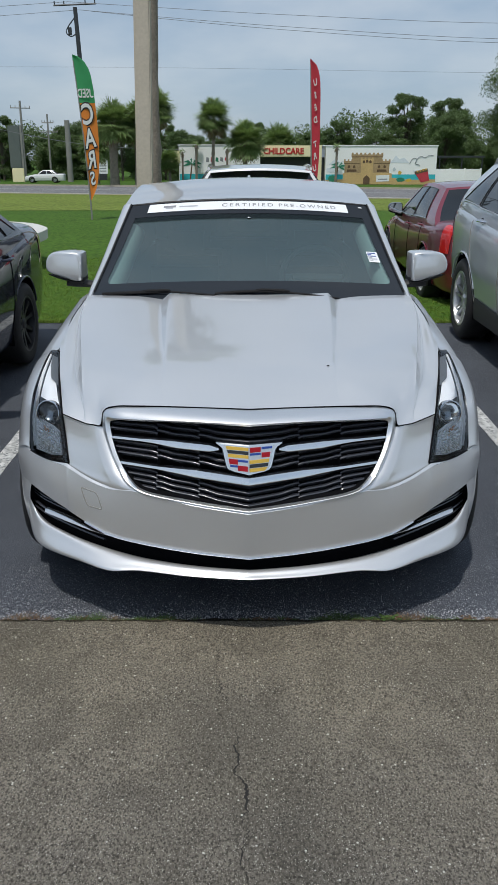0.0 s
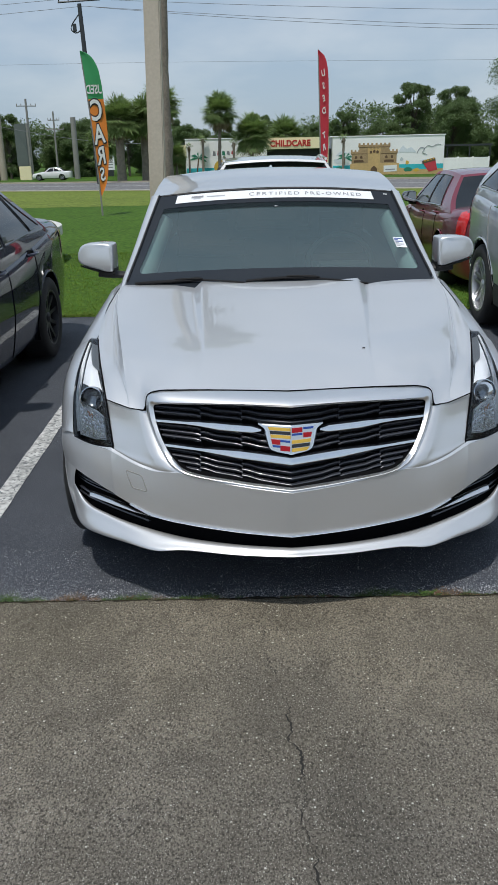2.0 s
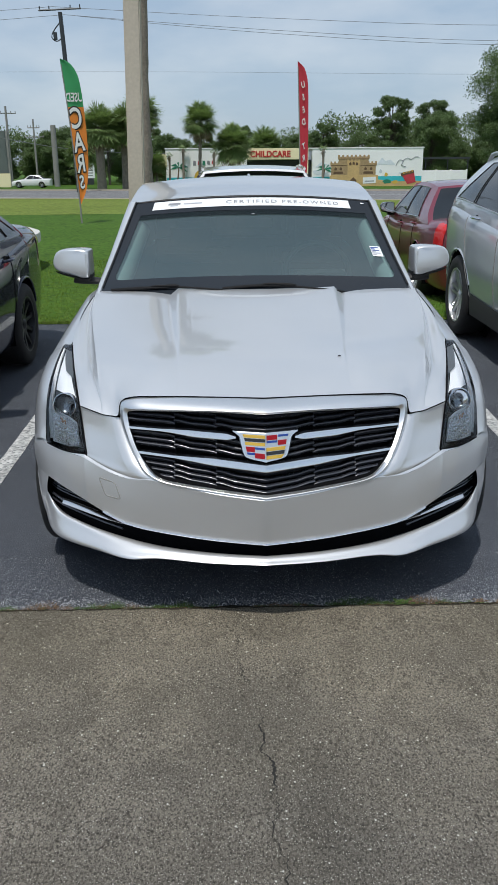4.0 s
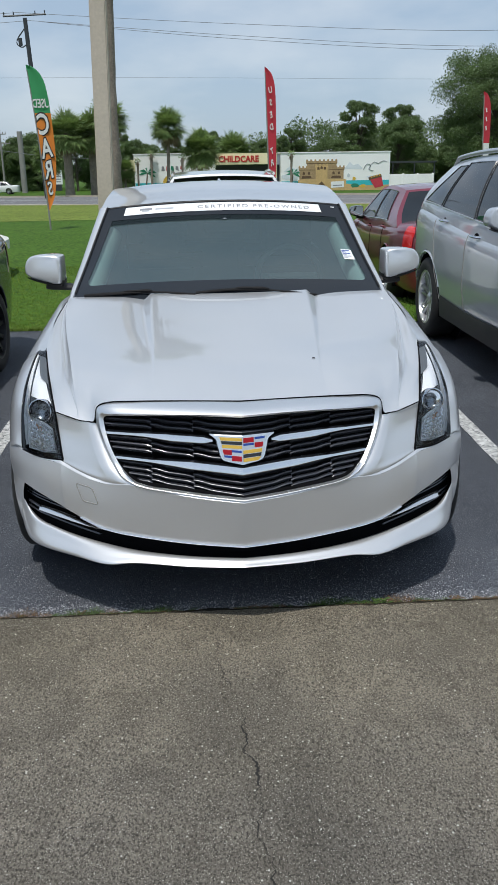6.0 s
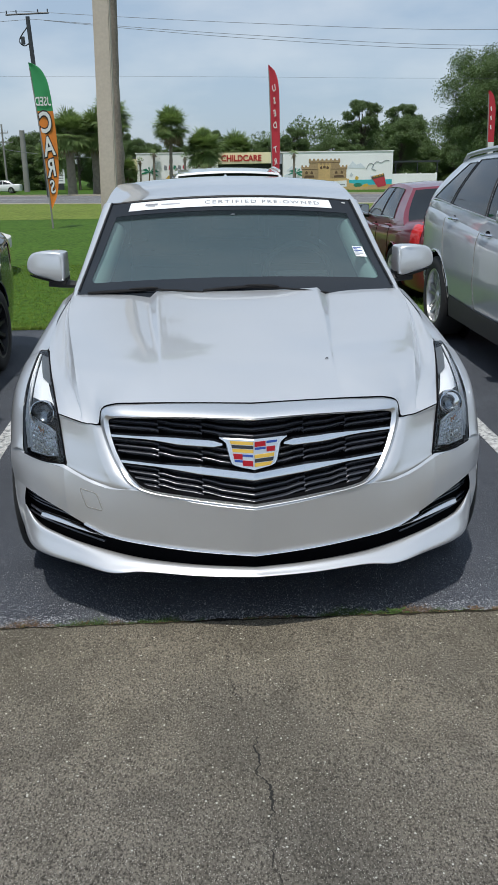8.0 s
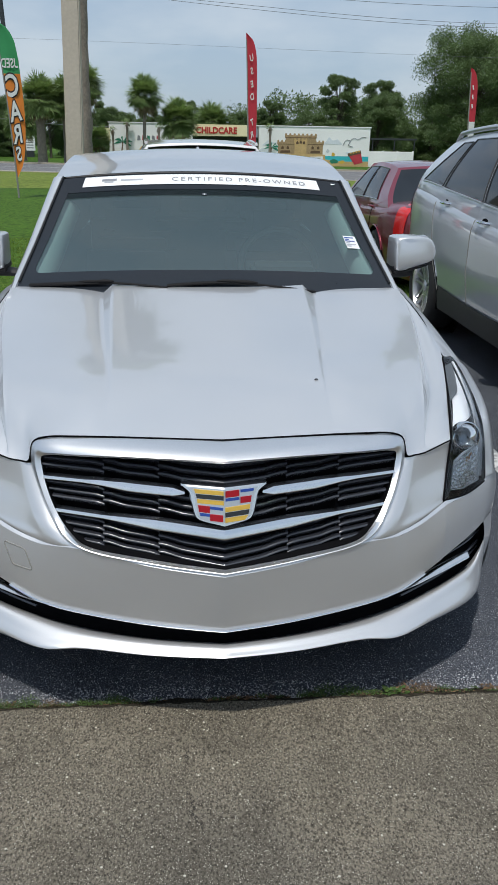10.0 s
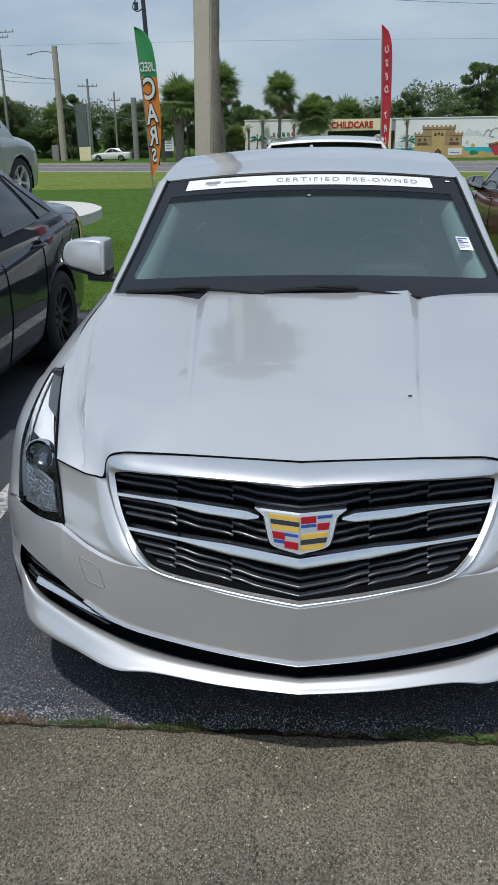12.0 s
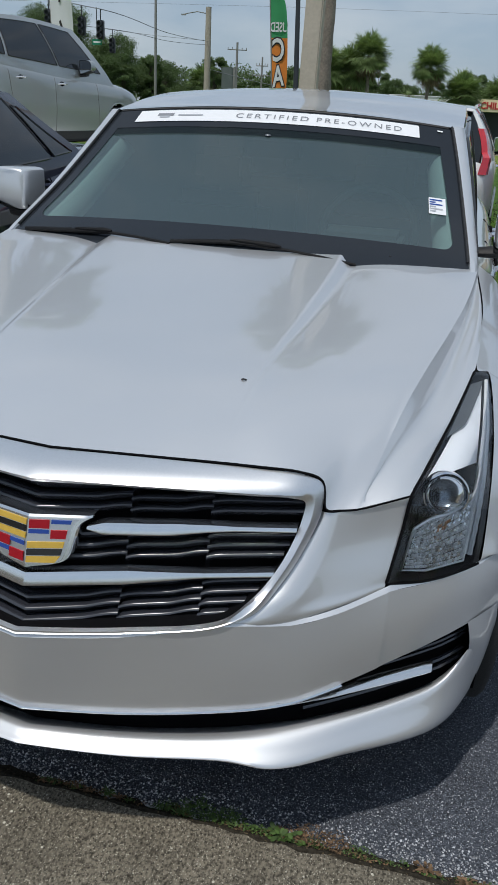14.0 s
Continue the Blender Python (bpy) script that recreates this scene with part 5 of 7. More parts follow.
for sgn in (1, -1):
    M = Matrix.Diagonal((sgn, 1, 1, 1))
    lamp = new("headlamp")
    lamp.parent = hero
    tagged(lamp, "clear headlamp with black bezel and projector lens")
    def lamp_part(name, grids, mat_, label=""):
        bm = BM()
        for g in grids:
            g = np.array(g) * (sgn, 1, 1)
            sheet(bm, g if sgn > 0 else g[::-1])
        return part(name, bm, mat_, lamp, label)
    part("lens", facing(sheet(BM(), (LG + (0, -0.002, 0.001)) * (sgn, 1, 1)), (sgn * 0.6, -1, 0.5)), LENS, lamp)
    full = [[lamp_at(u, v, 0.055) for v in np.linspace(0, 1, 40)] for u in np.linspace(0, 1, 12)]
    lamp_part("housing", [full], BLACK_GLOSS)
    edge = [(0.0, v) for v in np.linspace(0, 1, 30)] + [(u, 1.0) for u in np.linspace(0, 1, 10)] + [(1.0, v) for v in np.linspace(1, 0, 30)] + [(u, 0.0) for u in np.linspace(1, 0, 6)]
    inset = [(0.07 + 0.90 * u, 0.5 + (v - 0.5) * 0.965) for u, v in edge]
    lamp_part("bezel", [[[lamp_at(u, v, 0.001) for u, v in edge], [lamp_at(u, v, 0.006) for u, v in inset], [lamp_at(u, v, 0.055) for u, v in inset]]], BLACK_GLOSS)
    lamp_part("reflector", [lamp_patch_in([(0.10, 0.585), (0.20, 0.30), (0.80, 0.06), (0.86, 0.50)], 0.018, curl=0.010)], LAMP_SILVER, "bright reflector panel")
    lamp_part("shade_panel", [lamp_patch_in([(0.09, 0.36), (0.09, 0.07), (0.58, 0.05), (0.36, 0.30)], 0.010)], SMOKE)
    def pipe_u(v):
        return 0.90 - 0.10 * max(0, v - 0.55)
    lamp_part("pipe_plate", [[[lamp_at(pipe_u(v) + o, v, 0.012) for v in np.linspace(0.04, 0.94, 30)] for o in (-0.055, 0.065)]], LAMP_SILVER)
    for o, q in ((-0.05, 0.0036), (0.045, 0.0046)):
        bm = BM()
        tube(bm, [lamp_at(pipe_u(v) + o, v, 0.007) * (sgn, 1, 1) for v in np.linspace(0.04, 0.94, 30)], [q + 0.0014 * (i % 2) * (i > 20) for i in range(30)], 6)
        part("light_pipe", bm, CRYSTAL, lamp, "clear white light pipe")
    c = Vector(lamp_at(0.46, 0.655, 0.024))
    pm = M @ Matrix.Translation(c) @ Euler((radians(-12), 0, radians(14))).to_matrix().to_4x4()
    bm = BM()
    lathe(bm, [(0.0475, 0.012), (0.0480, -0.002), (0.0468, -0.008), (0.0440, -0.009), (0.0425, -0.003), (0.0405, 0.02)], 36, pm, "y")
    ring = part("projector_ring", bm, CHROME, lamp)
    bm = BM()
    lathe(bm, [(0.0406, 0.000), (0.036, -0.010), (0.028, -0.017), (0.016, -0.022), (0.0005, -0.024)], 36, pm, "y")
    part("projector_lens", bm, PROJECTOR, ring)
    bm = BM()
    lathe(bm, [(0.0404, 0.004), (0.037, 0.014), (0.028, 0.022), (0.014, 0.027), (0.0005, 0.028)], 28, pm, "y")
    part("projector_bowl", bm, DULL_CHROME, ring)
    # indicator: a clear block of small pressed prisms in ribs
    fr = np.random.default_rng(60)
    bm, glow, flash = BM(), BM(), BM()
    for i in range(24):
        for j in range(15):
            u0, u1 = 0.150 + 0.0279 * i, 0.150 + 0.0279 * (i + 1)
            va, vb = 0.800 - 0.0067 * i, 0.800 - 0.0067 * (i + 1)
            q0, q1 = j / 15, (j + 1) / 15
            a, b, c2, d2 = (u0, va + (0.950 - va) * q0), (u1, vb + (0.950 - vb) * q0), (u1, vb + (0.950 - vb) * q1), (u0, va + (0.950 - va) * q1)
            high, deep = 0.0050, 0.0078 + 0.0014 * (j % 2)
            mid = lamp_at((u0 + u1) / 2 + fr.uniform(-0.012, 0.012), (a[1] + c2[1]) / 2 + fr.uniform(-0.004, 0.004), high)
            ring4 = [lamp_at(u, v, deep) for u, v in (a, b, c2, d2)]
            into = glow if (9 < i < 15 and j in (3, 4) and (i + j) % 3) else flash if fr.random() < 0.55 else bm
            vs = [into.verts.new(Vector(p * (sgn, 1, 1))) for p in ring4 + [mid]]
            for k in range(4):
                into.faces.new((vs[k], vs[(k + 1) % 4], vs[4]))
    for block, tone in ((bm, PRISM), (glow, AMBER), (flash, POLISHED)):
        facing(block, (sgn * 0.6, -1, 0.3))
        part("indicator_prisms", block, tone, lamp, smooth=False)
    bm = BM()
    pts = [lamp_at(u, v, 0.004) * (sgn, 1, 1) for u, v in crv([(0.14, 0.80, 0), (0.30, 0.755, 0), (0.62, 0.71, 0), (0.80, 0.66, 0), (0.84, 0.52, 0)], 24)[:, :2]]
    tube(bm, pts, 0.0035, 6)
    tube(bm, [lamp_at(u, v, 0.004) * (sgn, 1, 1) for u, v in ((0.14, 0.80), (0.12, 0.955), (0.4, 0.958), (0.82, 0.955), (0.84, 0.70))], 0.003, 6)
    part("chrome_edge", bm, SATIN, lamp)
    seam([tuple(p * (sgn, 1, 1)) for p in LG[0]], 0.0035, False, parent=lamp)
    seam([tuple(p * (sgn, 1, 1)) for p in LG[:, -1]], 0.003, False, parent=lamp)

# wings
WING = [[(0.8435, 0.440, 0.564), (0.876, 0.474, 0.582), (0.902, 0.506, 0.570), (0.906, 0.485, 0.42), (0.885, 0.472, 0.26)],
        [(0.848, 0.456, 0.60), (0.882, 0.482, 0.585), (0.906, 0.510, 0.55), (0.908, 0.485, 0.42), (0.885, 0.472, 0.26)],
        [(0.846, 0.52, 0.727), (0.892, 0.57, 0.70), (0.921, 0.60, 0.63), (0.920, 0.57, 0.45), (0.88, 0.54, 0.25)],
        [(0.841, 0.645, 0.803), (0.900, 0.68, 0.762), (0.934, 0.70, 0.67), (0.930, 0.69, 0.45), (0.88, 0.68, 0.22)],
        [(0.825, 0.80, 0.868), (0.896, 0.82, 0.812), (0.937, 0.83, 0.70), (0.930, 0.83, 0.45), (0.87, 0.83, 0.20)],
        [(0.7955, 0.824, 0.8720), (0.893, 0.85, 0.816), (0.9365, 0.86, 0.704), (0.929, 0.86, 0.45), (0.87, 0.86, 0.20)],
        [(0.799, 1.0, 0.911), (0.884, 1.0, 0.850), (0.930, 1.0, 0.73), (0.922, 1.0, 0.45), (0.87, 1.0, 0.20)],
        [(0.802, 1.2, 0.951), (0.874, 1.2, 0.888), (0.918, 1.2, 0.75), (0.908, 1.2, 0.45), (0.86, 1.2, 0.20)],
        [(0.776, 1.52, 1.008), (0.860, 1.52, 0.940), (0.904, 1.52, 0.77), (0.890, 1.52, 0.45), (0.85, 1.52, 0.20)]]
for sgn in (1, -1):
    bm = BM()
    G = loft(WING, 70, 48) * (sgn, 1, 1)
    sheet(bm, G if sgn > 0 else G[::-1])
    arch_cut(bm, (0.83,), 0.368)
    bmesh.ops.delete(bm, geom=[f for f in bm.faces if f.calc_center_median().y < 0.53 and f.calc_center_median().z < 0.562], context="FACES")
    part("front_wing", bm, SILVER, hero)

# body, cabin, wheels
body = car_parts(hero, HERO_BODY, SILVER, (0.83, 3.605), 0.325, 0.818, ALLOY, 10, [(0.06, 0.46, 0.10, 0.44, 0.06, 0.90), (0.49, 0.80, 0.48, 0.80, 0.06, 0.90)], y_from=1.5, lip_end=-0.5, screens=False)
me = body.data
bm = bmesh.new()
bm.from_mesh(me)
bad = [f for f in bm.faces if abs(f.calc_center_median().x) < 0.775 and 1.4 < f.calc_center_median().y < 4.1 and f.calc_center_median().z > 0.8]
bmesh.ops.delete(bm, geom=bad, context="FACES")
bm.to_mesh(me)
bm.free()
door_lines(body, HERO, ((1.62, 1.50), (2.62, 2.60), (3.35, 3.28)), 1.0)
handles(body, HERO, ((2.45, 0.86), (3.35, 0.88)), CHROME)
# plain black boxes added under the car to block light
bm = BM()
box(bm, -0.72, 0.72, 0.5, 4.4, 0.17, 0.20)
box(bm, -0.45, 0.45, 0.22, 0.6, 0.20, 0.22)
box(bm, -0.60, 0.60, 0.5, 1.35, 0.19, 0.7)
part("underbody", bm, VOID, hero)
for sgn, mx in ((1, 0.832), (-1, 0.856)):
    door_mirror(hero, mx, 1.70, 1.098, (0.195, 0.16, 0.150), SILVER, sgn)

# windscreen with dark border, banner and sticker
bm = BM()
sheet(bm, [[HERO.screen(s, f) for s in np.linspace(-0.995, 0.995, 31)] for f in np.linspace(-0.16, 0.985, 18)])
screen = part("windscreen", facing(bm, (0, -1, 1)), WINDSCREEN, hero)
screen.visible_shadow = False


def on_screen(s, f, lift):
    x, y, z = HERO.screen(s, f)
    return (x, y - lift * 0.42, z + lift * 0.9)


def border_edge(f):
    """Half width of the clear glass at height f."""
    corner = max(0.0, (0.140 - f) / 0.08)
    return 0.940 - 0.035 * f - 0.045 * (1 - math.sqrt(max(0.0, 1 - min(1.0, corner) ** 2)))


bm = BM()
both(bm, [[on_screen(s0 + (0.995 - s0) * t, f, 0.003) for t in np.linspace(0, 1, 5)] for f in np.concatenate((np.linspace(0, 0.060, 3), np.linspace(0.065, 0.145, 10), np.linspace(0.18, 0.985, 18))) for s0 in (border_edge(max(f, 0.0602)),)])
sheet(bm, [[on_screen(s, f, 0.0034) for s in np.linspace(-0.995, 0.995, 32)] for f in np.linspace(-0.15, 0.060, 6)])
sheet(bm, [[on_screen(s, f, 0.0034) for s in np.linspace(-0.93, 0.93, 30)] for f in np.linspace(0.845, 0.985, 6)])
part("glass_border", bm, FRIT, screen, "dark border band of the windscreen")
bm = BM()
sheet(bm, [[on_screen(s * border_edge(f), f, 0.0032) for s in np.linspace(-1, 1, 30)] for f in np.linspace(0.79, 0.845, 4)])
part("shade_band", facing(bm, (0, -1, 1)), SHADE_BAND, screen, "tinted shade band").visible_shadow = False
bm = BM()
sheet(bm, [[HERO.screen(s, f, True) for s in np.linspace(-1.0, 1.0, 25)] for f in np.linspace(0.0, 1.03, 12)])
part("rear_screen", facing(bm, (0, 1, 1)), TINTED, hero)
for sgn in (1, -1):
    bm = BM()
    F = np.linspace(-0.10, 1.0, 20)
    inner, outer = np.array([HERO.side(0.0, f) for f in F]), np.array([HERO_BODY.side(0.0, f) for f in F])
    rows = [r * (sgn, 1, 1) for r in (inner + (-0.004, -0.004, 0.000), inner + (0.0, -0.010, 0.007), 0.5 * (inner + outer) + (0.004, -0.006, 0.007), outer + (0.004, 0.012, 0.003), outer + (0.006, 0.05, 0.0))]
    sheet(bm, rows if sgn < 0 else rows[::-1])
    part("screen_pillar", bm, SILVER, hero)
    seam([(sgn * (x - 0.006), y - 0.010, z + 0.006) for x, y, z in (HERO.side(0.0, f) for f in np.linspace(-0.02, 1.0, 16))], 0.004, False, BLACK_MATT, "pillar_seal")
seam([tuple(np.array(HERO.screen(s, 0.99)) + (0, 0, 0.003)) for s in np.linspace(-0.97, 0.97, 24)], 0.005, False, BLACK_MATT, "header_seal")
banner = new("banner")
banner.parent = screen
tagged(banner, "white windscreen banner with grey lettering")
B0, B1, BS0, BS1 = 0.885, 0.972, -0.825, 0.805
bm = BM()
sheet(bm, [[on_screen(s, f + 0.0, 0.006) for s in np.linspace(BS0, BS1, 30)] for f in np.linspace(B0, B1, 4)])
part("banner_film", bm, WHITE_FILM, banner)


def on_banner(text, s_mid, s_half, f_mid, f_half, mat_):
    ob = words(text, 1.0, mat_, banner, Matrix.Identity(4), depth=0.0, bold=0.004, spacing=1.35)
    xs, ys = [v.co.x for v in ob.data.vertices], [v.co.y for v in ob.data.vertices]
    cx, hx, cy, hy = (max(xs) + min(xs)) / 2, (max(xs) - min(xs)) / 2, (max(ys) + min(ys)) / 2, (max(ys) - min(ys)) / 2
    for v in ob.data.vertices:
        v.co = on_screen(s_mid + s_half * (v.co.x - cx) / hx, f_mid + f_half * (v.co.y - cy) / hy, 0.0075)


on_banner("CERTIFIED", -0.0115, 0.2085, 0.929, 0.0165, INK)
on_banner("PRE-OWNED", 0.4765, 0.2335, 0.929, 0.0165, INK)
for s0, s1, f0, f1, tone in ((-0.70, -0.60, 0.925, 0.945, INK), (-0.68, -0.62, 0.912, 0.925, PALE_INK), (-0.57, -0.42, 0.924, 0.936, PALE_INK)):
    bm = BM()
    sheet(bm, [[on_screen(s, f, 0.0075) for s in np.linspace(s0, s1, 6)] for f in (f0, f1)])
    part("printed_mark", bm, tone, banner)
sticker = new("sticker")
sticker.parent = screen
tagged(sticker, "white paper sticker with printed bars inside the glass")
bm = BM()
sheet(bm, [[on_screen(s, f, 0.004) for s in np.linspace(0.838, 0.915, 4)] for f in np.linspace(0.335, 0.46, 4)])
part("sticker_paper", bm, WHITE_FILM, sticker)
for k in range(6):
    bm = BM()
    sheet(bm, [[on_screen(s, f, 0.0055) for s in (0.842, 0.870 + 0.03 * (k % 2))] for f in (0.352 + 0.017 * k, 0.361 + 0.017 * k)])
    part("printed_bar", bm, BLUE if k > 2 else PALE_INK, sticker)
bm = BM()
sheet(bm, [[on_screen(s, f, 0.007) for s in (0.905, 0.935)] for f in (0.948, 0.957)])
part("printed_mark", bm, WHITE_FILM, screen)
bm = BM()
lathe(bm, [(0.0005, 0.005), (0.009, 0.004), (0.012, 0.0)], 14, Matrix.Translation(HERO.screen(0.0, 0.80)), "z")
part("sensor", bm, GREY_ENAMEL, screen)

# cowl and wipers
bm = BM()
sheet(bm, [[(s * 0.76, y - 0.09 * (1 - s * s) + 0.03, z + 0.012 * (1 - s * s)) for s in np.linspace(-1, 1, 30)] for y, z in ((1.40, 0.985), (1.46, 0.992), (1.56, 0.995))])
part("cowl", bm, COWL, hero)
for P, R in (([(-0.70, 0.012, 0.014), (-0.45, 0.004, 0.020), (-0.36, 0.000, 0.020), (-0.16, -0.030, 0.006)], 0.011), ([(-0.16, -0.020, 0.014), (0.06, 0.000, 0.020), (0.20, -0.012, 0.016), (0.42, -0.050, 0.004)], 0.010)):
    bm = BM()
    pts = [np.array(HERO.screen(x / 0.755, f - 0.075)) + (0, -0.010, 0.5 * h) for x, f, h in crv(P, 30)]
    tube(bm, pts, [R * (0.55 + 0.45 * math.sin(math.pi * min(1.0, (i + 4) / 24))) for i in range(30)], 8, 0.75)
    wiper = part("wiper", bm, WIPER, hero)
    bm = BM()
    tube(bm, [pts[i] + np.array((0, -0.004, 0.008)) for i in range(9, 19)], [0.003, 0.006, 0.007, 0.007, 0.006, 0.008, 0.009, 0.009, 0.007, 0.003], 7, 0.8)
    part("wiper_joint", bm, WIPER, wiper)
bm = BM()
box(bm, 0.515, 0.522, 1.408, 1.425, 1.005, 1.026, 0.002)
part("washer_clip", bm, BLACK_MATT, hero)

# cabin inside
bm = BM()
sheet(bm, [[(s * 0.72, y - 0.07 * (1 - s * s), z + 0.02 * (1 - s * s)) for s in np.linspace(-1, 1, 20)] for y, z in ((1.50, 0.985), (1.75, 0.985), (2.0, 0.965), (2.10, 0.90), (2.12, 0.55))])
dash = part("dashboard", bm, CABIN, hero)
bm = BM()
box(bm, 0.22, 0.52, 1.86, 2.08, 0.95, 1.02, 0.02)
part("instrument_hood", bm, CABIN, hero)
bm = BM()
wm = Matrix.Translation((0.37, 2.16, 0.985)) @ Euler((radians(64), 0, 0)).to_matrix().to_4x4()
ring = [wm @ Vector((0.185 * math.cos(t), 0.185 * math.sin(t), 0)) for t in np.linspace(0, 2 * math.pi, 40)]
tube(bm, ring, 0.016, 8)
box(bm, -0.16, 0.16, -0.03, 0.02, -0.015, 0.015, 0.0, wm)
part("steering_wheel", bm, STEER, hero)
for x, y in ((0.37, 2.55), (-0.37, 2.55), (0.37, 3.55), (-0.37, 3.55)):
    bm = BM()
    box(bm, x - 0.25, x + 0.25, y - 0.4, y + 0.15, 0.35, 0.55, 0.05)
    box(bm, x - 0.24, x + 0.24, y + 0.0, y + 0.16, 0.5, 1.06, 0.06)
    box(bm, x - 0.13, x + 0.13, y + 0.06, y + 0.16, 1.08, 1.25, 0.04)
    part("seat", bm, SEAT, hero)
for sgn in (1, -1):
    bm = BM()
    G = []
    for f in np.linspace(0.05, 0.82, 14):
        row = []
        for q in np.linspace(0, 1, 14):
            e, a = 0.862 - 0.015 * f, 0.5 * math.pi * q
            row.append(np.array(HERO.screen(sgn * (e + 0.125 * (1 - math.cos(a))), f)) + (0, 0.100 - 0.088 * math.sin(a), -0.075 + 0.067 * math.sin(a)))
        G.append(row)
    sheet(bm, G)
    part("pillar_trim", bm, TRIM_GREY, hero)
bm = BM()
sheet(bm, [[tuple(np.array(HERO.top(s, a)) - (0, 0, 0.03)) for s in np.linspace(-0.98, 0.98, 12)] for a in np.linspace(0, 1, 8)])
sheet(bm, [[tuple(np.array(HERO.screen(s, f, True)) - (0, 0.015, 0.03)) for s in np.linspace(-0.99, 0.99, 12)] for f in np.linspace(-0.05, 1.0, 6)])
box(bm, -0.75, 0.75, 2.0, 4.1, 0.28, 0.32)
box(bm, -0.7, 0.7, 3.75, 4.085, 0.5, 1.054)
part("headliner_and_floor", bm, CABIN, hero)
for sgn in (1, -1):
    bm = BM()
    sheet(bm, [[(sgn * (S3[0] - 0.03), S3[1], S3[2]) for S3 in (HERO_BODY.side(a, f) for a in np.linspace(0.06, 1, 30))] for f in np.linspace(0, 1, 8)])
    sheet(bm, [[(sgn * (HERO_BODY.side(a, 0.0)[0] - 0.03), HERO_BODY.side(a, 0.0)[1], z) for a in np.linspace(0.0, 1, 12)] for z in (1.0, 0.6, 0.3)])
    part("door_lining", bm, CABIN, hero)
bm = BM()
box(bm, -0.11, 0.11, 2.03, 2.06, 1.25, 1.31, 0.01)
part("rear_view_mirror", bm, BLACK_MATT, hero)
bm = BM()
tube(bm, crv([(0, 3.30, 1.488), (0, 3.38, 1.508), (0, 3.45, 1.51), (0, 3.48, 1.46)], 8), [0.012, 0.012, 0.011, 0.010, 0.009, 0.009, 0.008, 0.008], 6, 0.6)
part("roof_antenna", bm, SILVER, hero)
bm = BM()
box(bm, -0.8, 0.8, 4.40, 4.64, 0.2, 0.75, 0.06)
part("rear_bumper", bm, SILVER, hero)
lamp_patch(HERO, hero, "tail_lamp", RED_LENS, 4.40, 4.56, 0.72, 0.96)

# ---- other vehicles ----
def dark_sedan():
    car = thing("sedan", "dark navy sedan parked beside the bay line", "car", -2.73, 3.06, 0)
    S = sedan_shape(4.80, 0.90, 1.48, 0.075)
    body = car_parts(car, S, NAVY, (0.88, 3.64), 0.335, 0.79, DARK_ALLOY, 10, SEDAN_WINDOWS)
    door_lines(body, S, ((1.55, 1.45), (2.58, 2.55), (3.32, 3.24)), 1.0)
    handles(body, S, ((2.42, 0.86), (3.24, 0.90)), NAVY)
    lamp_patch(S, car, "tail_lamp", RED_LENS, 4.40, 4.66, 0.78, 0.98)
    for sgn in (1, -1):
        door_mirror(car, 0.86, 1.72, 1.06, (0.19, 0.16, 0.15), NAVY, sgn)
    return car


dark_sedan()


def suv_shape(length=4.83, half=0.955, tall=1.67, up=0.0, cab=0.0, hatch=0.62, wedge=0.0):
    return Shape(length=length,
                 deck=[(0, 0.72 + up), (0.12, 0.86 + up), (0.5, 0.98 + up), (1.0, 1.05 + up), (1.4, 1.08 + up), (2.4, 1.11 + up + 0.3 * wedge), (3.4, 1.16 + up + 0.7 * wedge), (4.2, 1.20 + up + wedge), (length - 0.15, 1.16 + up + wedge), (length, 1.02 + up)],
                 plan=[(0, half * 0.72), (0.1, half * 0.85), (0.3, half * 0.94), (0.7, half * 0.985), (1.5, half), (3.6, half), (4.3, half * 0.965), (length - 0.2, half * 0.91), (length - 0.05, half * 0.84), (length, half * 0.78)],
                 glass=(1.30 - cab, 2.02 - cab, length - hatch, length - 0.12), roof=[(1.3, tall - 0.10), (2.0, tall - 0.05), (2.8, tall - 0.01), (3.6, tall - 0.03), (length - 0.5, tall - 0.09), (length, tall - 0.2)],
                 roof_w=[(1.3, 0.63), (2.2, 0.655), (3.4, 0.64), (4.4, 0.60)], sill=0.26, flow=True)


SUV_WINDOWS = [(0.06, 0.36, 0.09, 0.35, 0.22, 0.91), (0.375, 0.67, 0.37, 0.67, 0.22, 0.91), (0.69, 0.93, 0.69, 0.88, 0.23, 0.88)]


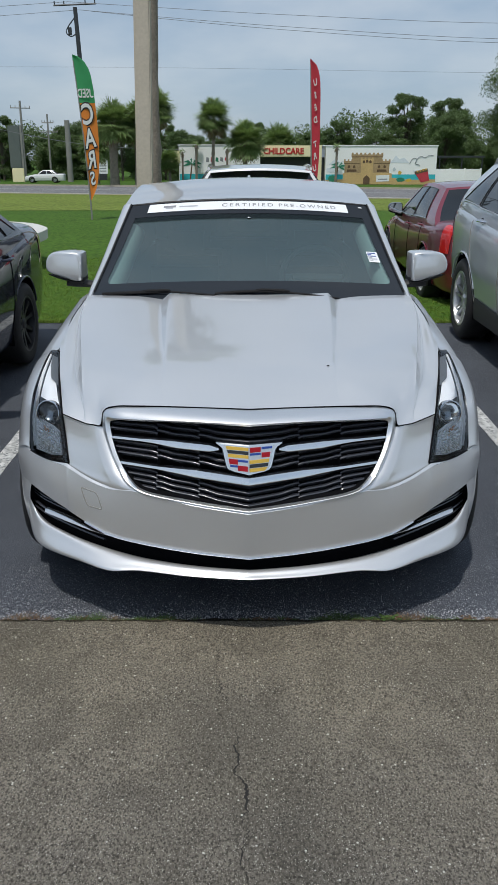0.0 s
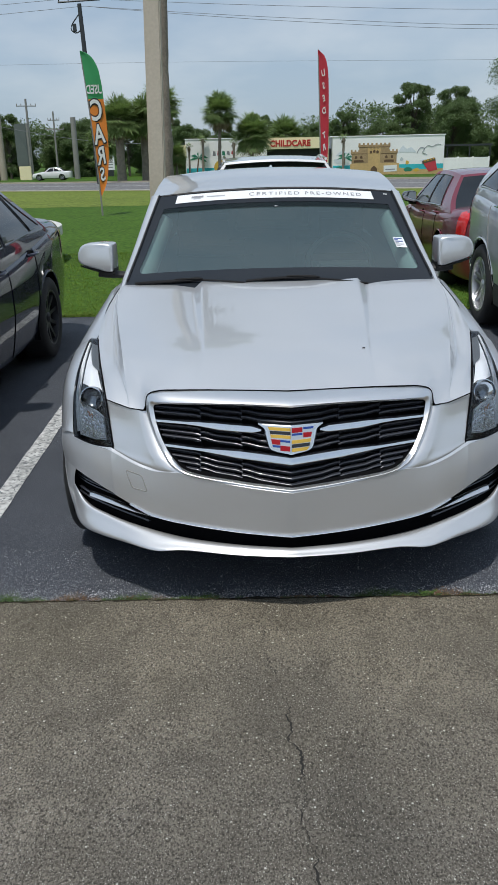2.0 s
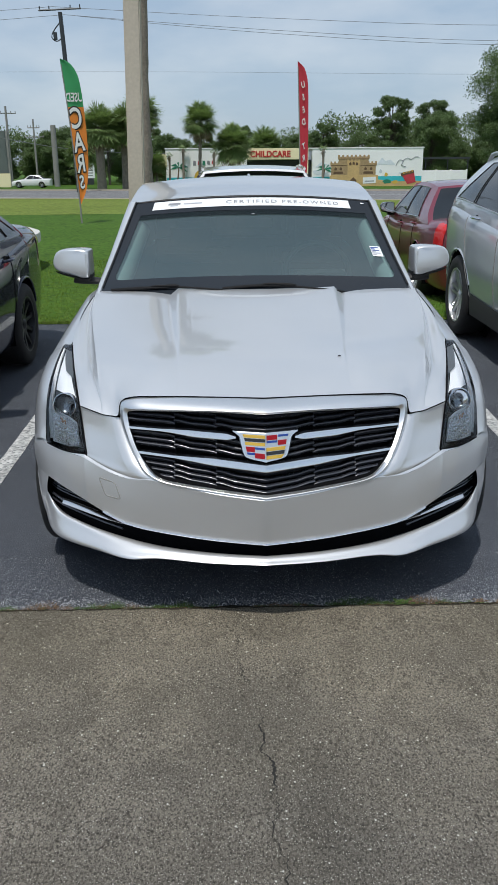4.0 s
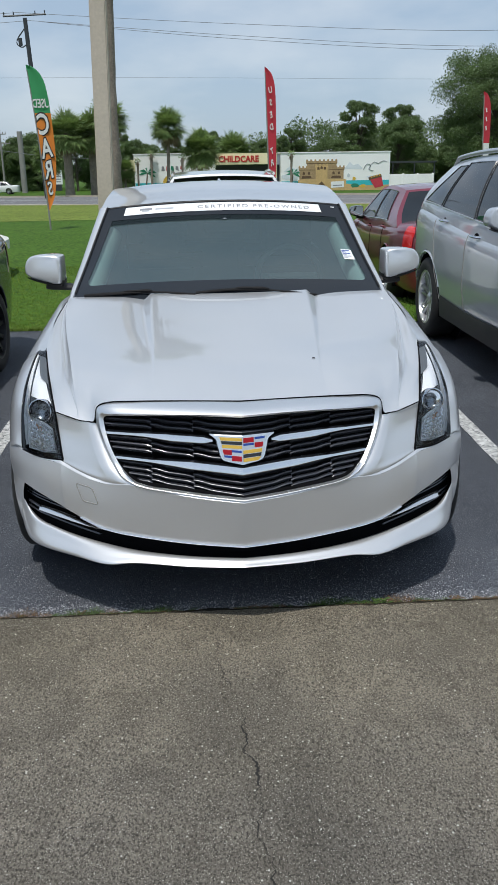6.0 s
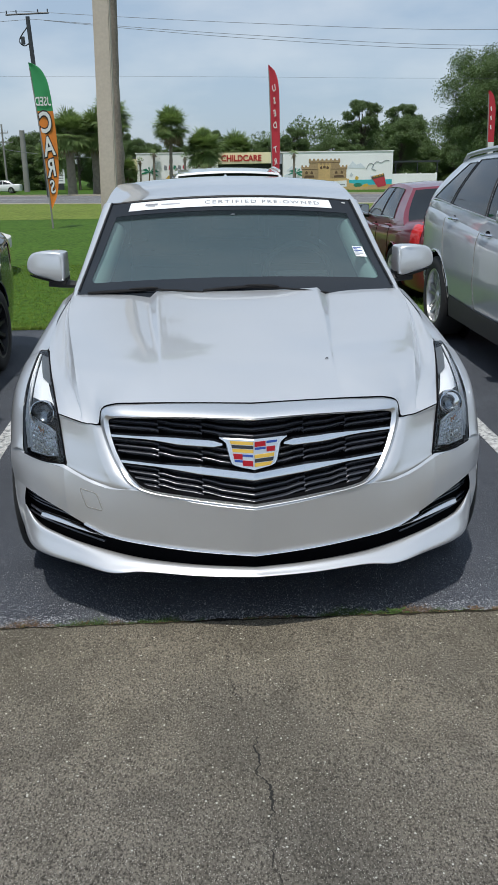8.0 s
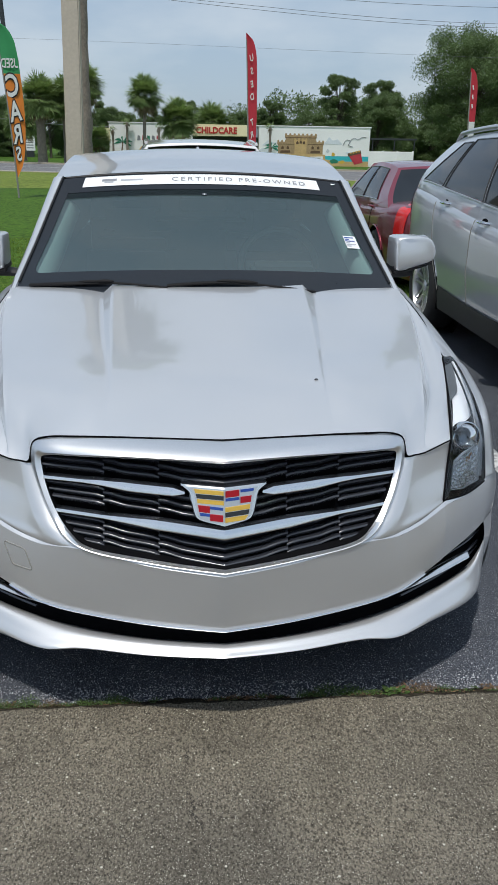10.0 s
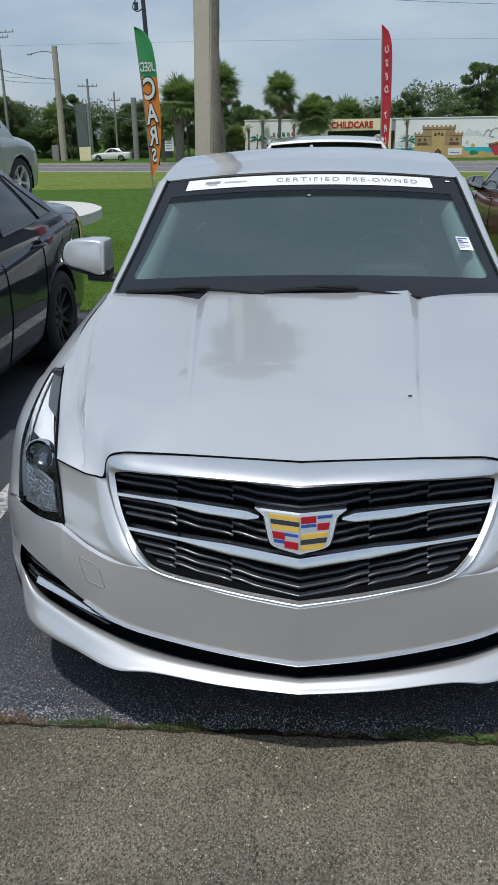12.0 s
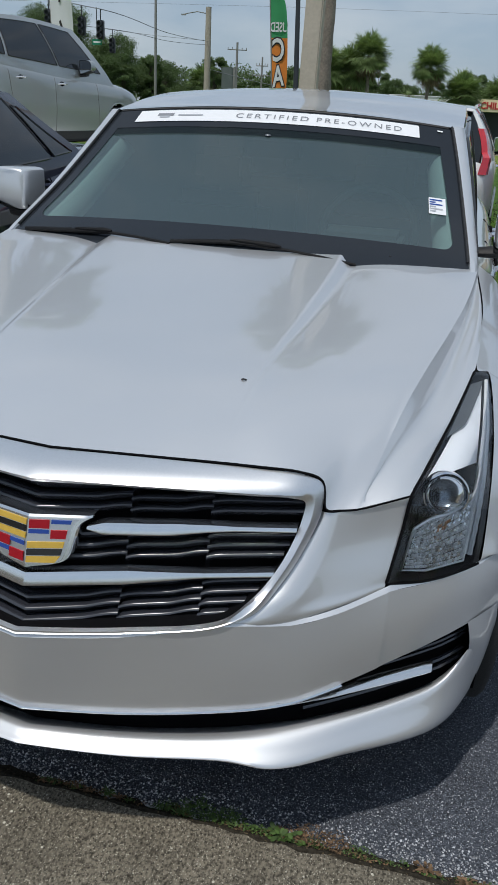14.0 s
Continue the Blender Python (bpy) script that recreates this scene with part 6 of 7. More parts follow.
def silver_suv():
    car = thing("sport_utility_vehicle", "pale silver sport utility vehicle with roof rails on asphalt", "car", 2.955, 3.92, 0)
    S = suv_shape(wedge=0.06)
    body = car_parts(car, S, SILVER_SUV, (0.98, 3.83), 0.375, 0.83, ALLOY, 7, SUV_WINDOWS[:2] + [(0.69, 0.90, 0.69, 0.80, 0.23, 0.88)], twin=True, seal=ALLOY)
    door_lines(body, S, ((1.6, 1.5), (2.68, 2.66), (3.66, 3.34)), 1.1, POLE_GREY)
    handles(body, S, ((2.50, 1.04), (3.42, 1.11)), CHROME)
    for sgn in (1, -1):
        bm = BM()
        rail = [np.array(S.side(a, 0.97)) + (-0.01, 0, 0.05 - 0.05 * (a < 0.06 or a > 0.97)) for a in np.linspace(0.04, 0.99, 20)]
        tube(bm, [p * (sgn, 1, 1) for p in rail], 0.02, 8)
        part("roof_rail", bm, ALLOY, car)
        bm = BM()
        P = [(sgn * (flank(S, y, 0.46) + 0.006), y, 0.46 - 0.03 * math.sin(3.14 * (y - 1.45) / 1.91)) for y in np.linspace(1.45, 3.36, 14)]
        sheet(bm, [P, [(p[0] + sgn * 0.008, p[1], 0.38) for p in P], [(p[0] * 0.995, p[1], 0.27) for p in P], [(p[0] * 0.93, p[1], 0.24) for p in P]])
        part("sill_cladding", bm, BLACK_MATT, car)
        door_mirror(car, 0.93, 1.55, 1.22, (0.21, 0.17, 0.18), SILVER_SUV, sgn)
    lamp_patch(S, car, "tail_lamp", RED_LENS, 4.62, 4.78, 0.85, 1.15)
    return car


silver_suv()


def burgundy_sedan():
    car = thing("sedan", "burgundy red sedan with tall red tail lamps on the lawn", "car", 3.07, 14.0, -0.06, 180)
    S = sedan_shape(4.64, 0.90, 1.40)
    body = car_parts(car, S, BURGUNDY, (0.83, 3.6), 0.33, 0.79, ALLOY, 8, SEDAN_WINDOWS[:2], seal=ALLOY)
    door_lines(body, S, ((1.55, 1.45), (2.58, 2.55), (3.32, 3.24)), 1.0)
    handles(body, S, ((2.42, 0.86), (3.24, 0.90)), BURGUNDY)
    lamp_patch(S, car, "tail_lamp", BRIGHT_RED, 4.30, 4.50, 0.66, 1.0, 0.008, "bright red tail lamp", 0.1)
    for sgn in (1, -1):
        door_mirror(car, 0.86, 1.70, 1.02, (0.20, 0.16, 0.15), BLACK_GLOSS, sgn)
    return car


burgundy_sedan()


def white_suv():
    car = thing("sport_utility_vehicle", "white sport utility vehicle with tall red tail lamps on the lawn", "car", 0.13, 14.55, -0.03, 180)
    S = suv_shape(4.75, 0.92, 1.58, -0.04, 0.0, 0.34)
    S.roof = [(1.3, 1.48), (2.0, 1.53), (2.8, 1.565), (3.6, 1.55), (4.25, 1.53), (4.75, 1.505)]
    body = car_parts(car, S, WHITE_PAINT, (0.95, 3.75), 0.36, 0.80, ALLOY, 5, SUV_WINDOWS)
    bm = BM()
    P = [np.array(S.top(s, 1.0)) for s in np.linspace(-0.98, 0.98, 16)]
    sheet(bm, [[p + (0, -0.12, 0.012) for p in P], [p + (0, 0.10, 0.004) for p in P], [p + (0, 0.12, -0.02) for p in P], [p + (0, 0.0, -0.03) for p in P]])
    part("roof_spoiler", bm, WHITE_PAINT, car)
    for sgn in (1, -1):
        bm = BM()
        rows = []
        for t in np.linspace(0, 1, 14):
            x, y, z = S.side(1.0, 0.66 * (1 - t)) if t < 0.66 else (0.80 - 0.04 * (t - 0.66), 4.66 + 0.08 * (t - 0.66), 1.12 - 0.5 * (t - 0.66))
            w = 0.055 + 0.06 * max(0, t - 0.6)
            rows.append([(sgn * (x - w), y + 0.03, z), (sgn * x, y + 0.022, z), (sgn * (x + 0.02), y - 0.05, z)])
        sheet(bm, rows)
        part("tail_lamp", bm, RED_LENS, car, "tall red tail lamp")
        bm = BM()
        tube(bm, [np.array(S.side(a, 0.98)) * (sgn, 1, 1) + (0, 0, 0.03) for a in np.linspace(0.05, 0.95, 12)], 0.018, 6)
        part("roof_rail", bm, WHITE_PAINT, car)
        door_mirror(car, 0.90, 1.86, 1.15, (0.2, 0.16, 0.17), WHITE_PAINT, sgn)
    handles(body, S, ((2.50, 0.93), (3.42, 0.97)), CHROME)
    return car


white_suv()


def display_suv():
    car = thing("sport_utility_vehicle", "grey-silver sport utility vehicle raised on a white display pad", "car", -5.66, 15.75, 0.55, 172)
    S = suv_shape(5.1, 0.98, 1.86, 0.08, 0.25, wedge=0.05)
    body = car_parts(car, S, WARM_SILVER, (0.98, 4.0), 0.375, 0.84, ALLOY, 6, SUV_WINDOWS)
    door_lines(body, S, ((1.6, 1.5), (2.72, 2.70), (3.75, 3.45)), 1.1, POLE_GREY)
    handles(body, S, ((2.55, 1.03), (3.50, 1.08)), CHROME)
    for sgn in (1, -1):
        door_mirror(car, 0.96, 1.90, 1.28, (0.21, 0.17, 0.19), WARM_SILVER, sgn)
        bm = BM()
        P = [(sgn * (flank(S, y, 0.40) + 0.004), y, 0.40) for y in np.linspace(1.45, 3.5, 14)]
        sheet(bm, [P, [(p[0] * 0.995, p[1], 0.29) for p in P], [(p[0] * 0.93, p[1], 0.25) for p in P]])
        part("sill_cladding", bm, BLACK_MATT, car)
    return car


display_suv()
bm = BM()
pts = []
for k in range(48):
    a = 2 * math.pi * k / 48
    ca, sa = math.cos(a), math.sin(a)
    pts.append((-5.95 + 2.6 * math.copysign(abs(ca) ** 0.8, ca), 13.4 + 2.4 * math.copysign(abs(sa) ** 0.8, sa)))
rows = [[(-5.95 + (x + 5.95) * q, 13.4 + (y - 13.4) * q, z) for x, y in pts] for q, z in ((0.01, 0.55), (0.97, 0.55), (1.0, 0.52), (1.0, 0.37), (0.96, 0.335), (0.86, 0.33), (0.84, -0.15))]
sheet(bm, rows, wrap=True)
tagged(part("display_pad", bm, PAD_WHITE), "raised white rounded concrete display pad on the lawn", "platform")

# ---- plants ----
def leaf_cloud(bm, lobes, n, size, r, flat=0.8):
    """Small leaf faces scattered through rounded lobes, thicker near their skins."""
    w = np.array([l[3] * l[4] * l[5] for l in lobes]) ** 0.7
    w = w / w.sum()
    for k in r.choice(len(lobes), n, p=w):
        cx, cy, cz, rx, ry, rz = lobes[k]
        d = r.normal(size=3)
        d = d / np.linalg.norm(d)
        q = r.random() ** 0.4 * (1 + 0.12 * r.normal())
        c = np.array((cx + rx * d[0] * q, cy + ry * d[1] * q, cz + rz * d[2] * q))
        a = r.normal(size=3)
        a = a / np.linalg.norm(a)
        b = np.cross(a, r.normal(size=3))
        b = b / (np.linalg.norm(b) + 1e-6)
        s = size * r.uniform(0.6, 1.4)
        bm.faces.new([bm.verts.new(c + s * v) for v in (-a, -0.35 * b * flat, a, 0.45 * b * flat)])


def tree(name, label, seed, height, spread, lobes, leaves, size, bare=0.25):
    """Tapered trunk with limbs and a broken crown."""
    r = np.random.default_rng(seed)
    ob = thing(name, label, "tree")
    bm = BM()
    tube(bm, crv([(0, 0, -0.3), (0.1, 0.05, height * 0.25), (-0.1, 0.1, height * 0.55), (0, 0, height * 0.8)], 12), list(np.linspace(0.022, 0.006, 12) * height), 8)
    L = []
    for i in range(lobes):
        a, f = 6.283 * (i + r.random()) / lobes, bare + (0.92 - bare) * r.random() ** 0.8
        q = spread * math.sqrt(max(0.08, 1 - (2 * (f - bare) / (1 - bare) - 0.9) ** 2 * 0.75)) * r.uniform(0.35, 0.85)
        c = (q * math.cos(a), q * math.sin(a), height * f)
        s = spread * r.uniform(0.10, 0.27)
        L.append((*c, s, s, s * r.uniform(0.55, 0.8)))
        tube(bm, crv([(0, 0, height * f * 0.6), (c[0] * 0.5, c[1] * 0.5, height * f * 0.85), c], 6), list(np.linspace(0.004, 0.001, 6) * height), 4)
    part("trunk", bm, BARK, ob)
    bm = BM()
    leaf_cloud(bm, L, leaves, size, r)
    part("crown", bm, LEAF, ob, smooth=False)
    return ob


def palm(name, label, seed, height, crown, fans=34, radius=0.17, skirt=True, lean=0.0, segs=24, low=-0.35):
    """Fan palm: ringed trunk, fans on stalks, hanging dry fans."""
    r = np.random.default_rng(seed)
    ob = thing(name, label, "palm tree")
    bm = BM()
    n = max(12, int(height * 4))
    P = crv([(0, 0, -0.3), (lean * 0.2, 0, height * 0.4), (lean, 0, height)], n)
    tube(bm, P, [radius * (1.25 - 0.3 * min(1, 3 * i / n) + 0.06 * (i % 2) + 0.05 * r.normal()) for i in range(n)], 10)
    part("trunk", bm, PALM_BARK, ob)
    for dry in (0, 1):
        bm = BM()
        for k in range(fans if not dry else (fans // 9 if skirt else 3)):
            az = r.uniform(0, 6.283)
            el = math.asin(r.uniform(low, 0.98)) if not dry else r.uniform(-1.3, -0.8)
            d = np.array((math.cos(az) * math.cos(el), math.sin(az) * math.cos(el), math.sin(el)))
            o = np.array((lean, 0, height))
            stalk = crown * r.uniform(0.30, 0.60) * (0.75 if dry else 1)
            tip = o + d * stalk
            side = np.cross(d, (0, 0, 1.0))
            side = side / (np.linalg.norm(side) + 1e-6)
            up = np.cross(side, d)
            w = 0.007 * crown
            bm.faces.new([bm.verts.new(p) for p in (o - w * side, o + w * side, tip + w * side, tip - w * side)])
            size = crown * r.uniform(0.42, 0.55)
            for j in range(segs):
                a = -1.9 + 3.8 * j / (segs - 1) + r.normal(0, 0.05)
                q = math.cos(a) * d + math.sin(a) * side + 0.10 * up
                e = tip + q * size * (0.72 + 0.28 * math.cos(a)) - np.array((0, 0, 0.20 * size * (1 + abs(math.sin(a)) * 0.7) * r.uniform(0.5, 1.4)))
                m = tip + 0.55 * (e - tip) + 0.06 * size * up
                c = np.cross(q, up) * size * 0.036
                bm.faces.new([bm.verts.new(p) for p in (tip, m - c, e, m + c)])
        part("dry_fronds" if dry else "crown", bm, DRY_LEAF if dry else PALM_LEAF, ob, smooth=False)
    return ob


# the tall palm just beyond the parked cars, and its neighbours
near_palm = palm("palm_tree", "tall palm with ringed grey trunk behind a tan post", 3, 9.0, 1.55, 85, 0.14, False, 0.22, low=-0.40)
near_palm.matrix_basis = pose(-1.80, 16.0, lawn_height(16))
for x, y, s in ((-8.6, 16.6, 1.0), (7.1, 17.2, 1.02)):
    copy_thing(near_palm, pose(x, y, lawn_height(y), 0, 0, 60 * s) @ Matrix.Scale(s, 4))
post = thing("light_pole", "square tan concrete light pole standing on the lawn", "pole", -1.875, 15.1, -0.1)
post.matrix_basis = pose(-1.875, 15.1, -0.1, 0, 1.4, 0)
bm = BM()
box(bm, -0.135, 0.135, -0.12, 0.12, 0, 8.6, 0.018)
part("shaft", bm, POST_TAN, post)
bm = BM()
box(bm, -0.2, 0.2, -0.2, 0.2, 0, 0.25, 0.02)
part("footing", bm, POST_TAN, post)
bm = BM()
box(bm, -1.0, 1.0, -0.11, 0.11, 8.6, 8.72, 0.03)
for x in (-0.85, 0.85):
    box(bm, x - 0.2, x + 0.2, -0.22, 0.14, 8.52, 8.68, 0.03)
part("lamp_bar", bm, PAD_WHITE, post, "pale cross bar with two lamp heads")
copy_thing(post, pose(-8.7, 15.6, -0.1))

# palms by the road
tall = palm("palm_tree", "slender green fan palm by the road", 5, 6.3, 2.25, 130, 0.16, True, 0.2, low=-0.62)
tall.matrix_basis = pose(-3.55, 84, -0.9, 0, 0, 20)
bushy = palm("palm_tree", "short bushy fan palm with drooping green fans", 6, 4.2, 2.55, 140, 0.22, True, 0.1, low=-0.70)
bushy.matrix_basis = pose(-0.45, 86, -0.9)
shaggy = palm("palm_tree", "shaggy fan palm with a thick rough trunk", 7, 5.9, 2.6, 170, 0.42, True, 0.0, low=-0.80)
shaggy.matrix_basis = pose(-13.2, 84, -0.9)
copy_thing(shaggy, pose(-11.0, 86, -0.9, 0, 0, 70))
copy_thing(tall, pose(-9.0, 85, -0.9, 0, 0, 200) @ Matrix.Scale(1.12, 4))
copy_thing(bushy, pose(3.75, 106, -1.0, 0, 0, 100) @ Matrix.Scale(1.1, 4))
copy_thing(bushy, pose(-16.8, 95, -0.9, 0, 0, 160) @ Matrix.Scale(0.9, 4))
copy_thing(bushy, pose(-8.3, 90, -1.0, 0, 0, 240) @ Matrix.Scale(0.6, 4))
copy_thing(bushy, pose(-37.5, 125, -1.0, 0, 0, 300) @ Matrix.Scale(1.25, 4))
young = palm("young_palm", "young palm with a thin tan trunk against the wall", 9, 4.0, 0.75, 14, 0.13, False, 0.05)
for x, y, s in ((9.2, 90.6, 0.95), (-7.0, 90.6, 0.82), (-2.3, 90.5, 0.9)):
    copy_thing(young, pose(x, y, -0.9, 0, 0, 40 * x) @ Matrix.Scale(s, 4))

young.matrix_basis = pose(-5.6, 91.2, -0.9)

# woods: three kinds of tree repeated
oak = tree("oak_tree", "large spreading dark green oak", 21, 14.5, 7.5, 120, 110000, 0.115, 0.12)
oak.matrix_basis = pose(33.2, 97, -1.0) @ Matrix.Scale(1.06, 4)
broad = tree("broadleaf_tree", "dark green broadleaf tree in the woods", 22, 9.0, 4.6, 80, 42000, 0.125, 0.02)
broad.matrix_basis = pose(25.5, 112, -1.1)
pine = tree("pine_tree", "open-crowned green pine in the woods", 23, 11.5, 3.3, 70, 32000, 0.12, 0.12)
pine.matrix_basis = pose(21.0, 116, -1.1)
r = np.random.default_rng(31)
for x, y, s, kind in [(37, 88, 0.95, oak), (45, 104, 1.0, oak), (-60, 122, 1.0, oak), (-66, 118, 0.7, oak), (-51, 122, 0.74, oak), (-45, 127, 0.56, oak)]:
    copy_thing(kind, pose(x, y, -1.1, 0, 0, r.uniform(0, 360)) @ Matrix.Scale(s, 4))
for i in range(72):
    x = -78 + 156 * (i + r.random()) / 72
    y = r.uniform(118, 138)
    kind = broad if r.random() < 0.72 else pine
    s = r.uniform(0.72, 0.98) * (1.0 if x > 14 else 0.82 if x > -15 else 0.95)
    copy_thing(kind, pose(x, y, -1.2, 0, 0, r.uniform(0, 360)) @ Matrix.Diagonal((s * r.uniform(0.9, 1.2), s, s * r.uniform(0.75, 1.2), 1)))
bm = BM()
L = []
for i in range(620):
    x = r.uniform(-150, 150)
    h = 4.6 + 2.2 * noise.noise((x * 0.06, 3, 0)) + 1.6 * noise.noise((x * 0.21, 5, 0)) + 4.6 * min(1.0, max(0.0, (x - 5) / 9)) + 3.0 * min(1.0, max(0.0, (-24 - x) / 12))
    L.append((x, r.uniform(136, 150), h * r.uniform(0.1, 1.0) ** 0.7 - 1, r.uniform(1.6, 3.4), 2.5, r.uniform(0.9, 1.7)))
leaf_cloud(bm, L, 160000, 0.25, r)
tagged(part("far_woods", bm, LEAF, smooth=False), "dense dark green woods behind the road", "woods", kind="stuff")
bm = BM()
leaf_cloud(bm, [(1.5 + 0.45 * i, 14.1 + 0.1 * (i % 2), 0.16, 0.34, 0.34, 0.30) for i in range(3)], 3800, 0.028, r)
shrub = thing("shrub", "low clipped brown-green shrub on the lawn", "shrub", 0, 0, 0)
part("leaves", bm, HEDGE, shrub, smooth=False)
bm = BM()
for i in range(3):
    for k in range(5):
        a = 1.256 * k + i
        tube(bm, [(1.5 + 0.45 * i, 14.1, -0.1), (1.5 + 0.45 * i + 0.12 * math.cos(a), 14.1 + 0.12 * math.sin(a), 0.15), (1.5 + 0.45 * i + 0.24 * math.cos(a), 14.1 + 0.24 * math.sin(a), 0.32)], [0.012, 0.008, 0.004], 5)
part("stems", bm, BARK, shrub)

# ---- poles, cables, signals ----
def pole(x, y, top, r0, r1, mat_, label, arms=(), base=-1.15):
    ob = thing("utility_pole", label, "pole", x, y, base)
    bm = BM()
    tube(bm, [(0, 0, 0), (0, 0, (top - base) / 2), (0.0, 0, top - base)], [r0, (r0 + r1) / 2, r1], 10)
    part("shaft", bm, mat_, ob)
    for z, half, yaw in arms:
        bm = BM()
        c, s = half * math.cos(radians(yaw)), half * math.sin(radians(yaw))
        tube(bm, [(-c, -s, z - base), (c, s, z - base)], 0.07, 6)
        for q in (-0.95, -0.5, 0.5, 0.95):
            tube(bm, [(q * c, q * s, z - base), (q * c, q * s, z - base + 0.3)], 0.05, 5)
        part("crossarm", bm, mat_, ob)
    return ob


dark = pole(-14.35, 75, 13.5, 0.24, 0.17, POLE_DARK, "dark utility pole with a wide crossarm", ((13.7, 1.75, 0),), -0.85)
dark.matrix_basis = pose(-13.8, 75, -0.85, 0, -2.2, 0)
bm = BM()
tube(bm, crv([(-0.1, 0, 13.6), (-0.9, 0, 12.5), (-0.55, 0, 12.2), (-0.1, 0, 12.4)], 12), 0.05, 6)
box(bm, -0.75, -0.45, -0.1, 0.1, 12.3, 12.9, 0.03)
part("cable_drop", bm, POLE_DARK, dark)
pole(-42.4, 118, 15.6, 0.22, 0.16, POLE_GREY, "tall grey utility pole with two crossarms", ((15.0, 2.2, 0), (14.4, 1.4, 0)))
pole(-30.8, 118, 9.1, 0.20, 0.14, POLE_GREY, "grey utility pole with a crossarm by the road", ((8.2, 1.3, 20),))
pole(-27.5, 119, 7.5, 0.16, 0.11, POLE_GREY, "thin grey utility pole with short crossarms", ((6.4, 0.8, 0), (5.2, 1.3, 0)))
pole(-23.4, 112, 6.4, 0.38, 0.34, POLE_GREY, "plain weathered concrete post by the road")
tan = pole(-33.1, 112, 12.6, 0.48, 0.36, TAN_CONCRETE, "thick tan concrete signal pole with a control box")
bm = BM()
box(bm, -1.4, -0.5, -0.6, 0.2, 0, 2.0, 0.05)
part("control_box", bm, POLE_GREY, tan)
bm = BM()
tube(bm, [(-0.2, 0, 13.0), (-1.5, 0, 13.2), (-3.2, 0, 12.9)], 0.06, 6)
box(bm, -3.6, -3.0, -0.1, 0.1, 12.75, 12.9)
part("lamp_arm", bm, POLE_GREY, tan)


def cable(points, r=0.018):
    bm = BM()
    tube(bm, crv(points, 97), r, 5)
    tagged(part("cable", bm, WIRE), "dark sagging overhead cable between poles", "cable", "overhead cables")


cable([(-90, 78, 12.9), (-50, 76, 12.4), (-14.9, 75, 13.9)])
cable([(-90, 78, 12.2), (-50, 76, 11.6), (-14.0, 75, 13.3)])
cable([(-14.9, 75, 13.9), (4, 75, 12.9), (24, 75, 12.3), (60, 75, 13.5)])
cable([(-14.0, 75, 13.3), (4, 75, 12.0), (24, 75, 11.1), (60, 75, 12.2)])
cable([(-13.0, 75, 13.2), (4, 75, 11.75), (24, 75, 10.8), (60, 75, 12.0)])
cable([(-90, 80, 9.2), (-14.3, 75, 9.0), (30, 76, 8.6), (70, 76, 9.0)], 0.009)
cable([(-36, 60, 8.9), (-28.9, 60, 7.65), (-26.4, 60, 7.25), (-25.0, 60, 7.05), (-28.7, 84, 7.5), (-33.1, 112, 8.7)], 0.028)
cable([(-36, 75, 7.3), (-30.5, 75, 6.95), (-31.5, 92, 7.3), (-33.2, 112, 8.3)], 0.024)
cable([(-33.0, 112, 5.5), (-18, 100, 3.2), (-5, 92, 2.6)], 0.03)
cable([(-52, 110, 10.2), (-42, 112, 9.3), (-33.3, 112, 8.8)], 0.024)


def signal(x, y, z, n=3):
    ob = thing("traffic_light", "dark traffic signal hanging from a cable", "traffic light", x, y, z, group="traffic signals")
    bm = BM()
    box(bm, -0.22, 0.22, -0.15, 0.2, -0.6, 0.6, 0.05)
    part("housing", bm, POLE_DARK, ob)
    for k in range(n):
        bm = BM()
        lathe(bm, [(0.16, 0.0), (0.18, -0.25), (0.15, -0.25), (0.13, -0.02), (0.001, -0.02)], 12, Matrix.Translation((0, -0.15, 0.38 - 0.38 * k)), "y")
        part("visor", bm, POLE_DARK, ob)
    bm = BM()
    tube(bm, [(0, 0, 0.6), (0, 0, 1.3)], 0.04, 5)
    part("hanger", bm, POLE_DARK, ob)
    return ob


signal(-26.4, 60, 5.97)
signal(-25.0, 60, 5.77)
signal(-30.5, 75, 5.67)
signal(-28.9, 60, 6.37)
street_sign = thing("street_sign", "small green street name sign with unreadable white bar", "sign", -25.3, 60, 5.0)
bm = BM()
box(bm, -0.36, 0.36, -0.02, 0.02, -0.18, 0.18)
part("panel", bm, TRAFFIC_GREEN, street_sign)
bm = BM()
box(bm, -0.26, 0.26, -0.026, -0.02, -0.05, 0.05)
part("printed_bar", bm, WHITE_FILM, street_sign)
bm = BM()
tube(bm, [(0, 0, 0.3), (0.0, 0, 2.15)], 0.03, 5)
part("hanger", bm, POLE_DARK, street_sign)
monument = thing("monument_sign", "tall dark monument sign on a cream base", "sign", -29.75, 110, -1.1)
bm = BM()
box(bm, -0.75, 0.75, -0.3, 0.3, 1.7, 6.8, 0.08)
part("panel", bm, SIGN_GREY, monument)
bm = BM()
box(bm, -0.6, 0.9, -0.35, 0.35, 0, 1.7, 0.05)
part("plinth", bm, CREAM, monument)
bm = BM()
box(bm, 0.75, 0.98, -0.2, 0.2, 0, 6.8)
part("edge_post", bm, POLE_GREY, monument)
notice = thing("notice_board", "small white notice board on a dark base", "sign", -17.9, 105, -0.75)
bm = BM()
box(bm, -0.6, 0.6, -0.05, 0.05, 0.75, 2.55)
part("panel", bm, WHITE_FILM, notice)
for z in (1.0, 1.3, 1.6, 2.1):
    bm = BM()
    box(bm, -0.4, 0.4, -0.056, -0.05, z, z + 0.12)
    part("printed_bar", bm, INK, notice)
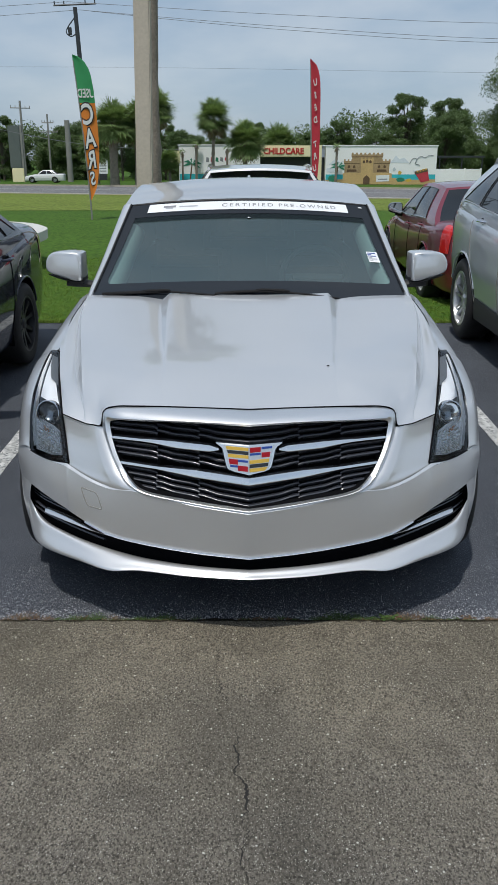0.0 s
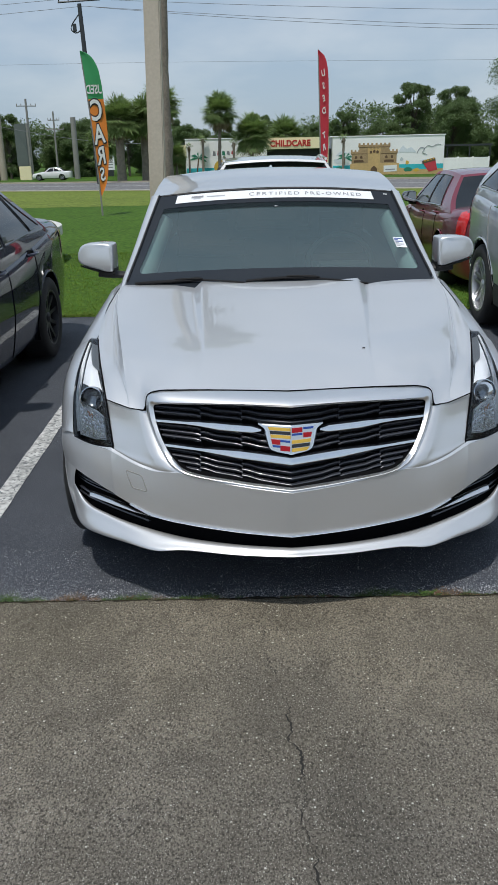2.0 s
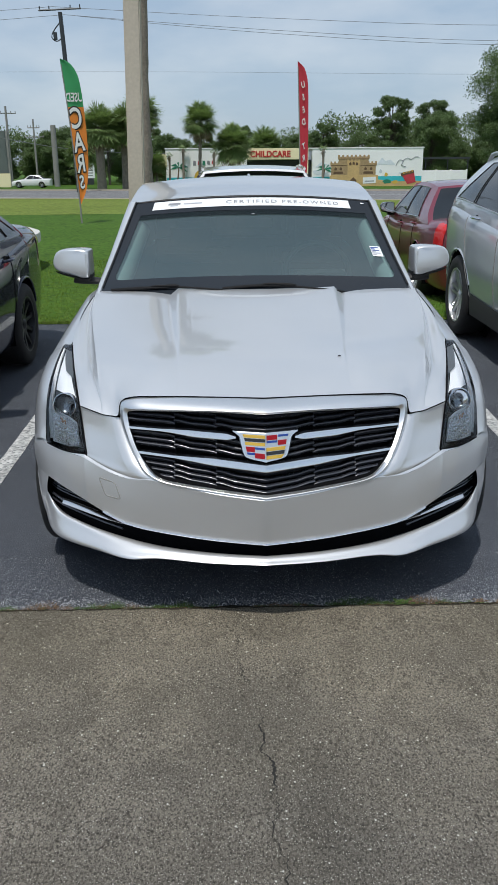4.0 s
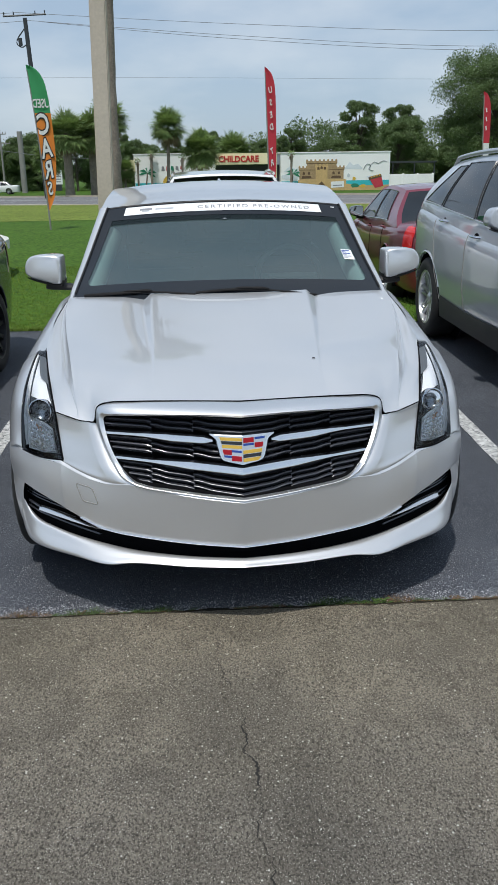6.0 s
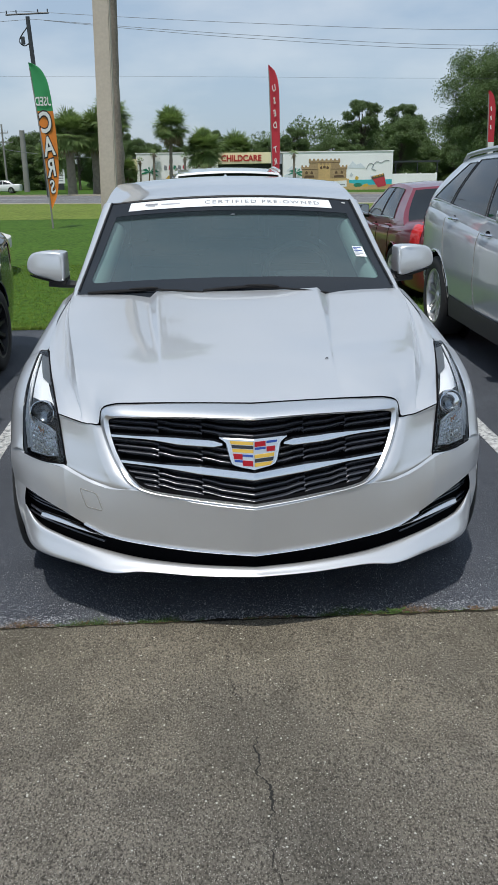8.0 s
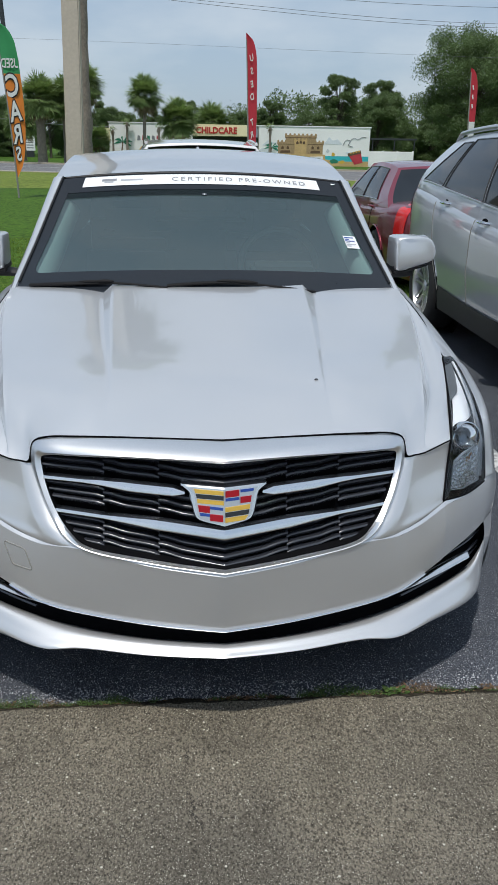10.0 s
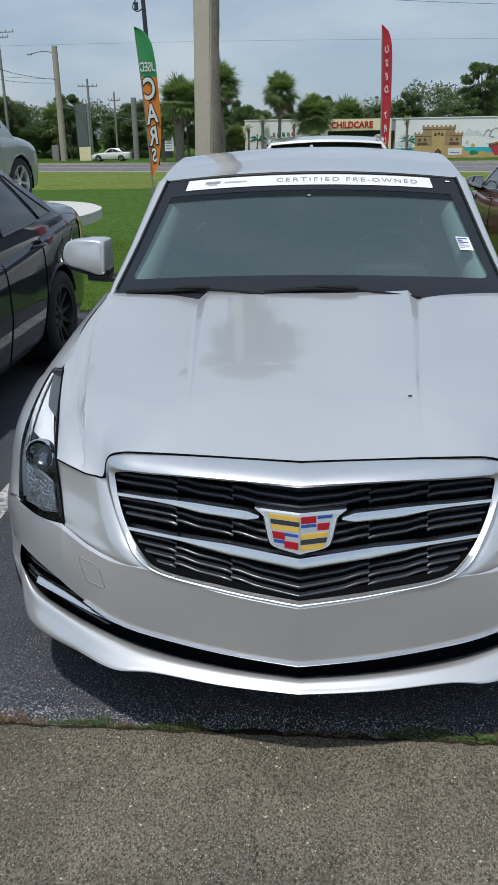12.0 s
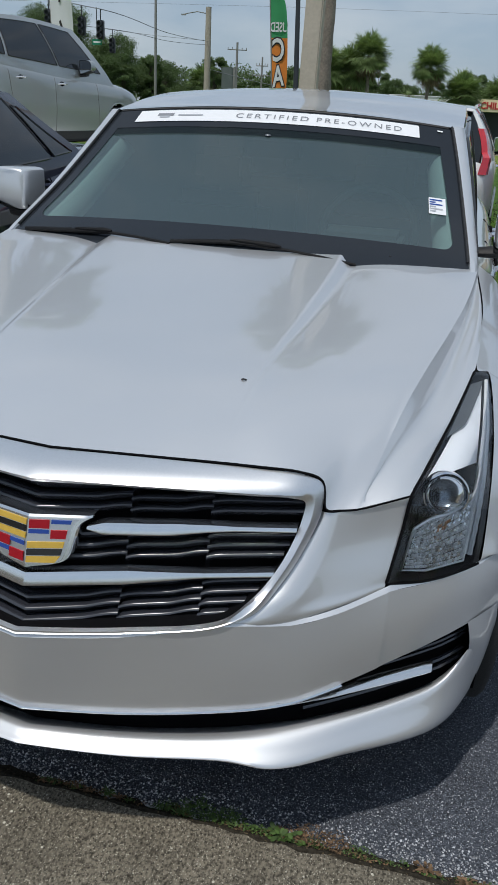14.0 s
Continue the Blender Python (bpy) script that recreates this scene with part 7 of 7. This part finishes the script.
bm = BM()
box(bm, -0.45, 0.45, -0.1, 0.1, 0, 0.75)
part("base", bm, POLE_DARK, notice)

# far white sedan on the road
far_car = thing("sedan", "small white sedan stopped on the far road", "car", -27.0, 103.5, -0.98, -90)
S = sedan_shape(4.7, 0.9, 1.42)
car_parts(far_car, S, WHITE_PAINT, (0.88, 3.64), 0.33, 0.79, ALLOY, 6, SEDAN_WINDOWS)

# ---- feather flags ----
def feather_flag(x, y, base, top, width, lean, colours, label, letters, yaw=0):
    """Curved pole with a tall cloth; colours are (height fraction, material) from the top down."""
    ob = thing("feather_flag", label, "flag", x, y, base, yaw, "feather flags")
    h = top - base
    line = lambda f: (lean * (f ** 1.5), 0.0, h * f)
    bm = BM()
    tube(bm, [line(f) for f in np.linspace(0, 0.97, 20)], list(np.linspace(0.03, 0.015, 20)), 6)
    part("pole", bm, POLE_GREY, ob)
    def cloth(f, s):
        """s from 0 at the pole to 1 at the free edge."""
        w = width * val([(0.13, 0.12), (0.22, 0.55), (0.4, 0.85), (0.7, 1.0), (0.88, 0.98), (0.95, 0.75), (0.985, 0.42), (1.0, 0.06)], f)
        px, py, pz = line(f)
        return (px + w * s - 0.01, 0.10 * width * math.sin(9 * f + 3 * s) * s, pz + 0.0 * s)
    f1 = 1.0
    for f0, tone in colours:
        bm = BM()
        sheet(bm, [[cloth(f, s) for s in np.linspace(0, 1, 8)] for f in np.linspace(f1, f0, 26)])
        part("cloth", bm, tone, ob)
        f1 = f0
    for ch, f, s, sz, turn, tone, edge in letters:
        for off, t in ((0.0, tone),) + (((0.012, FLAG_BLACK),) if edge else ()):
            c = cloth(f, s)
            fat = 0.02 + (0.05 if off else 0.0)
            m = Matrix.Translation((c[0], c[1] - 0.03 + off, c[2])) @ Matrix.Rotation(radians(90), 4, "X") @ Matrix.Diagonal((-0.62, 1, 1, 1)) @ Matrix.Rotation(radians(turn), 4, "Z")
            words(ch, sz, t, ob, m, depth=0.002, bold=fat * sz)
    return ob


feather_flag(-5.04, 27, -0.22, 4.62, 0.50, -0.30, ((0.72, FLAG_GREEN), (0.13, FLAG_ORANGE)), "green and orange feather flag lettered USED CARS, seen from behind",
             [("USED", 0.775, 0.50, 0.35, 0, FLAG_WHITE, False), ("C", 0.650, 0.46, 0.84, -8, FLAG_WHITE, True), ("A", 0.505, 0.46, 0.78, -8, FLAG_WHITE, True), ("R", 0.375, 0.48, 0.72, -8, FLAG_WHITE, True), ("S", 0.262, 0.5, 0.55, -8, FLAG_WHITE, True)])
RED_WORDS = [(c, 0.86 - 0.075 * i, 0.5, 0.26, -18, FLAG_WHITE, False) for i, c in enumerate("USED TRUCK")]
feather_flag(1.98, 27, -0.22, 4.50, 0.30, -0.12, ((0.13, FLAG_RED),), "red feather flag with white letters, seen from behind", RED_WORDS)
feather_flag(9.75, 29.7, -0.22, 3.95, 0.25, -0.15, ((0.60, FLAG_RED), (0.13, FLAG_WHITE)), "red and white feather flag on the lawn with unreadable white print", [("-", q, 0.5, 0.5, 72, FLAG_WHITE, False) for q in (0.86, 0.79, 0.72)])
feather_flag(-18.6, 40, -0.3, 7.0, 1.1, -0.2, ((0.72, FLAG_WHITE), (0.13, FLAG_WHITE)), "white feather flag with dark edge and unreadable print", [("-", 0.80, 0.5, 1.2, 90, FLAG_BLACK, False), ("-", 0.66, 0.5, 1.2, 60, FLAG_BLACK, False)])

# ---- childcare building across the road ----
school = thing("building", "white single-storey childcare building with seaside mural", "building", 0, 92, -0.92)
WT = 3.95
def wall_box(name, x0, x1, z0, z1, y0, y1, mat_, bevel=0.02):
    bm = BM()
    box(bm, x0, x1, y0, y1, z0, z1, bevel)
    return part(name, bm, mat_, school)


wall_r = wall_box("wall", 8.2, 20.1, 0, WT - 0.05, 0, 9, WALL_WHITE)
wall_l = wall_box("wall", -7.5, 1.2, 0, WT + 0.02, 0, 9, WALL_WHITE)
wall_box("wall", 1.2, 8.2, 0, 2.8, 1.6, 9, POLE_DARK)
wall_box("sign_band", 1.15, 7.3, 2.85, WT + 0.03, -0.25, 1.8, CREAM)
wall_box("column", 7.25, 7.75, 0, WT + 0.03, -0.3, 0.3, CREAM)
wall_box("side_band", -8.4, -7.4, 2.2, WT - 0.5, -0.1, 0.5, CREAM)
wall_box("coping", 7.9, 20.2, WT - 0.05, WT + 0.05, -0.06, 9, WALL_WHITE)
wall_box("coping", -7.6, 1.2, WT + 0.02, WT + 0.12, -0.06, 9, WALL_WHITE)
wall_box("canopy", 20.1, 25.5, 2.75, 2.95, 1.0, 5.0, POLE_DARK)
for x in (20.6, 23.0, 25.2):
    wall_box("canopy_post", x, x + 0.12, 0, 2.75, 1.0, 1.12, POLE_DARK)
fence = thing("fence", "low white fence wall beside the building", "fence", 0, 92, -0.92)
bm = BM()
box(bm, 20.1, 25.0, 0.2, 0.4, 0, 1.6, 0.02)
part("panel", bm, WALL_WHITE, fence)
for x in (21.6, 23.2, 24.9):
    bm = BM()
    box(bm, x, x + 0.14, 0.15, 0.45, 0, 1.68, 0.02)
    part("post", bm, WALL_WHITE, fence)
words("CHILDCARE", 0.86, SIGN_RED, school, basis((3.68, -0.27, 3.38), (1, 0, 0), (0, 0, 1)), depth=0.03, bold=0.03, width=4.3)


def paint(parent, outline, mat_, name="mural_shape", lift=0.012):
    bm = BM()
    prism(bm, outline, -lift)
    return part(name, bm, mat_, parent, smooth=False)


def blob(cx, cz, rx, rz, n=14, seed=0, rough=0.0):
    r = np.random.default_rng(seed)
    return [(cx + rx * math.cos(6.283 * k / n) * (1 + rough * r.normal()), cz + rz * math.sin(6.283 * k / n) * (1 + rough * r.normal())) for k in range(n)]


paint(wall_r, [(8.25, 0.5), (20.05, 0.5), (20.05, 1.05), (8.25, 1.05)], AQUA)
paint(wall_r, [(8.25, 0.02), (20.05, 0.02), (20.05, 0.55), (17, 0.5), (15.5, 0.7), (8.25, 0.5)], SAND, lift=0.018)
paint(wall_l, [(-7.45, 0.4), (1.1, 0.4), (1.1, 1.1), (-7.45, 1.1)], AQUA)
paint(wall_l, blob(-3.6, 1.1, 0.9, 0.8), YELLOW, lift=0.014)
def tower(x0, x1, z0, z1, tone, lift, teeth=0.22, flare=0.1):
    """Painted sandcastle tower with a flared, notched top."""
    n = 2 * int((x1 - x0) / (2 * teeth)) + 1
    bm = BM()
    prism(bm, [(x0 + flare, z0), (x0 + flare, z1 - 0.35), (x0, z1 - 0.2), (x0, z1), (x1, z1), (x1, z1 - 0.2), (x1 - flare, z1 - 0.35), (x1 - flare, z0)], -lift)
    for k in range(0, n, 2):
        a, b = x0 + (x1 - x0) * k / n, x0 + (x1 - x0) * (k + 1) / n
        prism(bm, [(a, z1 - 0.01), (a + 0.02, z1 + 0.17), (b - 0.02, z1 + 0.17), (b, z1 - 0.01)], -lift)
    part("mural_tower", bm, tone, wall_r, smooth=False)


tower(10.95, 14.35, 0.6, 3.08, CASTLE, 0.030)
tower(10.15, 11.95, 0.6, 2.42, CASTLE, 0.036)
tower(13.35, 15.15, 0.6, 2.42, CASTLE, 0.036)
tower(11.95, 13.35, 0.6, 2.62, SAND, 0.042, 0.18, 0.06)
paint(wall_r, [(10.1, 0.05), (10.1, 1.15), (10.5, 1.22), (15.0, 1.22), (15.35, 1.15), (15.35, 0.05)], SAND, lift=0.048)
for x0, x1, z in ((10.2, 11.9, 2.16), (13.4, 15.1, 2.16), (11.0, 14.3, 2.82)):
    paint(wall_r, [(x0, z), (x1, z), (x1, z + 0.05), (x0, z + 0.05)], CASTLE_DARK, "mural_shade", 0.050)
for cx, cz in ((10.72, 1.86), (11.28, 1.86), (12.3, 2.36), (12.65, 2.42), (13.0, 2.36), (13.95, 1.86), (14.55, 1.86)):
    paint(wall_r, [(cx - 0.13, cz - 0.16), (cx + 0.13, cz - 0.16), (cx + 0.13, cz + 0.04), (cx, cz + 0.16), (cx - 0.13, cz + 0.04)], CASTLE_DARK, "mural_window", 0.054)
for cx in (11.02, 14.25):
    paint(wall_r, [(cx - 0.55, 1.32), (cx + 0.55, 1.32), (cx + 0.48, 1.56), (cx - 0.48, 1.56)], CASTLE_DARK, "mural_shade", 0.054)
paint(wall_r, [(12.3, 0.05), (12.3, 0.65), (12.65, 1.0), (13.0, 0.65), (13.0, 0.05)], CASTLE_DARK, lift=0.06)
paint(wall_r, [(13.7, 0.3), (15.1, 0.35), (15.1, 1.0), (13.7, 0.95)], WHITE_FILM, lift=0.065)
paint(wall_r, [(13.9, 0.5), (14.9, 0.52), (14.9, 0.62), (13.9, 0.6)], INK, lift=0.07)
paint(wall_r, [(18.55, 0.22), (19.45, 0.42), (19.2, 1.42), (17.9, 1.12)], MURAL_RED, "mural_drum", 0.04)
paint(wall_r, [(17.86, 1.04), (19.24, 1.36), (19.16, 1.66), (17.78, 1.34)], CASTLE_DARK, "mural_drum", 0.045)
for k in range(4):
    x, z = 18.05 + 0.30 * k, 1.26 + 0.07 * k
    paint(wall_r, [(x, z), (x + 0.14, z + 0.03), (x + 0.10, z + 0.20), (x - 0.04, z + 0.17)], YELLOW, "mural_drum", 0.050)
for pts in ([(15.2, 2.35), (15.7, 2.95), (16.1, 2.6), (16.6, 2.75), (17.1, 2.3)], [(8.6, 2.1), (9.2, 2.6), (9.8, 2.3), (10.1, 2.4)]):
    paint(wall_r, pts + [(pts[-1][0], pts[-1][1] - 0.1), (pts[0][0], pts[0][1] - 0.1)], PALE_WASH, "mural_cloud", 0.014)
for cx, cz, rx, rz, tone, seed in ((16.3, 0.5, 0.45, 0.22, MURAL_GREEN, 1), (17.2, 0.45, 0.3, 0.18, YELLOW, 2), (15.6, 1.55, 0.16, 0.18, MURAL_GREY, 3), (16.2, 1.2, 0.2, 0.2, YELLOW, 4), (9.0, 0.6, 0.5, 0.35, MURAL_GREEN, 5), (10.6, 0.45, 0.4, 0.2, MURAL_RED, 6), (18.4, 1.35, 0.9, 0.2, PALE_WASH, 7), (9.0, 1.5, 0.7, 0.25, PALE_WASH, 9)):
    paint(wall_r, blob(cx, cz, rx, rz, 16, seed, 0.12), tone, lift=0.025)
for w, x, s in ((wall_r, 9.3, 1.0), (wall_l, -6.4, 1.15)):
    paint(w, [(x, 0.5), (x + 0.14, 0.5), (x + 0.3 * s, 1.8 * s), (x + 0.2 * s, 1.85 * s)], CASTLE_DARK, lift=0.03)
    for k in range(6):
        a = -0.5 + 0.75 * k
        paint(w, [(x + 0.25 * s, 1.85 * s), (x + 0.25 * s + 0.5 * s * math.cos(a) + 0.1, 1.95 * s + 0.4 * s * math.sin(a)), (x + 0.25 * s + 0.9 * s * math.cos(a), 1.72 * s + 0.55 * s * math.sin(a)), (x + 0.25 * s + 0.4 * s * math.cos(a), 1.75 * s + 0.3 * s * math.sin(a))], MURAL_GREEN, lift=0.032)
for k in range(5):
    paint(wall_l, [(-4.6 + 0.5 * k, 2.3 + 0.05 * k), (-4.25 + 0.5 * k, 2.3), (-4.3 + 0.5 * k, 2.75), (-4.55 + 0.5 * k, 2.8)], (INK, MURAL_RED, MURAL_GREEN)[k % 3], "printed_bar")
bm = BM()
tube(bm, crv([(17.2, -0.02, 2.1), (17.6, -0.02, 2.7), (18.0, -0.02, 2.55), (17.8, -0.02, 2.2), (18.3, -0.02, 2.0)], 24), 0.035, 5)
tube(bm, crv([(17.9, -0.02, 2.5), (18.4, -0.02, 2.9), (18.8, -0.02, 2.75), (19.3, -0.02, 3.0), (19.7, -0.02, 2.95)], 24), 0.03, 5)
part("mural_squiggle", bm, INK, wall_r)
